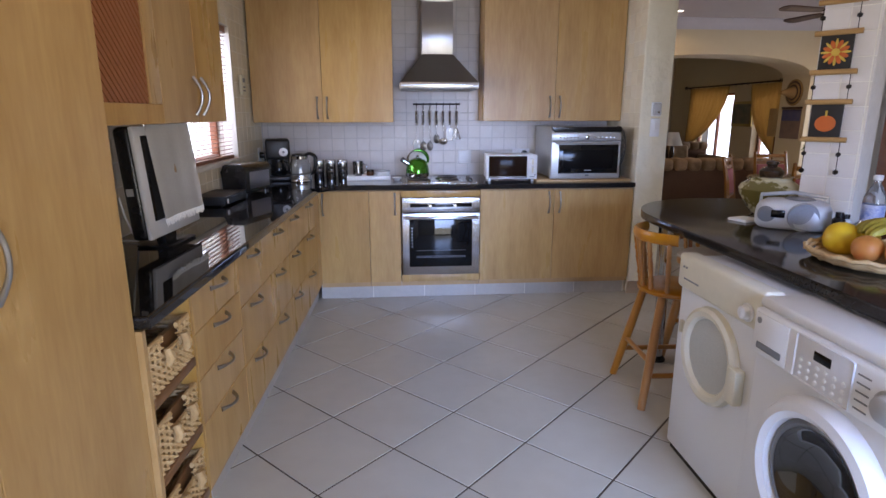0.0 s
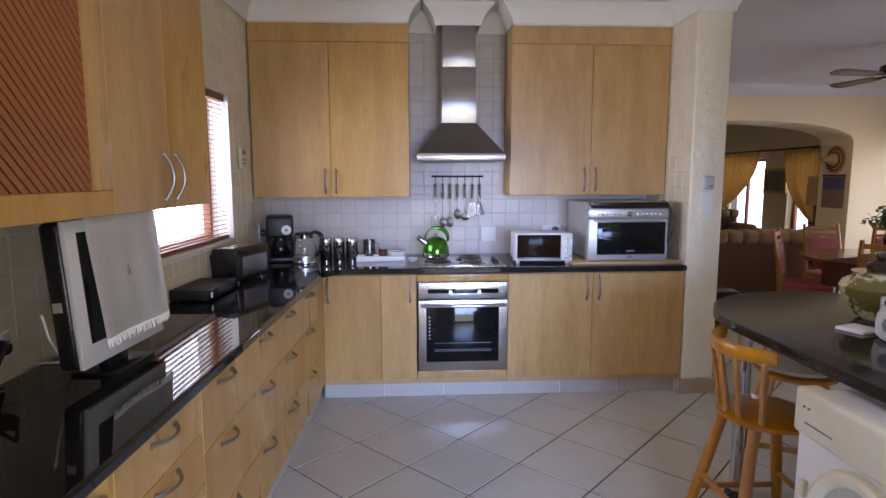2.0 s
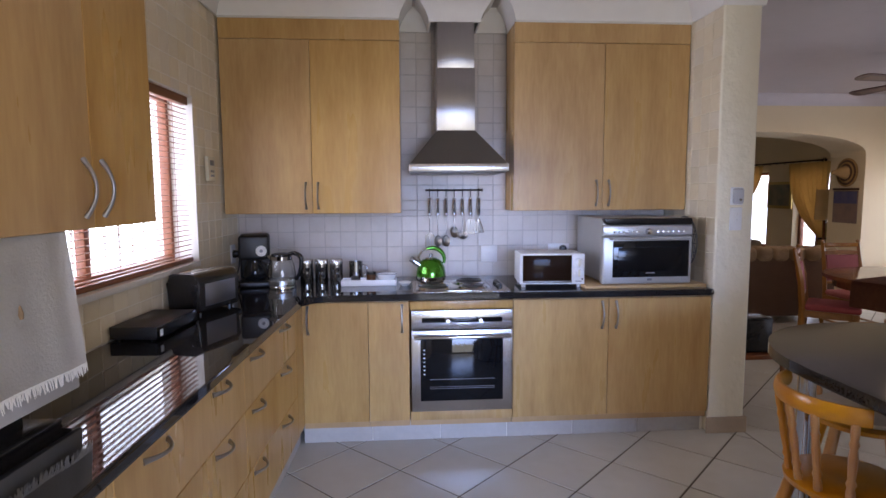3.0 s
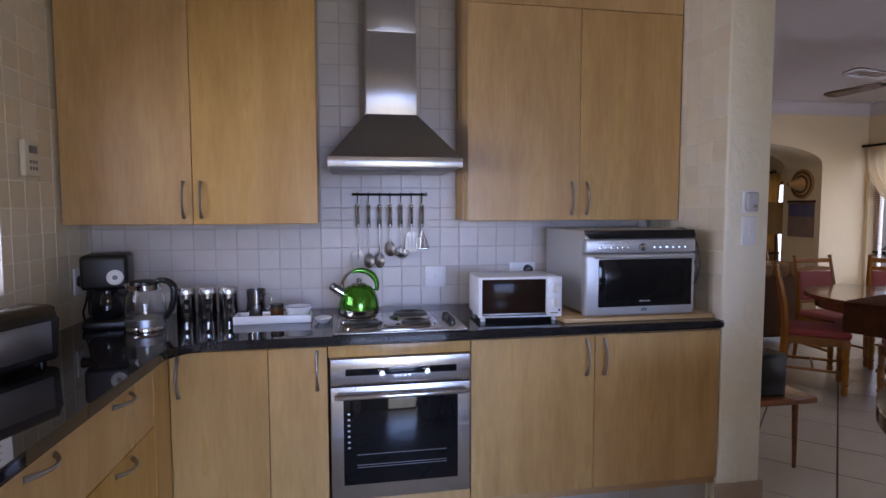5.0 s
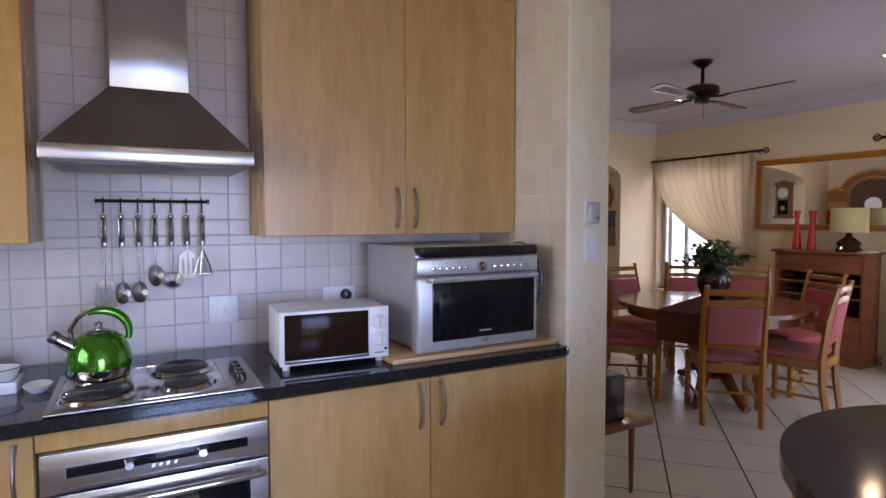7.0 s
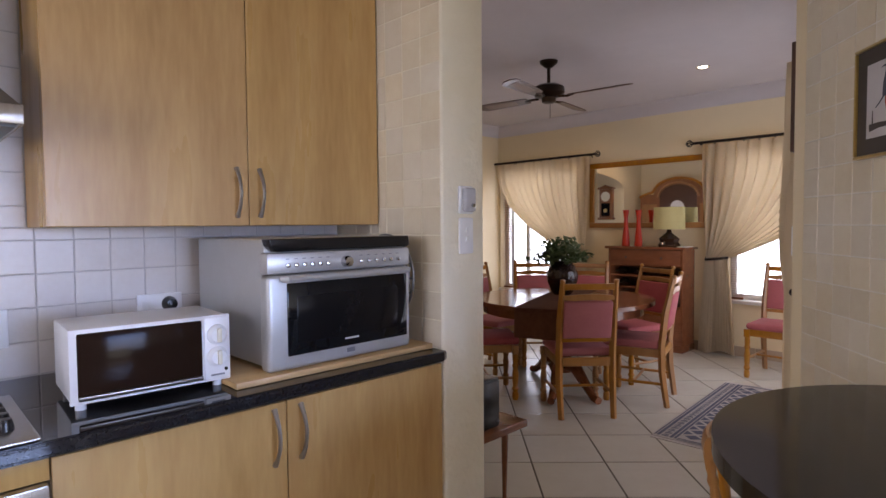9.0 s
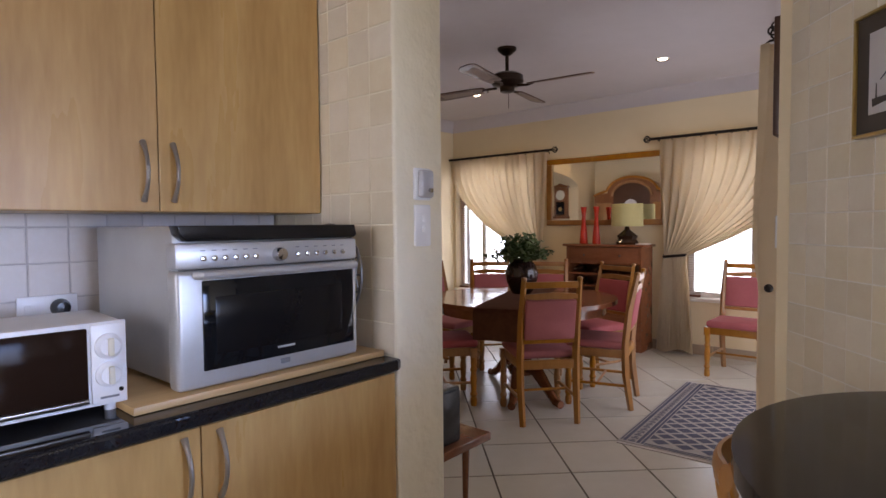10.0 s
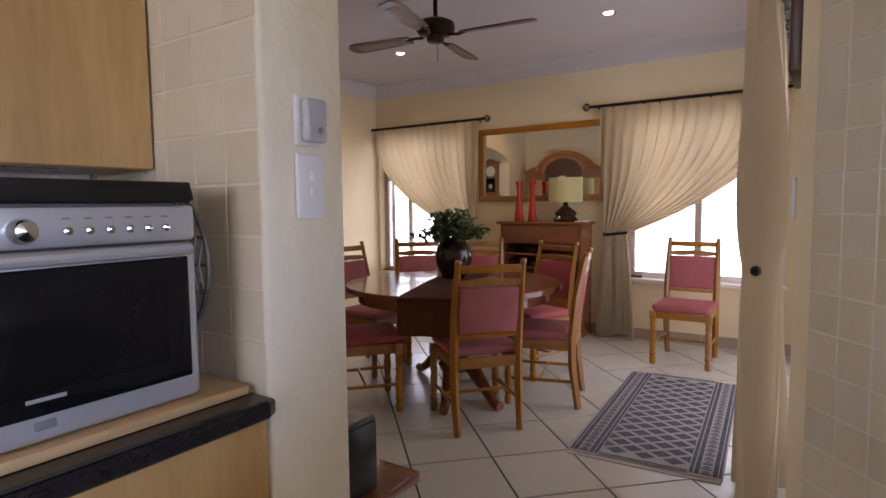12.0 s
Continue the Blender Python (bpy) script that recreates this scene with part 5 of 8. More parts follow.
part("handle", tube(B(), [(0.04, 0, 0.12), (0.07, 0, 0.11), (0.07, 0, 0.06), (0.042, 0, 0.035)], 0.005, 8), M_STEEL, jg)
# white tray with small jars
tr = thing("white_tray", "long white ceramic tray on the worktop", "tray", pose(-0.555, 4.545, 0.90))
bm = B()
box(bm, -0.165, 0.165, -0.055, 0.055, 0.0, 0.008, 0.003)
for b in ((-0.165, 0.165, -0.062, -0.052), (-0.165, 0.165, 0.052, 0.062), (-0.172, -0.162, -0.062, 0.062), (0.162, 0.172, -0.062, 0.062)):
    box(bm, *b, 0.0, 0.036, 0.003)
part("dish", bm, M_ENAMEL, tr)
sj = thing("spice_jar", "small brown glass spice jar in the tray", "jar", pose(-0.545, 4.575, 0.9085))
part("body", lathe(B(), [(0.0, 0), (0.028, 0.0), (0.03, 0.01), (0.03, 0.055), (0.0, 0.056)], 20, cap=False), mat("brown_spice", (0.09, 0.035, 0.012), 0.25, var=0.8, size=30), sj)
part("lid", lathe(B(), [(0.031, 0.054), (0.031, 0.068), (0.0, 0.069)], 20, cap=False), M_BLACK, sj)
bw = thing("enamel_bowl", "white enamel bowl with a dark rim", "bowl", pose(-0.445, 4.56, 0.9085))
part("bowl", lathe(B(), [(0.0, 0.002), (0.035, 0.0), (0.05, 0.02), (0.062, 0.058), (0.060, 0.058), (0.047, 0.021), (0.0, 0.008)], 32, cap=False), M_ENAMEL, bw)
part("rim", lathe(B(), [(0.0605, 0.057), (0.0635, 0.058), (0.0635, 0.061), (0.0605, 0.061)], 32, cap=False), M_GREYP, bw)
sp = thing("spoon_rest", "small white ceramic spoon rest on the worktop", "spoon rest", pose(-0.33, 4.48, 0.90))
part("dish", lathe(B(), [(0.0, 0.004), (0.02, 0.0), (0.04, 0.022), (0.038, 0.024), (0.0, 0.010)], 24, Matrix.Diagonal((1, 1.3, 1, 1)), cap=False), M_ENAMEL, sp)

# hob
hb = thing("electric_hob", "stainless steel electric hob with four solid plates", "hob", pose(0, 4.40, 0.90))
part("tray", box(B(), -0.285, 0.285, -0.225, 0.215, 0.001, 0.010, 0.004), M_STEEL, hb)
part("inner_panel", box(B(), -0.265, 0.185, -0.205, 0.195, 0.0095, 0.0125, 0.003), M_CHROME, hb)
M_PLATE = mat("cast_plate", (0.10, 0.095, 0.09), 0.32, 0.7, var=0.4, size=14)
for x, y, r in ((-0.16, -0.10, 0.088), (-0.16, 0.10, 0.072), (0.075, -0.10, 0.072), (0.075, 0.10, 0.088)):
    prof = [(r - 0.008, 0.012), (r - 0.008, 0.026)]
    for k in range(7):
        q = (r - 0.010) * (1 - k / 8.2)
        prof += [(q, 0.0285), (q - 0.004, 0.0295), (q - 0.007, 0.0270)]
    prof += [(0.016, 0.026), (0.0, 0.026)]
    pt = part("plate", lathe(B(), prof, 36, pose(x, y, 0), cap=False), M_PLATE, hb, "grooved metal cooking plate")
    part("plate_ring", lathe(B(), [(r - 0.008, 0.014), (r - 0.001, 0.0225), (r + 0.005, 0.0240), (r + 0.011, 0.0215), (r + 0.016, 0.0126)], 40, pose(x, y, 0), cap=False), M_CHROME, pt, "raised chrome trim ring")
for i in range(4):
    part("knob", lathe(B(), [(0.017, 0.010), (0.016, 0.022), (0.012, 0.036), (0, 0.037)], 18, pose(0.235, -0.12 + i * 0.052, 0), cap=False), M_BLACK, hb, "black hob knob")

# whistling kettle
wk = thing("whistling_kettle", "shiny green whistling kettle on the hob", "kettle", pose(-0.165, 4.49, 0.9295, 0, 0, 8))
part("base_band", lathe(B(), [(0.0, 0), (0.088, 0.0), (0.094, 0.010), (0.095, 0.030), (0.0, 0.030)], 40, cap=False), M_CHROME, wk)
part("body", lathe(B(), [(0.0935, 0.028), (0.093, 0.05), (0.086, 0.085), (0.071, 0.118), (0.050, 0.135), (0.0, 0.137)], 40, cap=False), M_GREEN, wk)
part("lid", lathe(B(), [(0.040, 0.137), (0.034, 0.144), (0.012, 0.150), (0.0, 0.150)], 28, cap=False), M_CHROME, wk)
part("lid_knob", lathe(B(), [(0.006, 0.148), (0.012, 0.158), (0.012, 0.166), (0.0, 0.172)], 16, cap=False), M_CHROME, wk)
part("spout", tube(B(), [(-0.065, 0, 0.095), (-0.095, 0, 0.115), (-0.115, 0, 0.130)], [0.024, 0.020, 0.017], 14), M_CHROME, wk)
part("whistle", lathe(B(), [(0.018, 0), (0.021, 0.01), (0.017, 0.022), (0, 0.024)], 16, Matrix.Translation((-0.112, 0, 0.128)) @ pose(0, 0, 0, 0, -50, 0), cap=False), M_STEEL_D, wk)
part("handle_wire", tube(B(), [(-0.072, 0, 0.112), (-0.078, 0, 0.150), (-0.058, 0, 0.186), (-0.030, 0, 0.206)], 0.007, 10), M_CHROME, wk)
part("handle", tube(B(), [(0.004 + 0.082 * math.cos(radians(115 - 12 * k)), 0, 0.130 + 0.076 * math.sin(radians(115 - 12 * k))) for k in range(12)], [0.008, 0.010, 0.0125, 0.014, 0.0145, 0.0145, 0.0145, 0.014, 0.013, 0.012, 0.010, 0.009], 12), M_GREEN, wk)

# rack of utensils under the hood
rk = thing("utensil_rail", "black hanging rail below the extractor hood", "rail", pose(0.012, 4.828, 1.495))
part("bar", tube(B(), [(-0.188, 0, 0), (0.188, 0, 0)], 0.006, 8), M_IRON, rk)
for x in (-0.17, 0.17):
    part("bracket", tube(B(), [(x, 0, 0), (x, 0.031, 0)], 0.005, 8), M_IRON, rk)
part("end_cap", lathe(B(), [(0.010, 0), (0.011, 0.008), (0.0, 0.012)], 14, pose(0.188, 0, 0, 0, 90, 0), cap=False), M_CHROME, rk)
part("end_cap", lathe(B(), [(0.008, 0), (0.008, 0.006), (0.0, 0.008)], 14, pose(-0.188, 0, 0, 0, -90, 0), cap=False), M_IRON, rk)
def utensil(i, kind, length, label):
    x = 0.012 - 0.168 + i * 0.056
    t = thing("utensil", label, "utensil", pose(x, 4.822, 1.495), "hanging utensils")
    part("hook", tube(B(), [(0, 0.006, 0.006), (0, 0.0, 0.010), (0, -0.008, 0.0), (0, -0.004, -0.02), (0, -0.004, -0.045)], 0.0028, 6), M_IRON, t)
    part("grip", box(B(), -0.0105, 0.0105, -0.012, 0.000, -0.172, -0.052, 0.005), M_CHROME, t)
    part("grip_inlay", box(B(), -0.0048, 0.0048, -0.0132, -0.0118, -0.155, -0.062, 0.001), M_BLACK, t)
    part("shaft", tube(B(), [(0, -0.005, -0.165), (0, -0.004, -length + 0.06)], 0.004, 8, 0.6), M_STEEL, t)
    z = -length
    if kind == "turner":
        bm = B()
        prism(bm, [(-0.036, 0), (0.036, 0), (0.030, 0.09), (0.010, 0.105), (-0.010, 0.105), (-0.030, 0.09)], 0, 0.0025, pose(0, -0.004, z, 90))
        part("blade", bm, M_STEEL_D, t)
        for k in range(3):
            part("slot", box(B(), -0.02 + k * 0.018, -0.012 + k * 0.018, -0.0075, -0.0062, z + 0.015, z + 0.08), M_GREYP, t)
    elif kind == "spoon":
        part("bowl", lathe(B(), [(0.0, -0.012), (0.014, -0.009), (0.027, 0.0), (0.026, 0.002), (0.013, -0.006), (0.0, -0.009)], 20, Matrix.Translation((0, -0.010, z + 0.04)) @ pose(0, 0, 0, 80) @ Matrix.Diagonal((1, 1.5, 1, 1)), cap=False), M_STEEL_D, t)
    elif kind == "ladle":
        part("bowl", lathe(B(), [(0.0, -0.03), (0.022, -0.024), (0.036, -0.006), (0.038, 0.006), (0.036, 0.006), (0.02, -0.021), (0.0, -0.027)], 24, Matrix.Translation((0, -0.03, z + 0.04)) @ pose(0, 0, 0, 35), cap=False), M_STEEL, t)
    elif kind == "whisk":
        for k in range(4):
            o = -0.027 + k * 0.018
            part("wire", tube(B(), [(0, -0.005, z + 0.10), (o * 0.8, -0.006, z + 0.045), (o * 1.2, -0.008, z + 0.005)], 0.0035, 6), M_STEEL, t)
        part("foot_bar", box(B(), -0.034, 0.034, -0.012, -0.004, z, z + 0.008, 0.002), M_STEEL, t)
for i, (k, l, lb) in enumerate((("turner", 0.395, "slotted steel turner"), ("spoon", 0.385, "solid steel serving spoon"), ("spoon", 0.385, "slotted steel serving spoon"), ("spoon", 0.325, "small steel spoon"), ("ladle", 0.345, "steel soup ladle"), ("turner", 0.300, "broad steel cake server"), ("whisk", 0.290, "steel potato masher"))):
    utensil(i, k, l, lb + " hanging from the rail")

socket(pose(0.257, 4.859, 1.055), 0.115, 0.115, [(0.0, "r")], "large square white isolator switch on the tiles")
socket(pose(0.748, 4.859, 1.085), 0.15, 0.075, [(0.03, "p"), (-0.05, "r")], "white double socket with a black plug")
# control panel on the window wall
ap = thing("alarm_keypad", "small white alarm keypad on the tiled wall", "keypad", LM @ pose(-0.568, 0.12, 1.62, 0, 0, 90))
part("case", box(B(), -0.055, 0.055, -0.022, 0, -0.07, 0.07, 0.005), M_CREAM, ap)
part("display", box(B(), -0.03, 0.03, -0.024, -0.0215, 0.02, 0.05, 0.002), M_GREYP, ap)
for r in range(2):
    for c in range(3):
        part("key", box(B(), -0.026 + c * 0.02, -0.014 + c * 0.02, -0.0245, -0.0215, -0.045 + r * 0.025, -0.032 + r * 0.025, 0.002), M_GREYP, ap)
# switch and sensor on the pillar
sw = thing("light_switch", "white two-lever light switch on the pillar", "switch", pose(1.632, 4.1995, 1.315))
part("plate", box(B(), -0.037, 0.037, -0.012, 0, -0.068, 0.068, 0.005), M_ENAMEL, sw)
for z in (-0.012, 0.022):
    part("rocker", box(B(), -0.006, 0.010, -0.017, -0.011, z - 0.010, z + 0.010, 0.003), M_ENAMEL, sw)
nl = thing("plug_in_night_light", "clear plastic night light on the pillar", "night light", pose(1.632, 4.1995, 1.45))
part("back_plate", box(B(), -0.038, 0.038, -0.012, 0, -0.052, 0.052, 0.005), M_ENAMEL, nl)
part("cover", box(B(), -0.030, 0.032, -0.034, -0.012, -0.045, 0.045, 0.010, 3), mat("clear_cover", (0.50, 0.50, 0.52), 0.08, var=0.5, size=14, spec=0.7), nl, "clear grey cover")
part("clip", cyl(B(), (0.006, -0.036, -0.02), (0.006, -0.045, -0.022), 0.007, n=10), M_CHROME, nl)

# mini oven
mo = thing("toaster_oven", "small white toaster oven with a dark glass front", "toaster oven", pose(0.565, 4.325, 0.90, 0, 0, -3))
part("body", box(B(), -0.195, 0.195, 0.004, 0.25, 0.022, 0.206, 0.006), M_ENAMEL, mo)
part("front_frame", box(B(), -0.197, 0.197, -0.006, 0.006, 0.020, 0.208, 0.003), M_ENAMEL, mo)
part("glass_door", box(B(), -0.180, 0.118, -0.012, -0.005, 0.030, 0.197, 0.004), mat("brown_glass", (0.022, 0.012, 0.008), 0.10, var=0.5, size=6, spec=0.07), mo, "dark brown glass door")
part("door_trim", box(B(), -0.180, 0.118, -0.018, -0.008, 0.030, 0.042, 0.003), M_STEEL_D, mo)
part("panel", box(B(), 0.124, 0.194, -0.011, -0.004, 0.026, 0.203, 0.003), M_ENAMEL, mo)
for z in (0.153, 0.090):
    kb = part("knob", lathe(B(), [(0.029, 0), (0.028, 0.008), (0.022, 0.012), (0.020, 0.016), (0.0, 0.017)], 28, pose(0.159, -0.011, z, 90), cap=False), M_ENAMEL, mo)
    part("knob_grip", box(B(), 0.153, 0.165, -0.036, -0.026, z - 0.020, z + 0.020, 0.003), M_CREAM, kb)
part("lamp", cyl(B(), (0.182, -0.011, 0.052), (0.182, -0.014, 0.052), 0.005, n=10), M_BLACK, mo)
part("lettering_bar", box(B(), 0.14, 0.178, -0.0118, -0.0108, 0.036, 0.041), M_GREYP, mo)
for x in (-0.17, 0.17):
    for y in (0.03, 0.22):
        part("foot", cyl(B(), (x, y, 0), (x, y, 0.024), 0.013, n=12), M_ENAMEL, mo)

# microwave on its board
bd = thing("wooden_board", "pale wooden board under the microwave oven", "board", pose(1.13, 4.235, 0.90))
part("plank", box(B(), -0.385, 0.365, 0, 0.60, 0.001, 0.020, 0.003), mat("pale_board", (0.55, 0.36, 0.16), 0.4, var=0.7, scale=(1.2, 16, 16), size=1.4), bd)
M_MWAVE = mat("silver_metal_paint", (0.50, 0.505, 0.50), 0.34, 0.5, var=0.25, size=12)
mw = thing("microwave_oven", "large silver microwave oven with black glass and chrome knobs", "microwave", pose(1.128, 4.275, 0.92, 0, 0, 1))
WM, HM = 0.278, 0.402
part("casing", box(B(), -WM + 0.012, WM - 0.012, 0.02, 0.50, 0.012, HM - 0.003, 0.008), M_MWAVE, mw)
part("front_frame", box(B(), -WM, WM, -0.022, 0.03, 0.004, 0.292, 0.012, 3), M_MWAVE, mw)
dw = part("door_glass", box(B(), -WM + 0.062, WM - 0.020, -0.0255, -0.0215, 0.046, 0.266, 0.003), M_BGLASS, mw)
part("inner_window", box(B(), -WM + 0.095, WM - 0.065, -0.0262, -0.0254, 0.082, 0.225, 0.001), mat("mesh_glass", (0.007, 0.007, 0.008), 0.12, var=0.6, size=160, spec=0.25), dw)
part("control_strip", box(B(), -WM, WM, -0.022, 0.03, 0.2945, 0.3585, 0.008), M_MWAVE, mw)
bm = B()
prism(bm, [(-WM + 0.030, 0.362), (WM - 0.012, 0.362), (WM - 0.001, 0.370), (WM - 0.008, HM - 0.002), (-WM + 0.006, HM - 0.002), (-WM + 0.012, 0.378)], -0.024, 0.022, Matrix(((1, 0, 0, 0), (0, 0, 1, 0), (0, 1, 0, 0), (0, 0, 0, 1))), 0.003)
bmesh.ops.recalc_face_normals(bm, faces=bm.faces)
part("top_band", bm, M_GLOSS, mw, "black moulded top band")
part("handle", tube(B(), [(-WM + 0.045, -0.028, 0.281), (-WM + 0.052, -0.048, 0.281), (0.0, -0.052, 0.281), (WM - 0.03, -0.048, 0.281), (WM - 0.022, -0.028, 0.281)], 0.0105, 10), M_MWAVE, mw, "silver bar handle")
part("knob", lathe(B(), [(0.019, 0), (0.019, 0.012), (0.015, 0.022), (0.0, 0.024)], 22, pose(0.0, -0.022, 0.322, 90), cap=False), M_CHROME, mw)
for x in [-0.211 + k * 0.0283 for k in range(6)] + [0.0606 + k * 0.0317 for k in range(6)]:
    part("button", lathe(B(), [(0.0065, 0), (0.0065, 0.007), (0.0, 0.009)], 12, pose(x, -0.022, 0.320, 90), cap=False), M_CHROME, mw)
    part("symbol_bar", box(B(), x - 0.006, x + 0.006, -0.0228, -0.0215, 0.338, 0.3405), M_GREYP, mw)
part("lettering_bar", box(B(), -0.01, 0.045, -0.0264, -0.0256, 0.068, 0.074), M_MWAVE, dw)
part("badge", box(B(), -0.0, 0.03, -0.0235, -0.0215, 0.024, 0.038, 0.002), M_GREYP, mw)
for x in (-0.21, 0.21):
    for y in (0.04, 0.46):
        part("foot", cyl(B(), (x, y, 0), (x, y, 0.014), 0.015, n=10), M_BLACK, mw)
# wire rack leaning beside and over the microwave
M_RACK = mat("grey_wire", (0.20, 0.195, 0.19), 0.35, 0.7, var=0.4, size=20)
wrk = thing("wire_rack", "round dark wire cooling rack standing behind the microwave", "wire rack", pose(1.452, 4.45, 1.160, 0, 0, 0))
ring = lambda r, rad: tube(B(), [(0, r * math.cos(2 * math.pi * k / 36), r * math.sin(2 * math.pi * k / 36)) for k in range(37)], rad, 6)
part("rim", ring(0.160, 0.005), M_RACK, wrk)
for k in range(17):
    y = -0.144 + k * 0.018
    h = math.sqrt(max(0.160 ** 2 - y * y, 0.0001))
    part("wire", tube(B(), [(0.003, y, -h), (-0.012, y, 0), (0.003, y, h)], 0.0028, 6), M_RACK, wrk)
for k in range(5):
    z = -0.11 + k * 0.055
    h = math.sqrt(0.160 ** 2 - z * z)
    part("wire", tube(B(), [(0, -h, z), (-0.008, 0, z), (0, h, z)], 0.0036, 6), M_RACK, wrk)
part("foot", tube(B(), [(0, 0.10, -0.118), (0, 0.10, -0.2395)], 0.004, 6), M_IRON, wrk)
part("foot", tube(B(), [(0, -0.08, -0.13), (0, -0.08, -0.2395)], 0.004, 6), M_IRON, wrk)

# wicker drawers under the worktop
bu = thing("basket_unit", "open beech unit holding three wicker drawers", "cabinet", LM @ pose(-0.025, -2.83, 0, 0, 0, 90))
part("side_panel", box(B(), 0.0, 0.018, 0, 0.53, 0.10, 0.858), M_CAB, bu)
part("side_panel", box(B(), 0.316, 0.3335, 0, 0.53, 0.10, 0.858), M_CAB, bu)
part("back_panel", box(B(), 0.018, 0.316, 0.51, 0.53, 0.10, 0.858), M_CAB_IN, bu)
part("bottom_panel", box(B(), 0.018, 0.316, 0, 0.51, 0.10, 0.137), M_CAB_IN, bu)
M_BROWNRAIL = mat("brown_rail_wood", (0.23, 0.115, 0.045), 0.4, var=0.8, var2=(0.15, 0.07, 0.025), scale=(1.5, 14, 14), size=1.5)
def wicker_drawer(z0):
    t = thing("wicker_drawer", "pale wicker drawer with a brown wooden front rail", "basket", LM @ pose(-0.025, -2.83, z0, 0, 0, 90), "wicker drawers")
    w0, w1, h, dip = 0.026, 0.308, 0.172, 0.118
    part("bottom_rail", box(B(), 0.0185, 0.3155, -0.004, 0.020, 0.0, 0.030, 0.004), M_BROWNRAIL, t, "brown wooden rail")
    part("inner_rail", box(B(), w0 + 0.012, w1 - 0.012, 0.028, 0.046, 0.085, h - 0.012, 0.004), M_BROWNRAIL, t, "brown wooden inner board")
    part("liner", box(B(), w0, w1, 0.050, 0.50, 0.031, 0.034), M_WICKER, t)
    cols = [w0 + 0.004 + k * (w1 - w0 - 0.008) / 9 for k in range(10)]

    def strand(xa, xb, z, ph):
        n = max(4, int((xb - xa) / 0.0154))
        pts = [(xa + (xb - xa) * k / n, 0.006 + 0.0055 * (1 if (k + ph) % 2 else -1), z + 0.0012 * math.sin(k * 1.7 + ph * 2.3)) for k in range(n + 1)]
        part("strand", tube(B(), pts, 0.0036, 5), M_WICKER, t)
    for j in range(14):
        z = 0.036 + j * 0.0101
        if z < dip:
            strand(w0, w1, z, j)
        else:
            strand(w0, w0 + 0.085, z, j)
            strand(w1 - 0.085, w1, z, j)
    for k, x in enumerate(cols):
        top = dip + 0.004 if w0 + 0.08 < x < w1 - 0.08 else h + 0.004
        for dx in (-0.0032, 0.0032) if k % 3 else (0,):
            part("stake", tube(B(), [(x + dx, 0.006, 0.028), (x + dx, 0.004, top)], 0.0033, 6), M_WICKER, t)
    for x0, x1, z in ((w0, w0 + 0.09, h + 0.006), (w1 - 0.09, w1, h + 0.006), (w0 + 0.09, w1 - 0.09, dip + 0.005)):
        part("border", tube(B(), [(x0 + (x1 - x0) * k / 10, 0.006 + 0.002 * (k % 2), z) for k in range(11)], 0.0075, 7), M_WICKER, t)
    for x in (w0, w1):
        bm = B()
        for j in range(10):
            tube(bm, [(x + 0.005 * (1 if (k + j) % 2 else -1), 0.01 + k * 0.03, 0.040 + j * 0.0145) for k in range(17)], 0.0078, 5)
        part("side_weave", bm, M_WICKER, t)
    for x in (w0 + 0.080, w1 - 0.080):
        part("toggle", tube(B(), [(x, -0.012, dip - 0.022), (x, -0.020, dip + 0.002), (x, -0.012, dip + 0.030)], [0.011, 0.0145, 0.011], 10), M_WICKER, t)
for z0 in (0.137, 0.378, 0.619):
    wicker_drawer(z0)

# recessed ceiling lamps; the kitchen one is an unseen, added fill
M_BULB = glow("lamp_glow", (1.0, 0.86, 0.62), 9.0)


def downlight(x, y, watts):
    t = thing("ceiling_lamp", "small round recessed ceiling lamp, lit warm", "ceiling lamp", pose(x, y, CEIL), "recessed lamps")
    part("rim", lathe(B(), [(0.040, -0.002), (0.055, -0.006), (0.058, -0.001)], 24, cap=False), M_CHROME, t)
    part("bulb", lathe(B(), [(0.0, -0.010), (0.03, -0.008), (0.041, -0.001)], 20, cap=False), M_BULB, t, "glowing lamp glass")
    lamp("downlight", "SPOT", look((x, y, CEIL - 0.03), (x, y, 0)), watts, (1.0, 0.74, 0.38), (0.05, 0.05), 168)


# no known fitting here: added out of view to warm the upper cupboards
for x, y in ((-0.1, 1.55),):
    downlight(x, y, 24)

# ---- dining room ----


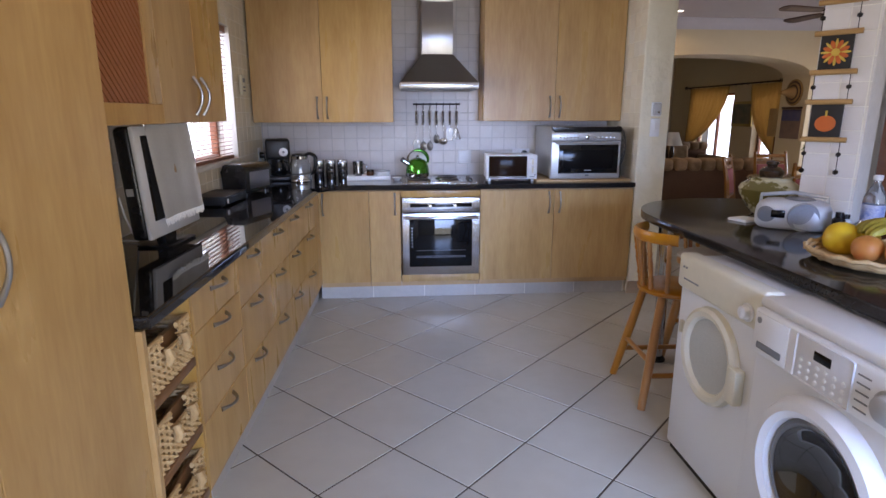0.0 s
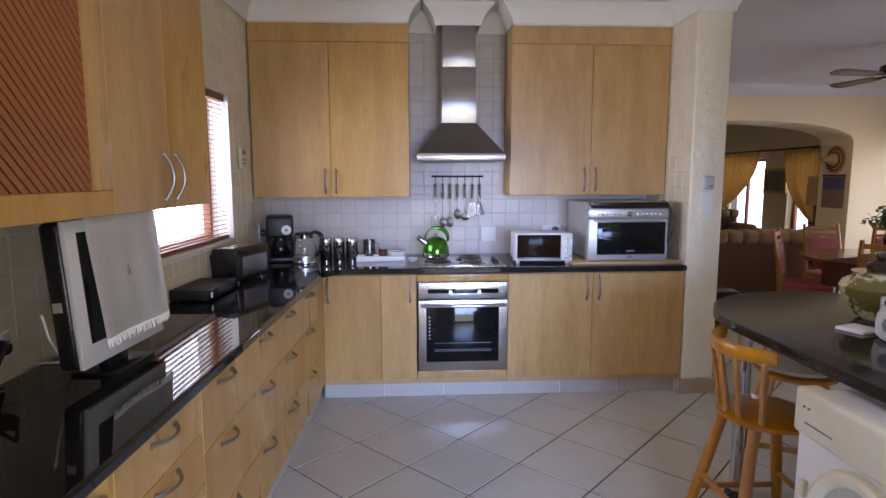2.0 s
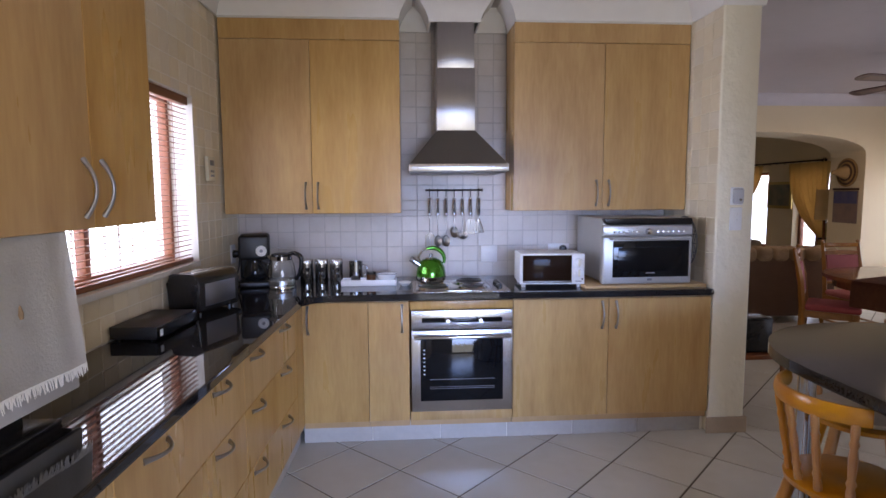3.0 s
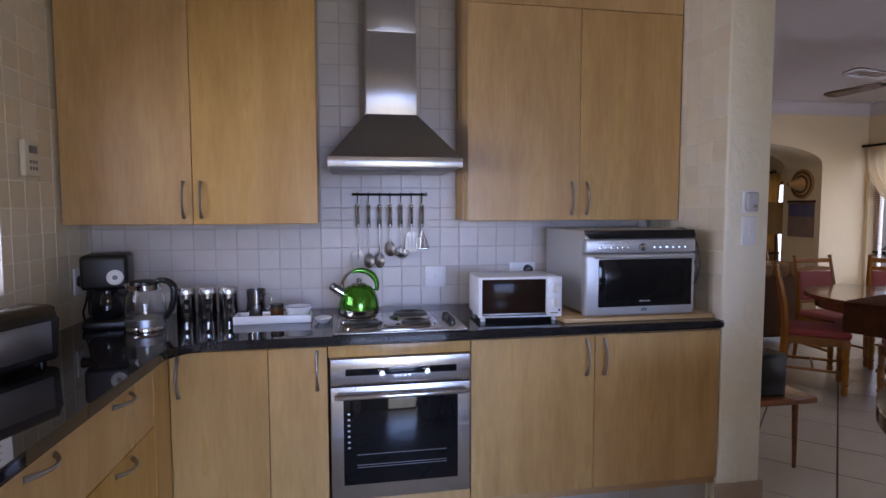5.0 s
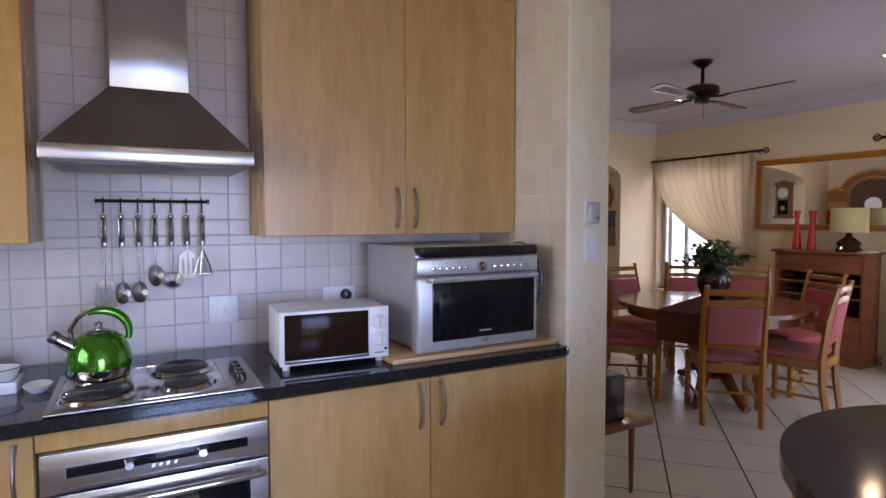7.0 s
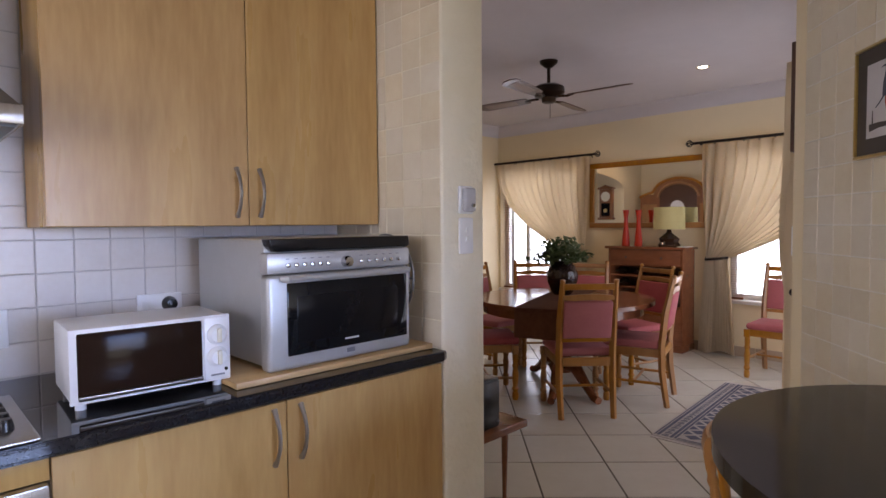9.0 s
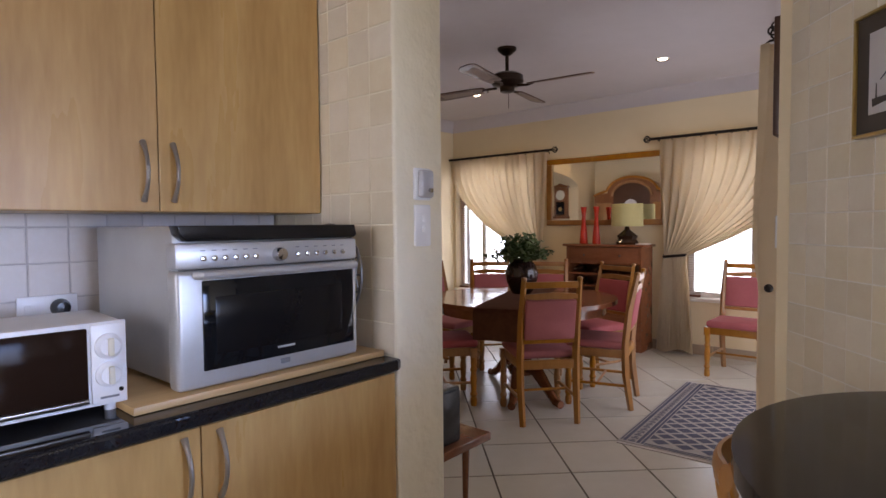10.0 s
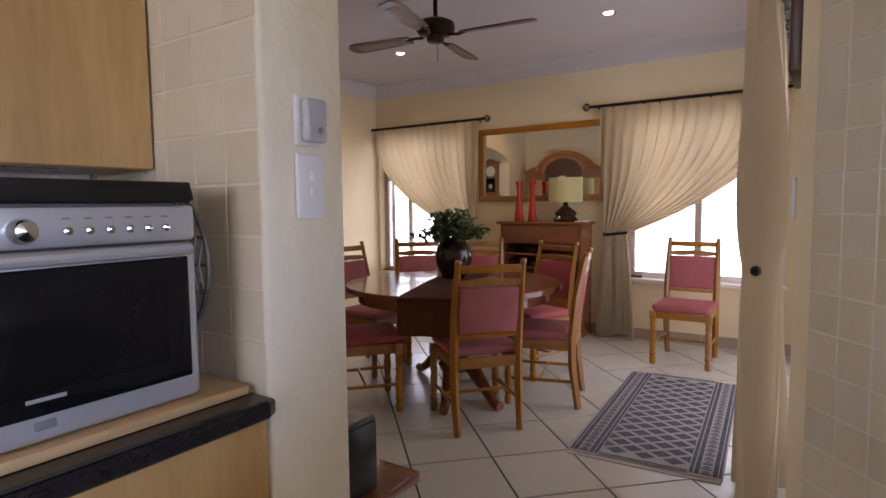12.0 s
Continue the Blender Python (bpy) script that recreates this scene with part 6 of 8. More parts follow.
def dining_chair():
    """An oak chair with a padded seat and back; it faces +y, its back legs on y=0."""
    t = thing("dining_chair", "oak dining chair with dusty pink padded seat and back", "chair")
    w, d = 0.19, 0.40
    for sx in (-1, 1):
        pts = [(sx * (w - 0.005), -0.035, 0), (sx * w, 0.0, 0.25), (sx * w, 0.005, 0.45), (sx * w, -0.020, 0.70), (sx * (w - 0.004), -0.075, 0.955)]
        bm = B()
        tube(bm, pts, [0.021, 0.025, 0.026, 0.024, 0.018], 4, 1.0)
        part("back_leg", bm, M_OAK, t)
        part("finial", lathe(B(), [(0.012, 0), (0.019, 0.008), (0.017, 0.022), (0.0, 0.028)], 12, pose(sx * (w - 0.004), -0.077, 0.952), cap=False), M_OAK, t)
        bm = B()
        turned(bm, (sx * (w + 0.012), d, 0), (sx * (w + 0.012), d, 0.36), 0.024)
        part("front_leg", bm, M_OAK, t)
        part("leg_block", box(B(), sx * (w + 0.012) - 0.024, sx * (w + 0.012) + 0.024, d - 0.024, d + 0.024, 0.355, 0.425, 0.004), M_OAK, t)
        part("side_stretcher", tube(B(), [(sx * w, 0.0, 0.17), (sx * (w + 0.01), d, 0.17)], 0.011, 8), M_OAK, t)
        part("seat_rail", box(B(), sx * w - 0.012, sx * w + 0.012, 0.015, d - 0.02, 0.365, 0.425, 0.003), M_OAK, t)
    part("cross_stretcher", tube(B(), [(-w, 0.2, 0.17), (w, 0.2, 0.17)], 0.010, 8), M_OAK, t)
    part("seat_rail", box(B(), -w, w, d - 0.014, d + 0.012, 0.365, 0.425, 0.003), M_OAK, t)
    part("seat_rail", box(B(), -w + 0.02, w - 0.02, -0.012, 0.014, 0.365, 0.425, 0.003), M_OAK, t)
    bm = B()
    box(bm, -w - 0.018, w + 0.018, 0.022, d + 0.035, 0.425, 0.482, 0.024, 4)
    part("seat_pad", bm, M_PINK, t, "dusty pink padded seat")
    part("lower_rail", box(B(), -w + 0.016, w - 0.016, -0.016, 0.008, 0.535, 0.562, 0.004), M_OAK, t)
    bm = B()
    box(bm, -w + 0.020, w - 0.020, -0.024, 0.016, 0, 0.265, 0.012, 3)
    bmesh.ops.rotate(bm, cent=(0, 0, 0), matrix=Matrix.Rotation(radians(9), 3, "X"), verts=bm.verts)
    bmesh.ops.translate(bm, vec=(0, -0.006, 0.565), verts=bm.verts)
    part("back_pad", bm, M_PINK, t, "dusty pink padded back")
    out = [(-w + 0.014, 0.0)] + [(x, 0.004 * math.cos(x * 33)) for x in [(-w + 0.02) + (2 * w - 0.04) * i / 12 for i in range(13)]] + [(w - 0.014, 0.0), (w - 0.014, 0.03)] + [(w - 0.03 - (2 * w - 0.06) * i / 12, 0.032 + 0.010 * math.sin(math.pi * i / 12)) for i in range(13)] + [(-w + 0.014, 0.03)]
    mm = Matrix(((1, 0, 0, 0), (0, 0, 1, -0.058), (0, 1, 0, 0.832), (0, 0, 0, 1)))
    bm = prism(B(), out, -0.011, 0.011, mm)
    bmesh.ops.recalc_face_normals(bm, faces=bm.faces)
    part("middle_rail", bm, M_OAK, t)
    bm = box(B(), -w + 0.014, w - 0.014, -0.012, 0.012, -0.021, 0.021, 0.006)
    bmesh.ops.translate(bm, vec=(0, -0.071, 0.925), verts=bm.verts)
    part("top_rail", bm, M_OAK, t)
    return t


def seat_at(x, y, face):
    return pose(x, y, 0, 0, 0, face - 90)


chair = dining_chair()
chair["group"] = "chairs round the dining table"
chair.matrix_world = seat_at(3.515, 4.838, 49.5)
for x, y, f, lb in ((4.28, 4.615, 106, ""), (4.93, 5.06, 160, ""), (4.80, 6.24, 226, ""), (5.08, 5.80, 200, ""), (4.15, 6.42, 268, ""), (3.32, 5.86, -40, ""), (5.80, 4.20, 180, "oak dining chair with pink seat against the window wall")):
    c = copy_thing(chair, seat_at(x, y, f))
    if lb:
        tagged(c, lb)


def dining_table():
    t = thing("dining_table", "oval polished red-brown wooden pedestal dining table", "table", pose(4.04, 5.39, 0, 0, 0, 45))
    ell = lambda a, b, n=56: [(a * math.cos(2 * math.pi * i / n), b * math.sin(2 * math.pi * i / n)) for i in range(n)]
    part("tabletop", prism(B(), ell(0.69, 0.73), 0.718, 0.750, None, 0.010), M_MAHOG, t)
    part("apron", prism(B(), ell(0.61, 0.65), 0.640, 0.7175), M_MAHOG, t)
    part("pedestal", lathe(B(), [(0.10, 0.14), (0.115, 0.18), (0.075, 0.24), (0.09, 0.34), (0.105, 0.42), (0.07, 0.52), (0.085, 0.58), (0.13, 0.639)], 24), M_MAHOG, t)
    for k in range(4):
        a = radians(45 + 90 * k + (25 if k % 2 else -25))
        bm = B()
        pts = [(0.07 * math.cos(a), 0.07 * math.sin(a), 0.21), (0.22 * math.cos(a), 0.22 * math.sin(a), 0.20), (0.36 * math.cos(a), 0.36 * math.sin(a), 0.10), (0.46 * math.cos(a), 0.46 * math.sin(a), 0.035), (0.52 * math.cos(a), 0.52 * math.sin(a), 0.03)]
        tube(bm, pts, [0.05, 0.048, 0.036, 0.030, 0.029], 10)
        part("foot", bm, M_MAHOG, t)
    return t


dining_table()
rn = thing("table_runner", "dark reddish woven table runner hanging over the edge", "table runner", pose(4.04, 5.39, 0.7515, 0, 0, 20))
def runner():
    bm = B()
    xs = [(-0.722, -0.22), (-0.722, -0.12), (-0.718, -0.04), (-0.706, -0.004), (-0.67, 0.003), (-0.4, 0.003), (0, 0.003), (0.4, 0.003), (0.66, 0.003)]
    rows = [[bm.verts.new((x, y, z + 0.001 * math.sin(y * 40))) for y in [-0.17 + 0.34 * k / 8 for k in range(9)]] for x, z in xs]
    for a, b in zip(rows, rows[1:]):
        for k in range(8):
            bm.faces.new((a[k], a[k + 1], b[k + 1], b[k]))
    bmesh.ops.solidify(bm, geom=bm.faces[:], thickness=0.002)
    return bm
part("cloth", runner(), mat("runner_cloth", (0.10, 0.025, 0.02), 0.9, var=1.0, var2=(0.22, 0.10, 0.05), scale=(30, 2, 1), size=2, bump=0.2, bsize=90), rn)

# leafy plant in a dark pot
def leafy():
    t = thing("potted_plant", "bushy green plant in a glossy dark pot", "plant", pose(4.16, 5.47, 0.755) @ Matrix.Diagonal((1.22, 1.22, 1.15, 1)))
    part("pot", lathe(B(), [(0.0, 0), (0.06, 0.0), (0.075, 0.02), (0.105, 0.10), (0.11, 0.15), (0.09, 0.205), (0.07, 0.225), (0.085, 0.245), (0.075, 0.245), (0.06, 0.225), (0.0, 0.22)], 32, cap=False), mat("pot_glaze", (0.02, 0.010, 0.009), 0.12, var=0.5, size=8, coat=0.5), t)
    r = random.Random(11)
    stems, leaves = B(), B()
    for i in range(66):
        a, e = r.uniform(0, 2 * math.pi), r.uniform(0.15, 1.45)
        L = r.uniform(0.14, 0.25)
        tip = Vector((math.cos(a) * math.cos(e) * L * 1.15, math.sin(a) * math.cos(e) * L * 1.15, 0.22 + math.sin(e) * L * 0.85))
        root = Vector((math.cos(a) * 0.03, math.sin(a) * 0.03, 0.215))
        mid = root.lerp(tip, 0.5) + Vector((0, 0, 0.03))
        tube(stems, [root, mid, tip], [0.003, 0.0025, 0.0015], 4)
        for k in range(9):
            s = 0.35 + 0.65 * k / 8
            p = root.lerp(mid, s * 2) if s < 0.5 else mid.lerp(tip, s * 2 - 1)
            d = Vector((r.uniform(-1, 1), r.uniform(-1, 1), r.uniform(-0.5, 0.8))).normalized()
            n = d.cross(Vector((r.uniform(-1, 1), r.uniform(-1, 1), 1))).normalized()
            l, w = r.uniform(0.035, 0.06), r.uniform(0.012, 0.02)
            m = n.cross(d) * 0.006
            v = [leaves.verts.new(q) for q in (p, p + d * l * 0.5 + n * w, p + d * l, p + d * l * 0.5 - n * w, p + d * l * 0.5 + m)]
            leaves.faces.new((v[0], v[1], v[4]))
            leaves.faces.new((v[1], v[2], v[4]))
            leaves.faces.new((v[2], v[3], v[4]))
            leaves.faces.new((v[3], v[0], v[4]))
    part("stems", stems, M_LEAF, t)
    part("foliage", leaves, M_LEAF, t, smooth=False)
leafy()

# chest of drawers under the mirror
ch = thing("wooden_chest", "reddish wooden bureau with a drawer and open shelves", "cabinet", pose(6.19, 5.60, 0, 0, 0, -90))
w, d, h = 0.42, 0.30, 1.07
part("top", box(B(), -w - 0.035, w + 0.035, -d - 0.03, 0, h, h + 0.028, 0.008), M_MAHOG, ch)
part("side_panel", box(B(), -w, -w + 0.022, -d, -0.004, 0.05, h), M_MAHOG, ch)
part("side_panel", box(B(), w - 0.022, w, -d, -0.004, 0.05, h), M_MAHOG, ch)
part("back_panel", box(B(), -w + 0.022, w - 0.022, -0.02, -0.004, 0.05, h), M_DARKWOOD, ch)
dd = part("drawer_front", box(B(), -w + 0.024, w - 0.024, -d - 0.004, -d + 0.02, 0.90, h - 0.006, 0.005), M_MAHOG, ch)
for x in (-0.2, 0.2):
    part("knob", lathe(B(), [(0.008, 0), (0.008, 0.01), (0.014, 0.018), (0.0, 0.024)], 14, pose(x, -d - 0.004, 0.98, 90), cap=False), M_DARKWOOD, dd)
for z in (0.05, 0.46, 0.64, 0.77, 0.885):
    part("shelf", box(B(), -w + 0.022, w - 0.022, -d + 0.005, -0.02, z, z + 0.018), M_MAHOG, ch)
for sx in (-1, 1):
    part("door", box(B(), min(0.002 * sx, sx * (w - 0.024)), max(0.002 * sx, sx * (w - 0.024)), -d - 0.002, -d + 0.016, 0.072, 0.455, 0.004), M_MAHOG, ch)
part("plinth", box(B(), -w - 0.008, w + 0.008, -d - 0.01, -0.002, 0, 0.07, 0.006), M_MAHOG, ch)
r = random.Random(3)
for k in range(9):
    zz = (0.478, 0.658, 0.788)[k % 3]
    xx = -0.33 + (k // 3) * 0.24 + r.uniform(-0.02, 0.02)
    bx = thing("bottle", "dark bottle lying on the bureau shelf", "bottle", pose(6.19, 5.60, 0, 0, 0, -90) @ pose(xx, -0.15, zz + 0.034), "bottles on the shelves")
    part("body", lathe(B(), [(0.0, -0.10), (0.032, -0.10), (0.034, -0.09), (0.034, 0.03), (0.013, 0.07), (0.013, 0.12), (0.0, 0.12)], 14, pose(0, 0, 0, 90), cap=False), M_BROWNG, bx)

# mirror above it
mr = thing("wall_mirror", "wide mirror in a flat oak frame", "mirror", pose(6.198, 5.735, 1.68, 0, -0.0, -90))
W, H, f = 0.705, 0.385, 0.062
def mbar(a, b, c, e, nm="frame_bar"):
    bm = box(B(), a, b, -0.028, -0.004, c, e, 0.006)
    part(nm, bm, M_OAK, mr)
mbar(-W, W, H - f, H)
mbar(-W, W, -H, -H + f)
mbar(-W, -W + f, -H + f, H - f)
mbar(W - f, W, -H + f, H - f)
part("mirror_glass", box(B(), -W + f - 0.003, W - f + 0.003, -0.016, -0.006, -H + f - 0.003, H - f + 0.003), M_MIRROR, mr)

# vases and lamp on the bureau
for y, hh in ((5.885, 0.40), (5.735, 0.40)):
    v = thing("vase", "tall slim glossy red vase on the bureau", "vase", pose(6.03, y, 1.098), "red vases")
    part("body", lathe(B(), [(0.0, 0), (0.042, 0.0), (0.045, 0.01), (0.036, 0.12), (0.024, 0.22), (0.020, 0.30), (0.034, hh), (0.030, hh), (0.016, 0.30), (0.0, 0.28)], 24, cap=False), M_RED, v)
tlp = thing("table_lamp", "lamp with pale yellow oval shade and dark carved base", "lamp", pose(6.02, 5.385, 1.098))
part("base", lathe(B(), [(0.0, 0), (0.12, 0.0), (0.125, 0.02), (0.10, 0.05), (0.115, 0.085), (0.07, 0.12), (0.03, 0.15), (0.022, 0.19), (0.0, 0.19)], 8, Matrix.Diagonal((0.7, 1, 1, 1)), cap=False), M_BROWNG, tlp)
M_SHADE = mat("pale_yellow_shade", (0.60, 0.55, 0.26), 0.8, var=0.4, size=6, bump=0.1, bsize=150)
part("shade", lathe(B(), [(0.170, 0.185), (0.165, 0.42), (0.161, 0.42), (0.166, 0.187)], 36, Matrix.Diagonal((0.55, 1, 1, 1)), cap=False), M_SHADE, tlp, "pale yellow cloth shade")
nb = thing("folded_paper", "folded cream paper hanging over the bureau edge", "paper", pose(6.0, 5.20, 1.098))
part("sheet", box(B(), -0.10, 0.08, -0.05, 0.05, 0, 0.008, 0.003), M_TOWEL, nb)

# curtain rods and tied curtains


def curtain_rod(m, length, label, finials=(True, True), rings=12):
    t = thing("curtain_rod", label, "curtain rod", m, "curtain rods")
    part("pole", tube(B(), [(0, 0, 0), (length, 0, 0)], 0.014, 10), M_IRON, t)
    for k, x in enumerate((0, length)):
        if finials[k]:
            s = -1 if k == 0 else 1
            fb = part("finial", lathe(B(), [(0.012, 0), (0.016, 0.01), (0.010, 0.016), (0.0, 0.018)], 12, pose(x, 0, 0, 0, 90 * s, 0), cap=False), M_IRON, t, "twisted iron cage finial")
            for j in range(6):
                a = 2 * math.pi * j / 6
                pts = []
                for q in range(9):
                    u = q / 8
                    rr = 0.036 * math.sin(math.pi * u)
                    aa = a + u * 2.0
                    pts.append((x + s * (0.012 + 0.075 * u), rr * math.cos(aa), rr * math.sin(aa)))
                part("cage_wire", tube(B(), pts, 0.0045, 6), M_IRON, fb)
    for k in range(rings):
        x = length * (k + 0.5) / rings
        part("ring", tube(B(), [(x, 0.021 * math.cos(2 * math.pi * q / 14), 0.021 * math.sin(2 * math.pi * q / 14) - 0.007) for q in range(15)], 0.003, 5), M_IRON, t)
    for x in (0.06, length - 0.06):
        part("bracket", tube(B(), [(x, 0, -0.012), (x, 0.05, -0.012), (x, 0.075, -0.03)], 0.006, 8), M_IRON, t)
    return t


def tied_curtain(m, top_w, z_top, z_tie, z_bot, tie_x, tie_w, bottom_w, mt, label, folds=13, seed=1, amp=0.028):
    """A curtain gathered from a wide heading into a tie-back at tie_x, then hanging; across local x, towards -y."""
    t = thing("curtain", label, "curtain", m, "curtains")
    bm = B()
    nx, nz = folds * 8, 44
    r = random.Random(seed)
    ph = [r.uniform(-0.6, 0.6) for _ in range(folds + 2)]
    rows = []
    for j in range(nz + 1):
        s = j / nz
        z = z_top + (z_bot - z_top) * s
        row = []
        st = (z_top - z_tie) / (z_top - z_bot)
        for i in range(nx + 1):
            u = i / nx
            x_top = top_w * u
            x_tie = tie_x + tie_w * (u - 0.5)
            x_bot = tie_x + bottom_w * (u - 0.5)
            if s < st:
                k = s / st
                e = k ** 2.1
                x = x_top + (x_tie - x_top) * e
                zz = z - 0.03 * math.sin(math.pi * k) * abs(x_top - x_tie) / max(top_w, 0.1) * 1.2
                a = amp * (0.45 + 0.75 * k) * (1 - 0.45 * k ** 6)
            else:
                k = (s - st) / (1 - st)
                e = k ** 0.6
                x = x_tie + (x_bot - x_tie) * e
                zz = z - 0.02 * math.sin(u * 7) * k
                a = amp * (0.7 + 0.5 * k)
            f = u * folds
            y = a * math.sin(2 * math.pi * f + ph[int(f)] * math.sin(math.pi * (f % 1)) + 0.7 * math.sin(s * 2.5 + u * 3)) + 0.3 * a * math.sin(5.3 * f + s * 4)
            row.append(bm.verts.new((x + 0.006 * math.sin(f * 6.28 + 1.3), y - 0.02 * (1 if s > st * 0.5 else s / st * 2), zz)))
        rows.append(row)
    for a, b in zip(rows, rows[1:]):
        for i in range(nx):
            bm.faces.new((a[i], b[i], b[i + 1], a[i + 1]))
    bmesh.ops.solidify(bm, geom=bm.faces[:], thickness=0.003)
    part("cloth", bm, mt, t)
    if tie_w < top_w * 0.6:
        w2 = tie_w / 2 + 0.012
        part("tie_band", tube(B(), [(tie_x + w2 * math.cos(2 * math.pi * k / 24), -0.02 + 0.052 * math.sin(2 * math.pi * k / 24), z_tie + 0.012 * math.cos(2 * math.pi * k / 24)) for k in range(25)], 0.009, 6, 1.6), M_IRON, t, "dark tie-back band")
    return t


# end wall: local x runs towards -y
EW = pose(6.12, 0, 0, 0, 0, -90)
curtain_rod(pose(6.12, 8.02, 2.175, 0, 0, -90), 1.67, "black iron curtain rod with a cage finial", (False, True))
curtain_rod(pose(6.12, 5.17, 2.175, 0, 0, -90), 1.65, "black iron curtain rod with a cage finial", (True, False))
tied_curtain(pose(6.11, 7.86, 0, 0, 0, -90), 1.46, 2.15, 0.98, 0.06, 1.30, 0.20, 0.34, M_CURTAIN, "cream curtain tied back beside the mirror", 14, 3)
tc = tied_curtain(pose(6.11, 5.09, 0, 0, 0, -90), 1.55, 2.15, 0.985, 0.03, 0.17, 0.20, 0.36, M_CURTAIN, "cream curtain tied back with a long drop", 15, 5)
for nm, y in (("tieback_hook", 5.03), ("tieback_hook", 6.44)):
    tk = thing(nm, "small dark iron tie-back hook on the wall", "hook", pose(6.2, y, 0.985), "tie-back hooks")
    part("arm", tube(B(), [(0, 0, 0), (-0.10, 0, 0), (-0.11, 0, 0.01)], 0.006, 8), M_IRON, tk)

# patio curtain and its rod
curtain_rod(pose(3.22, 3.475, 2.165), 2.6, "black iron curtain rod above the patio door", (True, False), 14)
pc = tied_curtain(pose(3.25, 3.52, 0), 0.55, 2.14, 1.0, 0.015, 0.27, 0.53, 0.54, M_CURTAIN, "cream curtain drawn beside the patio door", 6, 9, 0.075)
part("tie_knob", lathe(B(), [(0.0, 0), (0.016, 0.005), (0.020, 0.013), (0.013, 0.022), (0.0, 0.024)], 16, pose(-0.004, -0.014, 1.01, 0, -90), cap=False), M_IRON, pc, "round black tie-back knob")
fp = thing("framed_picture", "dark framed picture seen edge-on beside the curtain", "picture", pose(2.86, 3.362, 1.86))
part("frame", box(B(), -0.16, 0.16, 0, 0.032, -0.22, 0.22, 0.005), M_DARKWOOD, fp)
part("print", box(B(), -0.13, 0.13, 0.0315, 0.034, -0.19, 0.19), M_PRINT, fp)
s3 = thing("light_switch", "white light switch on the wall corner", "switch", pose(2.70, 3.362, 1.28, 0, 0, 180))
part("plate", box(B(), -0.037, 0.037, -0.012, 0, -0.06, 0.06, 0.004), M_ENAMEL, s3)
part("rocker", box(B(), -0.008, 0.008, -0.017, -0.011, -0.012, 0.012, 0.003), M_ENAMEL, s3)

# rug
rg = thing("woven_rug", "blue-grey and cream diamond patterned rug with a border", "rug", pose(4.325, 4.055, 0.0005, 0, 0, 4))
M_NAVY = mat("navy_wool", (0.060, 0.065, 0.105), 0.95, var=0.8, var2=(0.12, 0.12, 0.155), size=30, bump=0.4, bsize=240)
M_CRW = mat("cream_wool", (0.46, 0.43, 0.40), 0.95, var=0.6, var2=(0.36, 0.31, 0.27), size=30, bump=0.4, bsize=240)
RL, RW = 0.79, 0.36
part("ground_weave", box(B(), -RL, RL, -RW, RW, 0, 0.008, 0.002), M_CRW, rg)
part("fringe", box(B(), -RL - 0.03, -RL - 0.0005, -RW + 0.005, RW - 0.005, 0, 0.004), M_CRW, rg)
part("fringe", box(B(), RL + 0.0005, RL + 0.03, -RW + 0.005, RW - 0.005, 0, 0.004), M_CRW, rg)
def rug_pattern():
    b = B()
    def quad(x0, x1, y0, y1):
        v = [b.verts.new(p) for p in ((x0, y0, 0.0092), (x1, y0, 0.0092), (x1, y1, 0.0092), (x0, y1, 0.0092))]
        b.faces.new(v)
    def dia(x, y, a, c):
        v = [b.verts.new(p) for p in ((x - a, y, 0.0092), (x, y - c, 0.0092), (x + a, y, 0.0092), (x, y + c, 0.0092))]
        b.faces.new(v)
    def bar(y0, y1):
        quad(-RL + 0.02, RL - 0.02, min(y0, y1), max(y0, y1))
    # long borders: two narrow stripes either side of a wide band with pale motifs
    for sy in (-1, 1):
        bar(sy * (RW - 0.008), sy * (RW - 0.018))
        bar(sy * (RW - 0.024), sy * (RW - 0.044))
        bar(sy * (RW - 0.104), sy * (RW - 0.124))
        bar(sy * (RW - 0.130), sy * (RW - 0.146))
        n = 27
        st = (2 * RL - 0.04) / n
        for k in range(n):
            x = -RL + 0.02 + st * (k + 0.5)
            quad(x - st * 0.42, x - st * 0.10, min(sy * (RW - 0.052), sy * (RW - 0.096)), max(sy * (RW - 0.052), sy * (RW - 0.096)))
            dia(x + st * 0.18, sy * (RW - 0.074), st * 0.20, 0.020)
    for sx in (-1, 1):
        for k, t in ((0.006, 0.012), (0.026, 0.016)):
            xa, xb = sx * (RL - k), sx * (RL - k - t)
            quad(min(xa, xb), max(xa, xb), -RW + 0.152, RW - 0.152)
    nx, ny = 13, 3
    x0, y0 = -RL + 0.05, -RW + 0.152
    ax, ay = (-x0) / nx, (-y0) / ny
    for i in range(nx):
        for j in range(ny):
            dia(x0 + ax * (2 * i + 1), y0 + ay * (2 * j + 1), ax * 0.74, ay * 0.78)
    for i in range(1, nx):
        for j in range(1, ny):
            dia(x0 + ax * 2 * i, y0 + ay * 2 * j, ax * 0.74, ay * 0.78)
        for sy in (-1, 1):
            v = [b.verts.new(p) for p in ((x0 + ax * (2 * i - 0.74), sy * y0, 0.0092), (x0 + ax * 2 * i, sy * (y0 + ay * 0.78), 0.0092), (x0 + ax * (2 * i + 0.74), sy * y0, 0.0092))]
            b.faces.new(v)
    bmesh.ops.recalc_face_normals(b, faces=b.faces)
    for f2 in b.faces:
        if f2.normal.z < 0:
            f2.normal_flip()
    return b
part("dark_pattern", rug_pattern(), M_NAVY, rg, "navy diamond pattern and borders", smooth=False)

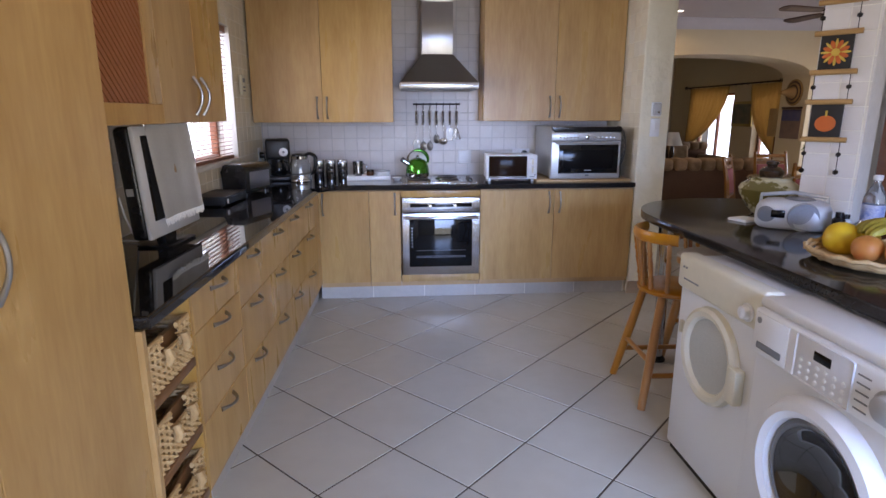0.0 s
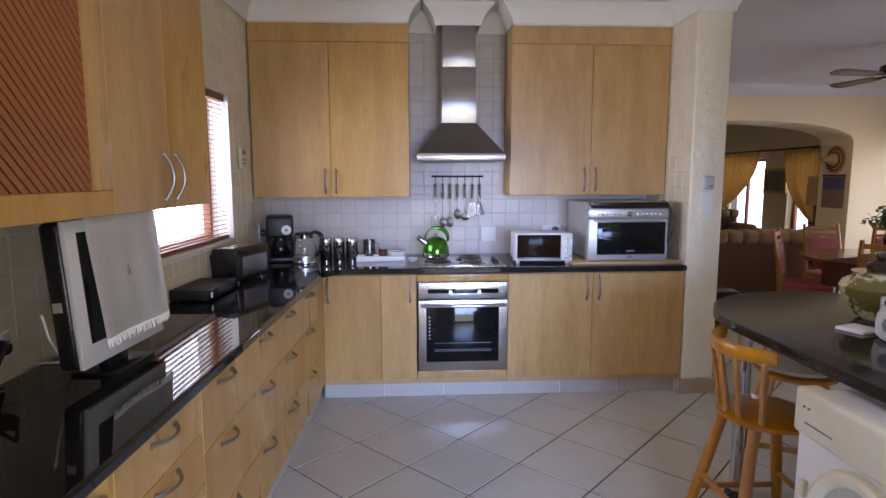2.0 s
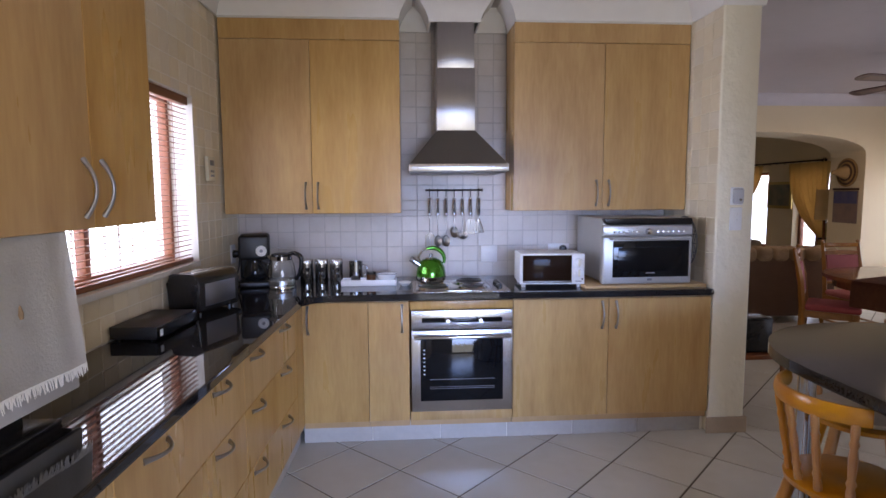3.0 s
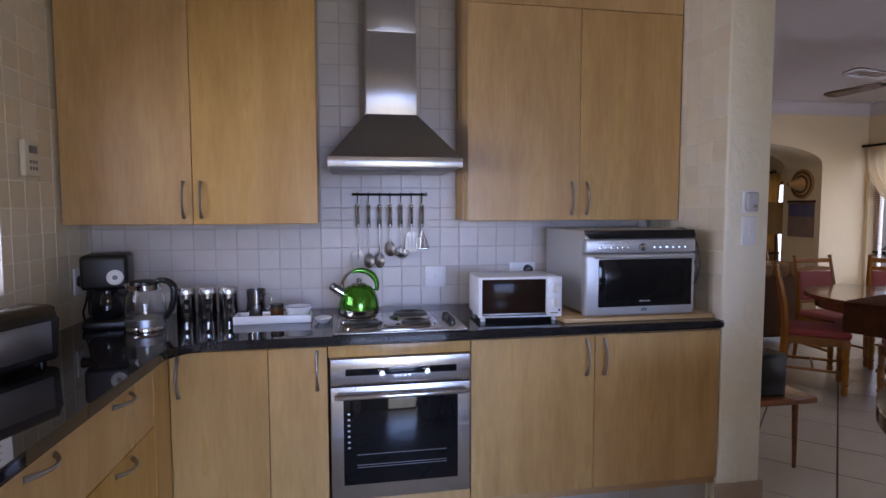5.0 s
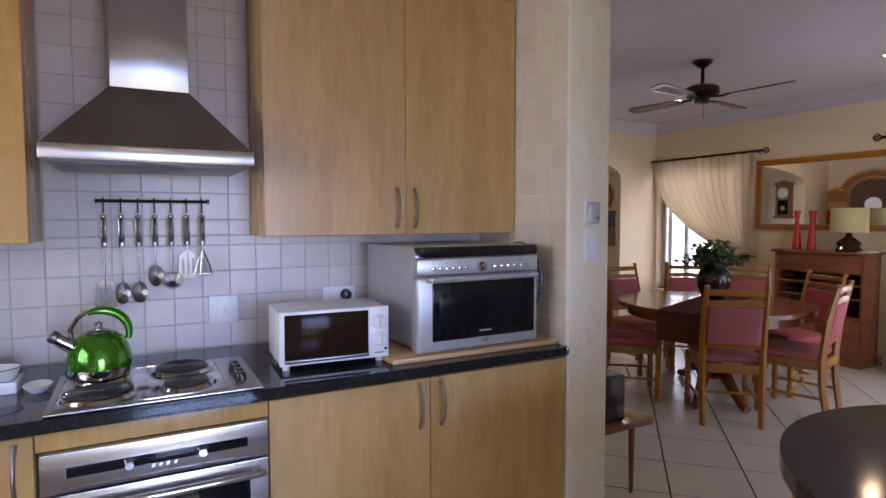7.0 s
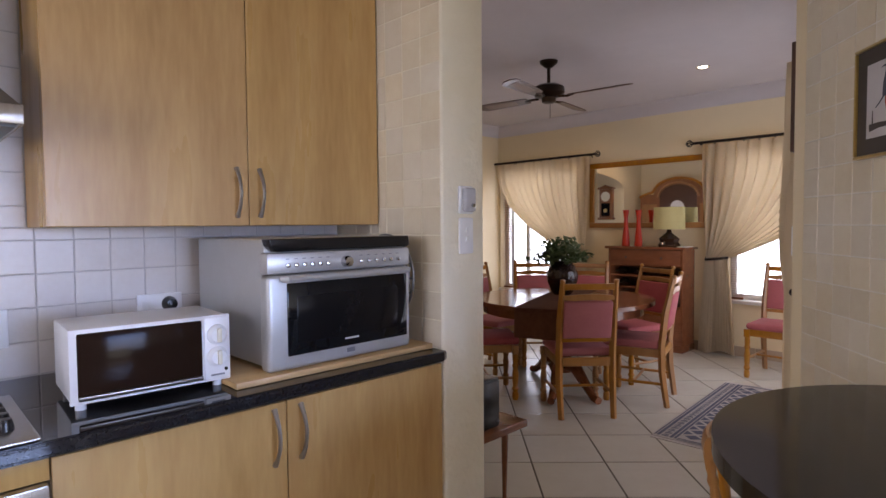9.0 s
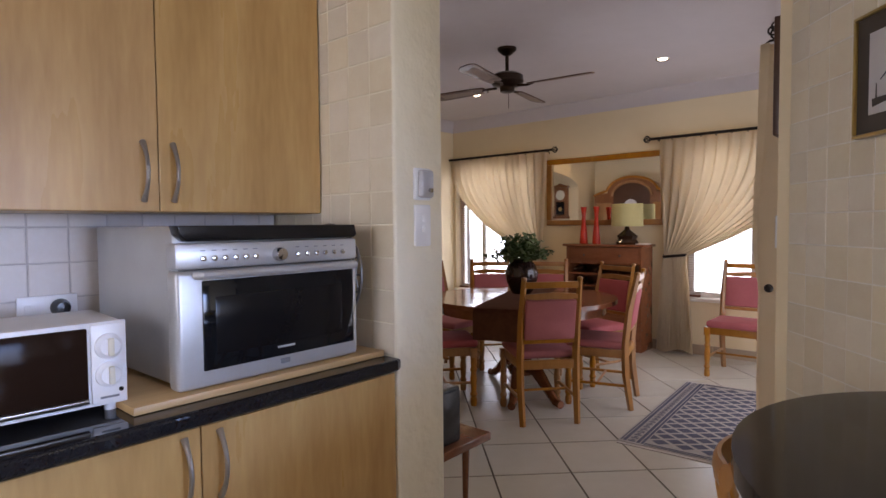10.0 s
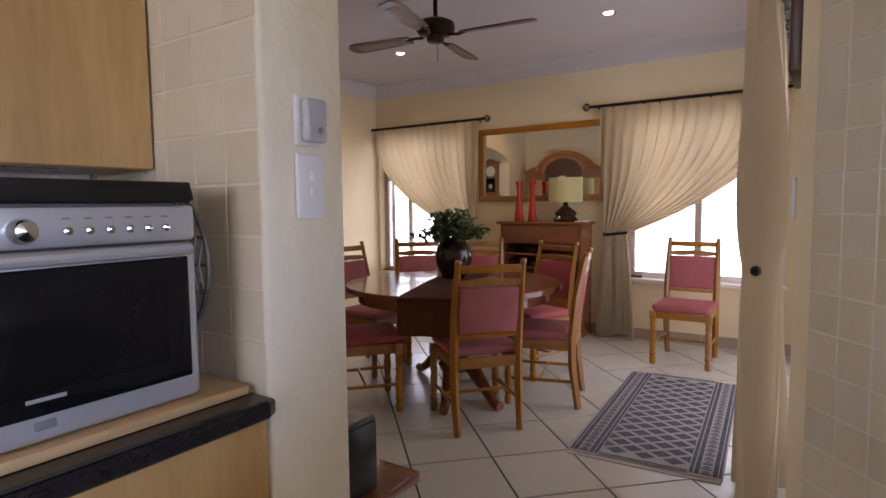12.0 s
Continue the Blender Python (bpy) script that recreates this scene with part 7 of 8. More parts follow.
# ceiling fan
fan = thing("ceiling_fan", "four-blade dark bronze ceiling fan with cane inset blades", "ceiling fan", pose(3.98, 5.48, 0))
M_BRONZE = mat("dark_bronze", (0.055, 0.038, 0.028), 0.28, 0.9, var=0.4, size=12)
part("canopy", lathe(B(), [(0.075, CEIL - 0.001), (0.072, CEIL - 0.02), (0.03, CEIL - 0.055), (0.018, CEIL - 0.06), (0.0, CEIL - 0.06)], 28, cap=False), M_BRONZE, fan)
part("rod", cyl(B(), (0, 0, 2.47), (0, 0, CEIL - 0.055), 0.014, n=12), M_BRONZE, fan)
part("motor", lathe(B(), [(0.0, 2.49), (0.09, 2.485), (0.125, 2.465), (0.13, 2.42), (0.11, 2.395), (0.06, 2.38), (0.055, 2.345), (0.03, 2.335), (0.0, 2.335)], 32, cap=False), M_BRONZE, fan)
part("pull_chain", cyl(B(), (0.02, 0, 2.22), (0.02, 0, 2.34), 0.002, n=5), M_BRONZE, fan)
M_CANE = mat("pale_cane", (0.26, 0.19, 0.145), 0.6, var=0.5, size=60)
for k in range(4):
    a = radians(-84 + 94 * (k % 2) + 180 * (k // 2))
    bl = B()
    R = Matrix.Rotation(a, 4, "Z") @ pose(0, 0, 2.385, 11)
    part("blade_arm", tube(B(), [R @ Vector((0.09, 0, 0.0)), R @ Vector((0.16, 0.02, -0.008)), R @ Vector((0.22, 0, 0.0))], 0.010, 8), M_BRONZE, fan)
    out = [(0.19, -0.045), (0.30, -0.055), (0.62, -0.068), (0.66, -0.06), (0.69, -0.03), (0.69, 0.03), (0.66, 0.06), (0.62, 0.068), (0.30, 0.055), (0.19, 0.045)]
    bld = part("blade", prism(B(), out, -0.004, 0.004, R), M_DARKWOOD, fan)
    part("cane_inset", prism(B(), [(0.30, -0.03), (0.61, -0.038), (0.61, 0.038), (0.30, 0.03)], -0.0055, 0.0055, R), M_CANE, bld)

# recessed ceiling lamps
for x, y in ((5.10, 4.69), (5.09, 6.64), (3.27, 7.33)):
    downlight(x, y, 17)

# low table with a black speaker beside the pillar
lt2 = thing("side_table", "low wooden side table with splayed legs", "table", pose(1.76, 4.31, 0))
part("top", box(B(), 0.0, 0.405, 0.0, 0.75, 0.415, 0.45, 0.006), M_MAHOG, lt2)
for x, y, fx in ((0.37, 0.06, 0.425), (0.37, 0.69, 0.425), (0.04, 0.06, 0.02), (0.04, 0.69, 0.02)):
    part("leg", tube(B(), [(x, y + (0.05 if y < 0.3 else -0.02), 0.416), (fx, y + 0.10 if y < 0.3 else y + 0.03, 0.0)], [0.018, 0.010], 10), M_MAHOG, lt2)
bxx = thing("loudspeaker", "small black box loudspeaker on the side table", "speaker", pose(1.87, 4.40, 0.45))
part("cabinet", box(B(), -0.10, 0.135, -0.055, 0.09, 0, 0.225, 0.010, 3), M_BLACK, bxx)
part("grille", box(B(), -0.09, 0.125, -0.062, -0.054, 0.012, 0.213, 0.006), M_BLACK, bxx)

# skirting tiles in the dining room
sk = thing("baseboard_end", "brown tile skirting along the end wall", "skirting", pose(0, 0, 0), kind="structure")
yy = 3.38
while yy < 7.85:
    part("tile", box(B(), 6.186, 6.199, yy, min(yy + 0.396, 7.89), 0, 0.10, 0.002, 1), M_SKIRT, sk)
    yy += 0.40
sk2 = thing("baseboard_pillar", "beige tile skirting round the pillar foot", "skirting", pose(0, 0, 0), kind="structure")
part("tile", box(B(), 1.502, 1.757, 4.186, 4.199, 0, 0.10, 0.002, 1), M_SKIRT, sk2)
part("tile", box(B(), 1.744, 1.757, 4.2, 4.99, 0, 0.10, 0.002, 1), M_SKIRT, sk2)

# ---- lounge, seen through the arch ----
M_SOFA = mat("beige_patterned_velour", (0.36, 0.25, 0.14), 0.9, var=1.0, var2=(0.22, 0.14, 0.075), size=10, bump=0.3, bsize=120)
M_SOFAB = mat("brown_sofa_back", (0.13, 0.07, 0.04), 0.85, var=0.6, size=8, bump=0.2, bsize=120)
def sofa(m, w, label):
    t = thing("sofa", label, "sofa", m, "lounge sofas")
    part("back", box(B(), -w / 2, w / 2, 0, 0.16, 0.08, 0.74, 0.03, 3), M_SOFAB, t, "plain brown back")
    n = max(3, int(w / 0.17))
    for i in range(n):
        x0 = -w / 2 + w * i / n
        part("roll", box(B(), x0 + 0.003, x0 + w / n - 0.003, -0.035, 0.24, 0.70, 0.86, 0.055, 4), M_SOFA, t)
    part("seat", box(B(), -w / 2 + 0.18, w / 2 - 0.18, 0.20, 0.85, 0.12, 0.45, 0.05, 3), M_SOFA, t)
    for sx in (-1, 1):
        part("arm", box(B(), sx * w / 2 - (0.2 if sx > 0 else 0), sx * w / 2 + (0.2 if sx < 0 else 0), 0.12, 0.85, 0.08, 0.62, 0.07, 4), M_SOFA, t)
    for sx in (-1, 1):
        for y in (0.06, 0.78):
            part("foot", cyl(B(), (sx * (w / 2 - 0.1), y, 0), (sx * (w / 2 - 0.1), y, 0.09), 0.025, n=10), M_DARKWOOD, t)
    return t
sofa(pose(3.75, 6.95, 0), 1.5, "brown-backed sofa with beige tufted top, facing the lounge")
sofa(pose(5.15, 11.4, 0, 0, 0, 180), 1.7, "plump beige patterned sofa in the lounge")
for x, a in ((4.85, 12), (5.3, -8)):
    cu = solid("cushion", box(B(), -0.2, 0.2, -0.07, 0.07, 0, 0.36, 0.065, 4), M_SOFA, "plump beige patterned scatter cushion", "cushion", pose(x, 11.03, 0.46, -15, 0, a), "", "cushions")
curtain_rod(pose(6.12, 12.5, 1.955, 0, 0, -90), 3.1, "dark wooden curtain rod in the lounge", (True, True), 16)
tied_curtain(pose(6.11, 12.35, 0, 0, 0, -90), 1.5, 1.93, 0.75, 0.05, 0.10, 0.16, 0.28, M_CURTAIN2, "gold curtain tied back in the lounge", 10, 21)
tied_curtain(pose(6.11, 10.15, 0, 0, 0, -90), 0.95, 1.93, 0.75, 0.05, 0.90, 0.14, 0.24, M_CURTAIN2, "gold curtain tied back in the lounge", 9, 22)
lp = thing("framed_picture", "small landscape picture in a gilt frame", "picture", pose(6.197, 10.45, 1.41, 0, 0, -90))
part("frame", box(B(), -0.32, 0.32, -0.03, 0, -0.23, 0.23, 0.008), M_GILT, lp)
part("print", box(B(), -0.27, 0.27, -0.033, -0.029, -0.18, 0.18), mat("landscape_print", (0.28, 0.25, 0.16), 0.6, var=1.0, var2=(0.10, 0.12, 0.10), size=6), lp)
# straw hat on the jamb
M_STRAW = mat("straw", (0.42, 0.25, 0.09), 0.7, var=0.7, size=20, bump=0.3)
ht = thing("straw_hat", "woven straw hat with dark rings hung on the wall", "hat", pose(5.553, 8.19, 1.72, 0, -90, 0))
for k, (r0, r1) in enumerate(((0.19, 0.165), (0.165, 0.14), (0.14, 0.115), (0.115, 0.09))):
    part("brim_ring", lathe(B(), [(r0, 0.004 + 0.006 * k), (r1, 0.012 + 0.006 * k), (r1, 0.006 + 0.006 * k), (r0, 0.0 + 0.006 * k)], 32, cap=False), M_DARKWOOD if k % 2 else M_STRAW, ht)
part("crown", lathe(B(), [(0.09, 0.02), (0.075, 0.07), (0.05, 0.13), (0.03, 0.17), (0.028, 0.20), (0.0, 0.21)], 28, cap=False), M_STRAW, ht)
bpn = thing("wall_calendar", "blue and tan picture calendar hanging from pegs", "calendar", pose(5.557, 8.19, 1.28, 0, 0, -90))
part("sheet", box(B(), -0.21, 0.21, -0.008, 0, -0.23, 0.20), mat("tan_sheet", (0.30, 0.20, 0.15), 0.8, var=0.7, var2=(0.16, 0.12, 0.12), size=8), bpn)
part("picture", box(B(), -0.20, 0.20, -0.0105, -0.0075, 0.03, 0.19), mat("blue_picture", (0.06, 0.07, 0.20), 0.7, var=0.8, var2=(0.16, 0.14, 0.20), size=9), bpn)
part("rail", box(B(), -0.22, 0.22, -0.02, 0.0, 0.205, 0.235, 0.004), M_DARKWOOD, bpn)
# lamps in the lounge
fl = thing("floor_lamp", "wooden floor lamp with a cream cone shade", "lamp", pose(5.90, 9.00, 0))
part("foot", lathe(B(), [(0.15, 0), (0.15, 0.02), (0.03, 0.04), (0.0, 0.04)], 24, cap=False), M_MAHOG, fl)
part("pole", lathe(B(), [(0.02, 0.03), (0.025, 0.4), (0.018, 0.8), (0.022, 1.2), (0.012, 1.35)], 12), M_MAHOG, fl)
part("shade", lathe(B(), [(0.125, 1.05), (0.12, 1.50), (0.117, 1.50), (0.122, 1.05)], 28, cap=False), mat("cream_shade", (0.62, 0.44, 0.22), 0.8, var=0.3, size=6), fl)
tl2 = thing("table_lamp", "small lamp with a white shade on a side table", "lamp", pose(4.45, 9.6, 0.60))
part("base", lathe(B(), [(0.07, 0), (0.07, 0.02), (0.03, 0.05), (0.05, 0.12), (0.02, 0.28), (0.0, 0.3)], 20, cap=False), M_BROWNG, tl2)
part("shade", lathe(B(), [(0.17, 0.28), (0.09, 0.50), (0.087, 0.50), (0.167, 0.28)], 24, cap=False), M_TOWEL, tl2)
st = thing("side_table", "small dark round side table in the lounge", "table", pose(4.45, 9.6, 0))
part("top", lathe(B(), [(0.0, 0.575), (0.24, 0.575), (0.25, 0.588), (0.24, 0.5995), (0.0, 0.5995)], 28, cap=False), M_DARKWOOD, st)
part("stem", lathe(B(), [(0.16, 0), (0.15, 0.02), (0.03, 0.06), (0.04, 0.3), (0.03, 0.575)], 16), M_DARKWOOD, st)

# things on the far wall that show in the mirror
M_DRESSER = mat("dark_oak", (0.26, 0.11, 0.04), 0.32, var=0.8, var2=(0.16, 0.06, 0.022), scale=(14, 14, 1.2), size=1.3, coat=0.25)
hu = thing("wooden_dresser", "tall wooden dresser with an arched glazed top", "dresser", pose(1.982, 7.05, 0, 0, 0, 90))
part("base", box(B(), -0.75, 0.75, -0.50, 0, 0, 0.86, 0.008), M_OAK, hu)
for sx in (-0.37, 0.37):
    part("door", box(B(), sx - 0.34, sx + 0.34, -0.515, -0.499, 0.08, 0.80, 0.006), M_OAK, hu)
def dresser_top():
    out = [(-0.70, 0.86), (0.70, 0.86), (0.70, 1.80), (0.62, 1.85), (0.52, 1.86)] + [(0.45 * math.cos(radians(a)), 1.86 + 0.26 * math.sin(radians(a))) for a in range(0, 181, 12)] + [(-0.52, 1.86), (-0.62, 1.85), (-0.70, 1.80)]
    bm = prism(B(), out, 0, 0.32, Matrix(((1, 0, 0, 0), (0, 0, -1, 0), (0, 1, 0, 0), (0, 0, 0, 1))))
    bmesh.ops.recalc_face_normals(bm, faces=bm.faces)
    return bm
part("upper_case", dresser_top(), M_DRESSER, hu)
def arch_panel(w, z0, z1, rise, d0, d1):
    """An upright panel with a round top, between the depths d0 and d1."""
    out = [(-w, z0), (w, z0)] + [(w * math.cos(radians(a)), z1 + rise * math.sin(radians(a))) for a in range(0, 181, 12)]
    bm = prism(B(), out, d0, d1, Matrix(((1, 0, 0, 0), (0, 0, -1, 0), (0, 1, 0, 0), (0, 0, 0, 1))))
    bmesh.ops.recalc_face_normals(bm, faces=bm.faces)
    return bm
# no hollow is cut: a dark panel on the case paints the recess's shade
part("glass_recess", arch_panel(0.33, 0.98, 1.80, 0.22, 0.318, 0.326), M_DARKWOOD, hu, "dark arched panel standing in for a shaded recess")
part("arch_moulding", tube(B(), [(0.36 * math.cos(radians(a)), -0.325, 1.80 + 0.25 * math.sin(radians(a))) for a in range(0, 181, 10)], 0.022, 8), M_OAK, hu)
part("cornice", tube(B(), [(0.72, -0.30, 1.82), (0.60, -0.31, 1.87), (0.47, -0.32, 1.90)] + [(0.46 * math.cos(radians(a)), -0.32, 1.87 + 0.265 * math.sin(radians(a))) for a in range(15, 166, 10)] + [(-0.47, -0.32, 1.90), (-0.60, -0.31, 1.87), (-0.72, -0.30, 1.82)], 0.024, 8), M_OAK, hu)
for px, pz in ((-0.17, 1.40), (0.17, 1.40), (0.0, 1.18)):
    part("plate", lathe(B(), [(0.0, 0.0), (0.06, 0.004), (0.09, 0.014), (0.09, 0.018), (0.0, 0.008)], 24, pose(px, -0.330, pz, 90), cap=False), M_ENAMEL, hu)
for pz in (1.29, 1.50):
    part("shelf_edge", box(B(), -0.325, 0.325, -0.345, -0.327, pz, pz + 0.018, 0.003), M_OAK, hu)
part("side_door", box(B(), 0.38, 0.66, -0.335, -0.319, 0.98, 1.68, 0.006), M_OAK, hu)
part("side_door", box(B(), -0.66, -0.38, -0.335, -0.319, 0.98, 1.68, 0.006), M_OAK, hu)
part("plate", lathe(B(), [(0.0, 0.0), (0.08, 0.004), (0.12, 0.018), (0.12, 0.022), (0.0, 0.008)], 28, pose(0, -0.330, 1.62, 90), cap=False), M_ENAMEL, hu)

# pendulum clock on the side of the arch, facing the mirror
wc = thing("wall_clock", "brown wooden pendulum wall clock with a pale dial", "clock", pose(2.644, 8.22, 1.41, 0, 0, 90) @ Matrix.Diagonal((0.86, 0.86, 0.86, 1)))
part("case", box(B(), -0.15, 0.15, -0.10, 0, 0.05, 0.66, 0.008), M_DRESSER, wc)
part("base_moulding", box(B(), -0.18, 0.18, -0.13, 0, 0.0, 0.05, 0.012), M_DRESSER, wc)
part("crown", prism(B(), [(-0.19, 0.66), (0.19, 0.66), (0.17, 0.70), (0.09, 0.715), (0.0, 0.755), (-0.09, 0.715), (-0.17, 0.70)], -0.12, 0.0, Matrix(((1, 0, 0, 0), (0, 0, 1, 0), (0, 1, 0, 0), (0, 0, 0, 1)))), M_DRESSER, wc)
part("dial", lathe(B(), [(0.105, 0.0), (0.105, 0.006), (0.0, 0.007)], 28, pose(0, -0.10, 0.50, 90), cap=False), M_CREAM, wc, "round cream dial")
part("pendulum_glass", box(B(), -0.10, 0.10, -0.104, -0.0995, 0.08, 0.36, 0.002), M_BGLASS, wc)
part("pendulum_bob", lathe(B(), [(0.045, 0.0), (0.04, 0.006), (0.0, 0.008)], 20, pose(0, -0.104, 0.20, 90), cap=False), M_GILT, wc, "round gilt pendulum")

# ---- tiles, each one a piece ----


def tile_mesh(name, w, h, t, mt, bev=0.003):
    """A tile lying across x and up z, its face at y=-t, with soft edges."""
    bm = B()
    a, b = w / 2, h / 2
    back = [bm.verts.new(p) for p in ((-a, 0, -b), (a, 0, -b), (a, 0, b), (-a, 0, b))]
    mid = [bm.verts.new(p) for p in ((-a, -t + bev, -b), (a, -t + bev, -b), (a, -t + bev, b), (-a, -t + bev, b))]
    top = [bm.verts.new(p) for p in ((-a + bev, -t, -b + bev), (a - bev, -t, -b + bev), (a - bev, -t, b - bev), (-a + bev, -t, b - bev))]
    for lo, hi in ((back, mid), (mid, top)):
        for i in range(4):
            bm.faces.new((lo[i], lo[(i + 1) % 4], hi[(i + 1) % 4], hi[i]))
    bm.faces.new(top)
    return mesh_of(name, bm, mt, False)


P = 0.105
GAP = 0.0042
T_FULL = tile_mesh("tile", P - GAP, P - GAP, 0.0022, M_TILE, 0.0014)
T_WHITE = tile_mesh("tile", P - GAP, P - GAP, 0.0022, M_TILE_W, 0.0014)
T_BACK = tile_mesh("tile", P - GAP, P - GAP, 0.0022, M_TILE_B, 0.0014)
_cache = {}
trnd = random.Random(8)


def tiled(parent, m, u0, u1, z0, z1, skip=(), mt=None, full=None, ua=None, za=None):
    """Cover a patch u0..u1 by z0..z1 of a wall plane with tiles, cut at its edges and round the skipped boxes."""
    mt, full = mt or M_TILE, full or T_FULL
    ua, za = (u0 if ua is None else ua), (z0 if za is None else za)
    i0, i1 = int(math.floor((u0 - ua) / P)), int(math.ceil((u1 - ua) / P))
    j0, j1 = int(math.floor((z0 - za) / P)), int(math.ceil((z1 - za) / P))
    for i in range(i0, i1):
        for j in range(j0, j1):
            a0, a1 = max(ua + i * P, u0), min(ua + (i + 1) * P, u1)
            b0, b1 = max(za + j * P, z0), min(za + (j + 1) * P, z1)
            dead = False
            for s in skip:
                ox, oz = min(a1, s[1]) - max(a0, s[0]), min(b1, s[3]) - max(b0, s[2])
                if ox > 1e-4 and oz > 1e-4:
                    fx, fz = ox / (a1 - a0), oz / (b1 - b0)
                    if fx > 0.999 and fz > 0.999:
                        dead = True
                    elif fz > 0.999:
                        if s[0] <= a0:
                            a0 = s[1]
                        else:
                            a1 = s[0]
                    elif fx > 0.999:
                        if s[2] <= b0:
                            b0 = s[3]
                        else:
                            b1 = s[2]
                    else:
                        if fx < fz:
                            if s[0] <= a0:
                                a0 = s[1]
                            else:
                                a1 = s[0]
                        else:
                            if s[2] <= b0:
                                b0 = s[3]
                            else:
                                b1 = s[2]
            w, h = a1 - a0, b1 - b0
            if dead or w < 0.012 or h < 0.012:
                continue
            if abs(w - P) < 1e-4 and abs(h - P) < 1e-4:
                me = full
            else:
                k = (round(w, 3), round(h, 3), mt.name)
                if k not in _cache:
                    _cache[k] = tile_mesh("tile", w - GAP, h - GAP, 0.0022, mt, 0.0014)
                me = _cache[k]
            o = new("tile", me)
            o.parent = parent
            o.matrix_parent_inverse = parent.matrix_world.inverted()
            o.matrix_world = m @ pose((a0 + a1) / 2, 0.0, (b0 + b1) / 2, trnd.uniform(-0.5, 0.5), 0, trnd.uniform(-0.5, 0.5))


bpy.context.view_layer.update()
BW = pose(0, 4.868, 0)
tiled(wall_north, BW, -1.44, 1.507, 0.90, 1.36, mt=M_TILE_B, full=T_BACK, ua=-0.345, za=0.90)
tiled(wall_north, BW, -0.345, 0.372, 1.36, 2.56, mt=M_TILE_B, full=T_BACK, ua=-0.345, za=0.90)
WW = LM @ pose(-0.578, 0, 0, 0, 0, 90)
tiled(wall_west, WW, -1.20, 0.62, 0.90, 2.60, [(KW[0], KW[1], KW[2], KW[3])], ua=-0.10, za=0.90)
tiled(wall_west, WW, -2.83, -1.20, 0.90, 1.40, [(KW[0], KW[1], KW[2], KW[3])], ua=-0.10, za=0.90)
PW = pose(1.515, 0, 0, 0, 0, -90)
tiled(pillar, PW, -4.57, -4.205, 0.90, 2.60, ua=-4.205, za=0.90)
tiled(pillar, PW, -4.862, -4.57, 0.90, 1.36, ua=-4.205, za=0.90)
DW = DM @ pose(0, -0.008, 0, 0, 0, 180)
tiled(wall_slant, DW, -D_LEN, -0.01, 0.30, 2.56, ua=-D_LEN, za=0.925)
EWL = DM @ pose(0.008, 0, 0, 0, 0, -90)
tiled(wall_slant, EWL, 0.005, D_THICK, 0.925, 2.60, mt=M_TILE_W, full=T_WHITE, ua=0.005, za=0.925)


def clip(poly, a, b, c):
    """Keep the part of a convex outline where a*x + b*y <= c."""
    out = []
    for i, p in enumerate(poly):
        q = poly[(i + 1) % len(poly)]
        dp, dq = a * p[0] + b * p[1] - c, a * q[0] + b * q[1] - c
        if dp <= 0:
            out.append(p)
        if (dp < 0 < dq) or (dq < 0 < dp):
            s = dp / (dp - dq)
            out.append((p[0] + s * (q[0] - p[0]), p[1] + s * (q[1] - p[1])))
    return out


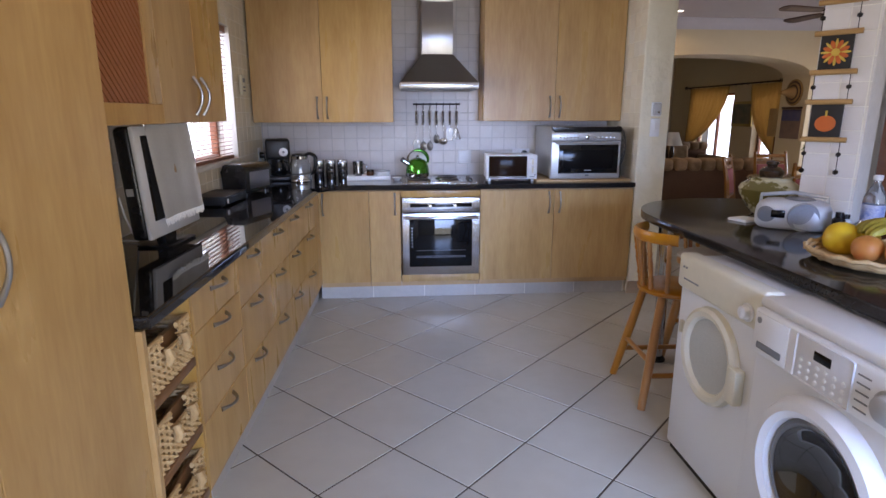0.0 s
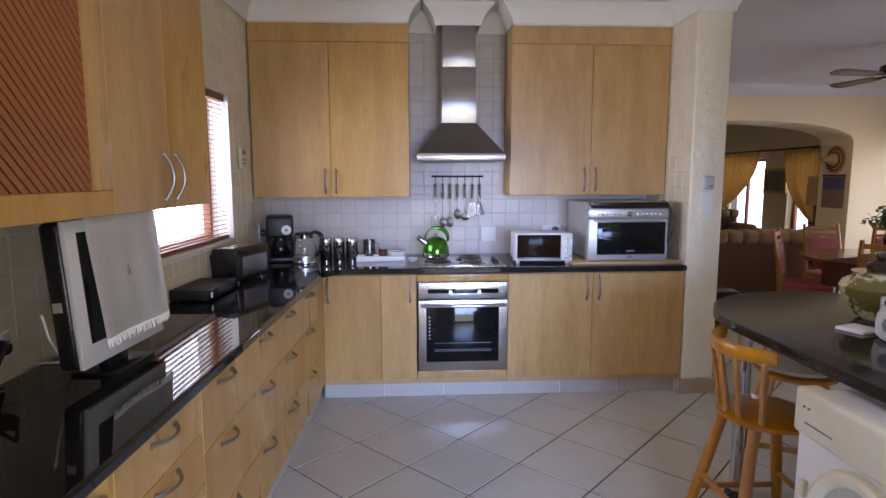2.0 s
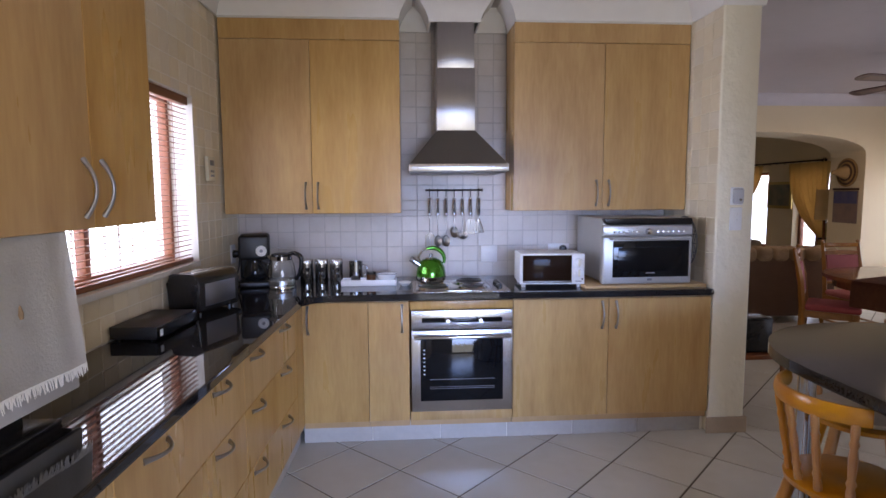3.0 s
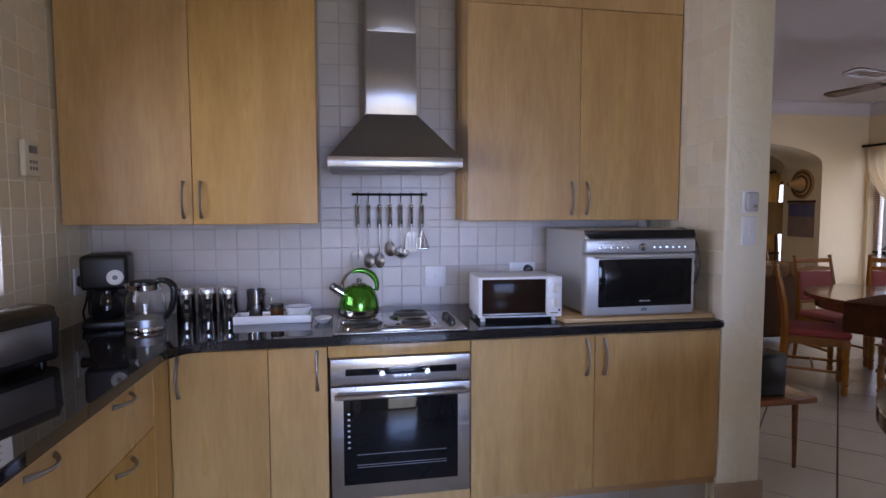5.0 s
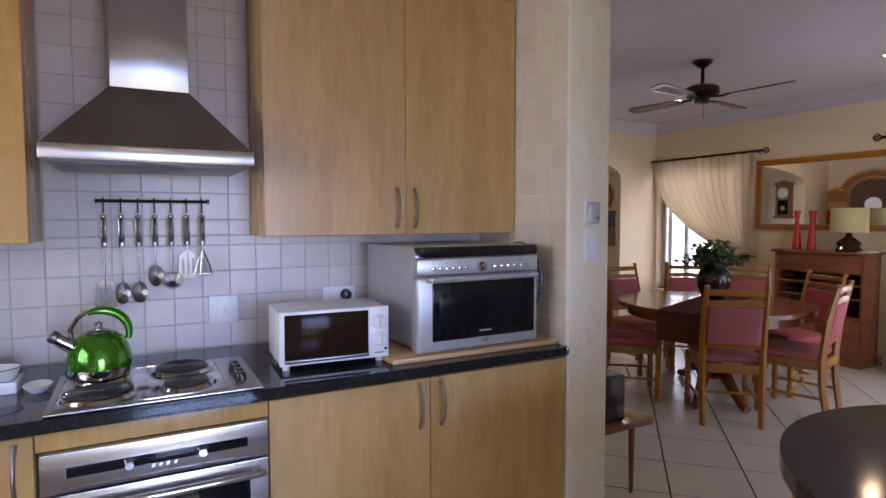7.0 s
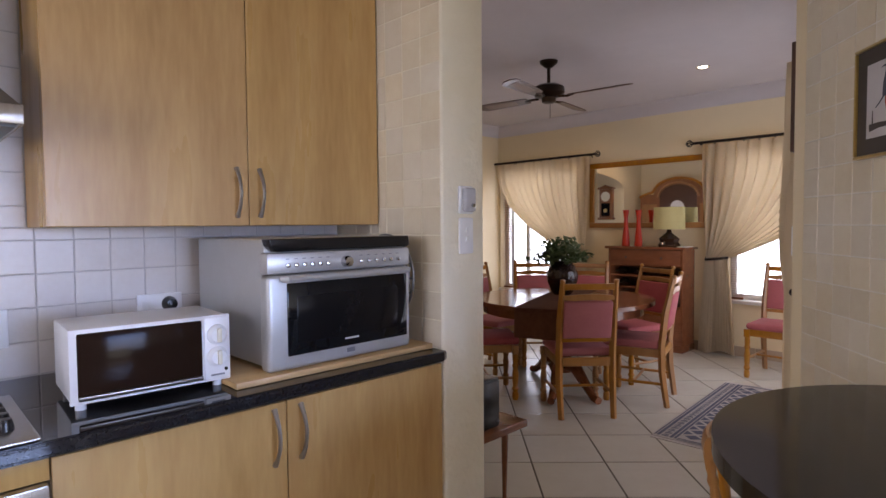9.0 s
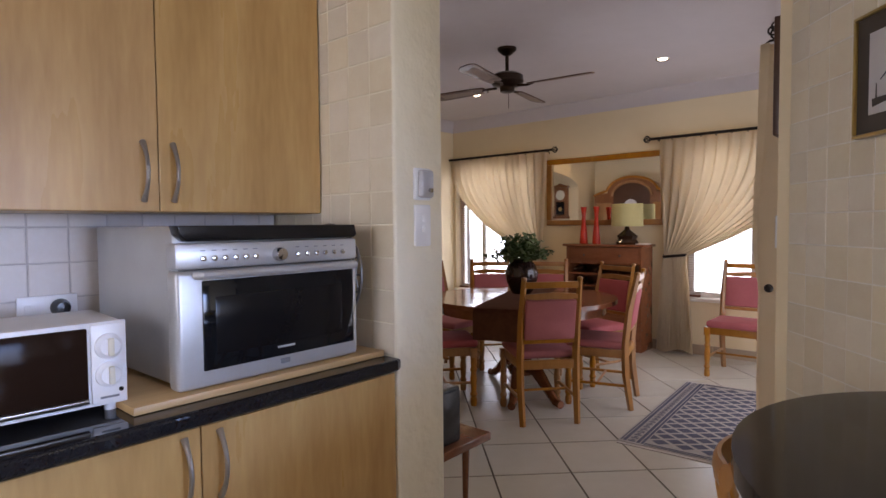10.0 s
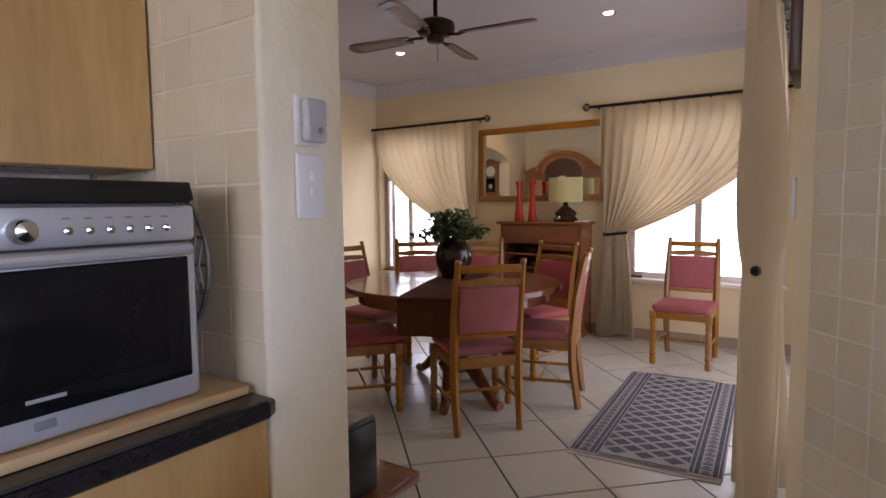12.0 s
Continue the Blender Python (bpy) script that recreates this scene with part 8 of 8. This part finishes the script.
def floor_tile_mesh(poly, t=0.004, bev=0.003):
    bm = B()
    cx, cy = sum(p[0] for p in poly) / len(poly), sum(p[1] for p in poly) / len(poly)
    def ring(k, z):
        out = []
        for x, y in poly:
            d = math.hypot(x - cx, y - cy)
            f = max(0.0, (d - k) / d)
            out.append(bm.verts.new((cx + (x - cx) * f, cy + (y - cy) * f, z)))
        return out
    lo, mid, hi = ring(0.0, -t), ring(0.0, -0.0006), ring(0.0008, 0.0)
    n = len(poly)
    for a, b in ((lo, mid), (mid, hi)):
        for i in range(n):
            bm.faces.new((a[i], a[(i + 1) % n], b[(i + 1) % n], b[i]))
    bm.faces.new(hi)
    return mesh_of("tile", bm, M_FLOOR, False)


def lay_floor(u0, v0, p, x0, x1, y0, y1, gap=0.0098):
    r2 = math.sqrt(0.5)
    h = (p - gap) / 2
    base = floor_tile_mesh([((a - b) * r2, (a + b) * r2) for a, b in ((-h, -h), (h, -h), (h, h), (-h, h))])
    for i in range(-40, 41):
        for j in range(-40, 41):
            u, v = u0 + (i + 0.5) * p, v0 + (j + 0.5) * p
            cx, cy = (u - v) * r2, (u + v) * r2
            d = p * r2
            if cx < x0 - d or cx > x1 + d or cy < y0 - d or cy > y1 + d:
                continue
            if x0 + d <= cx <= x1 - d and y0 + d <= cy <= y1 - d:
                me, at = base, (cx, cy)
            else:
                poly = [(cx + (a - b) * r2, cy + (a + b) * r2) for a, b in ((-h, -h), (h, -h), (h, h), (-h, h))]
                for a, b, c in ((1, 0, x1 - gap / 2), (-1, 0, -x0 - gap / 2), (0, 1, y1 - gap / 2), (0, -1, -y0 - gap / 2)):
                    poly = clip(poly, a, b, c)
                if len(poly) < 3:
                    continue
                area = 0.5 * abs(sum(poly[k][0] * poly[(k + 1) % len(poly)][1] - poly[(k + 1) % len(poly)][0] * poly[k][1] for k in range(len(poly))))
                if area < 0.0012:
                    continue
                mx, my = sum(q[0] for q in poly) / len(poly), sum(q[1] for q in poly) / len(poly)
                me, at = floor_tile_mesh([(q[0] - mx, q[1] - my) for q in poly]), (mx, my)
            o = new("tile", me)
            o.parent = floor
            o.matrix_basis = pose(at[0], at[1], trnd.uniform(-0.0006, 0.0003))


lay_floor(1.655, 1.765, 0.411, -1.5, 1.75, 0.2, 5.0)
lay_floor(5.16, 0.585, 0.417, 1.75, 6.2, 3.36, 7.9)
lay_floor(1.655, 1.765, 0.411, -1.5, 1.97, -2.5, 0.2)
lay_floor(5.16, 0.585, 0.55, 1.4, 6.2, 7.9, 13.3)
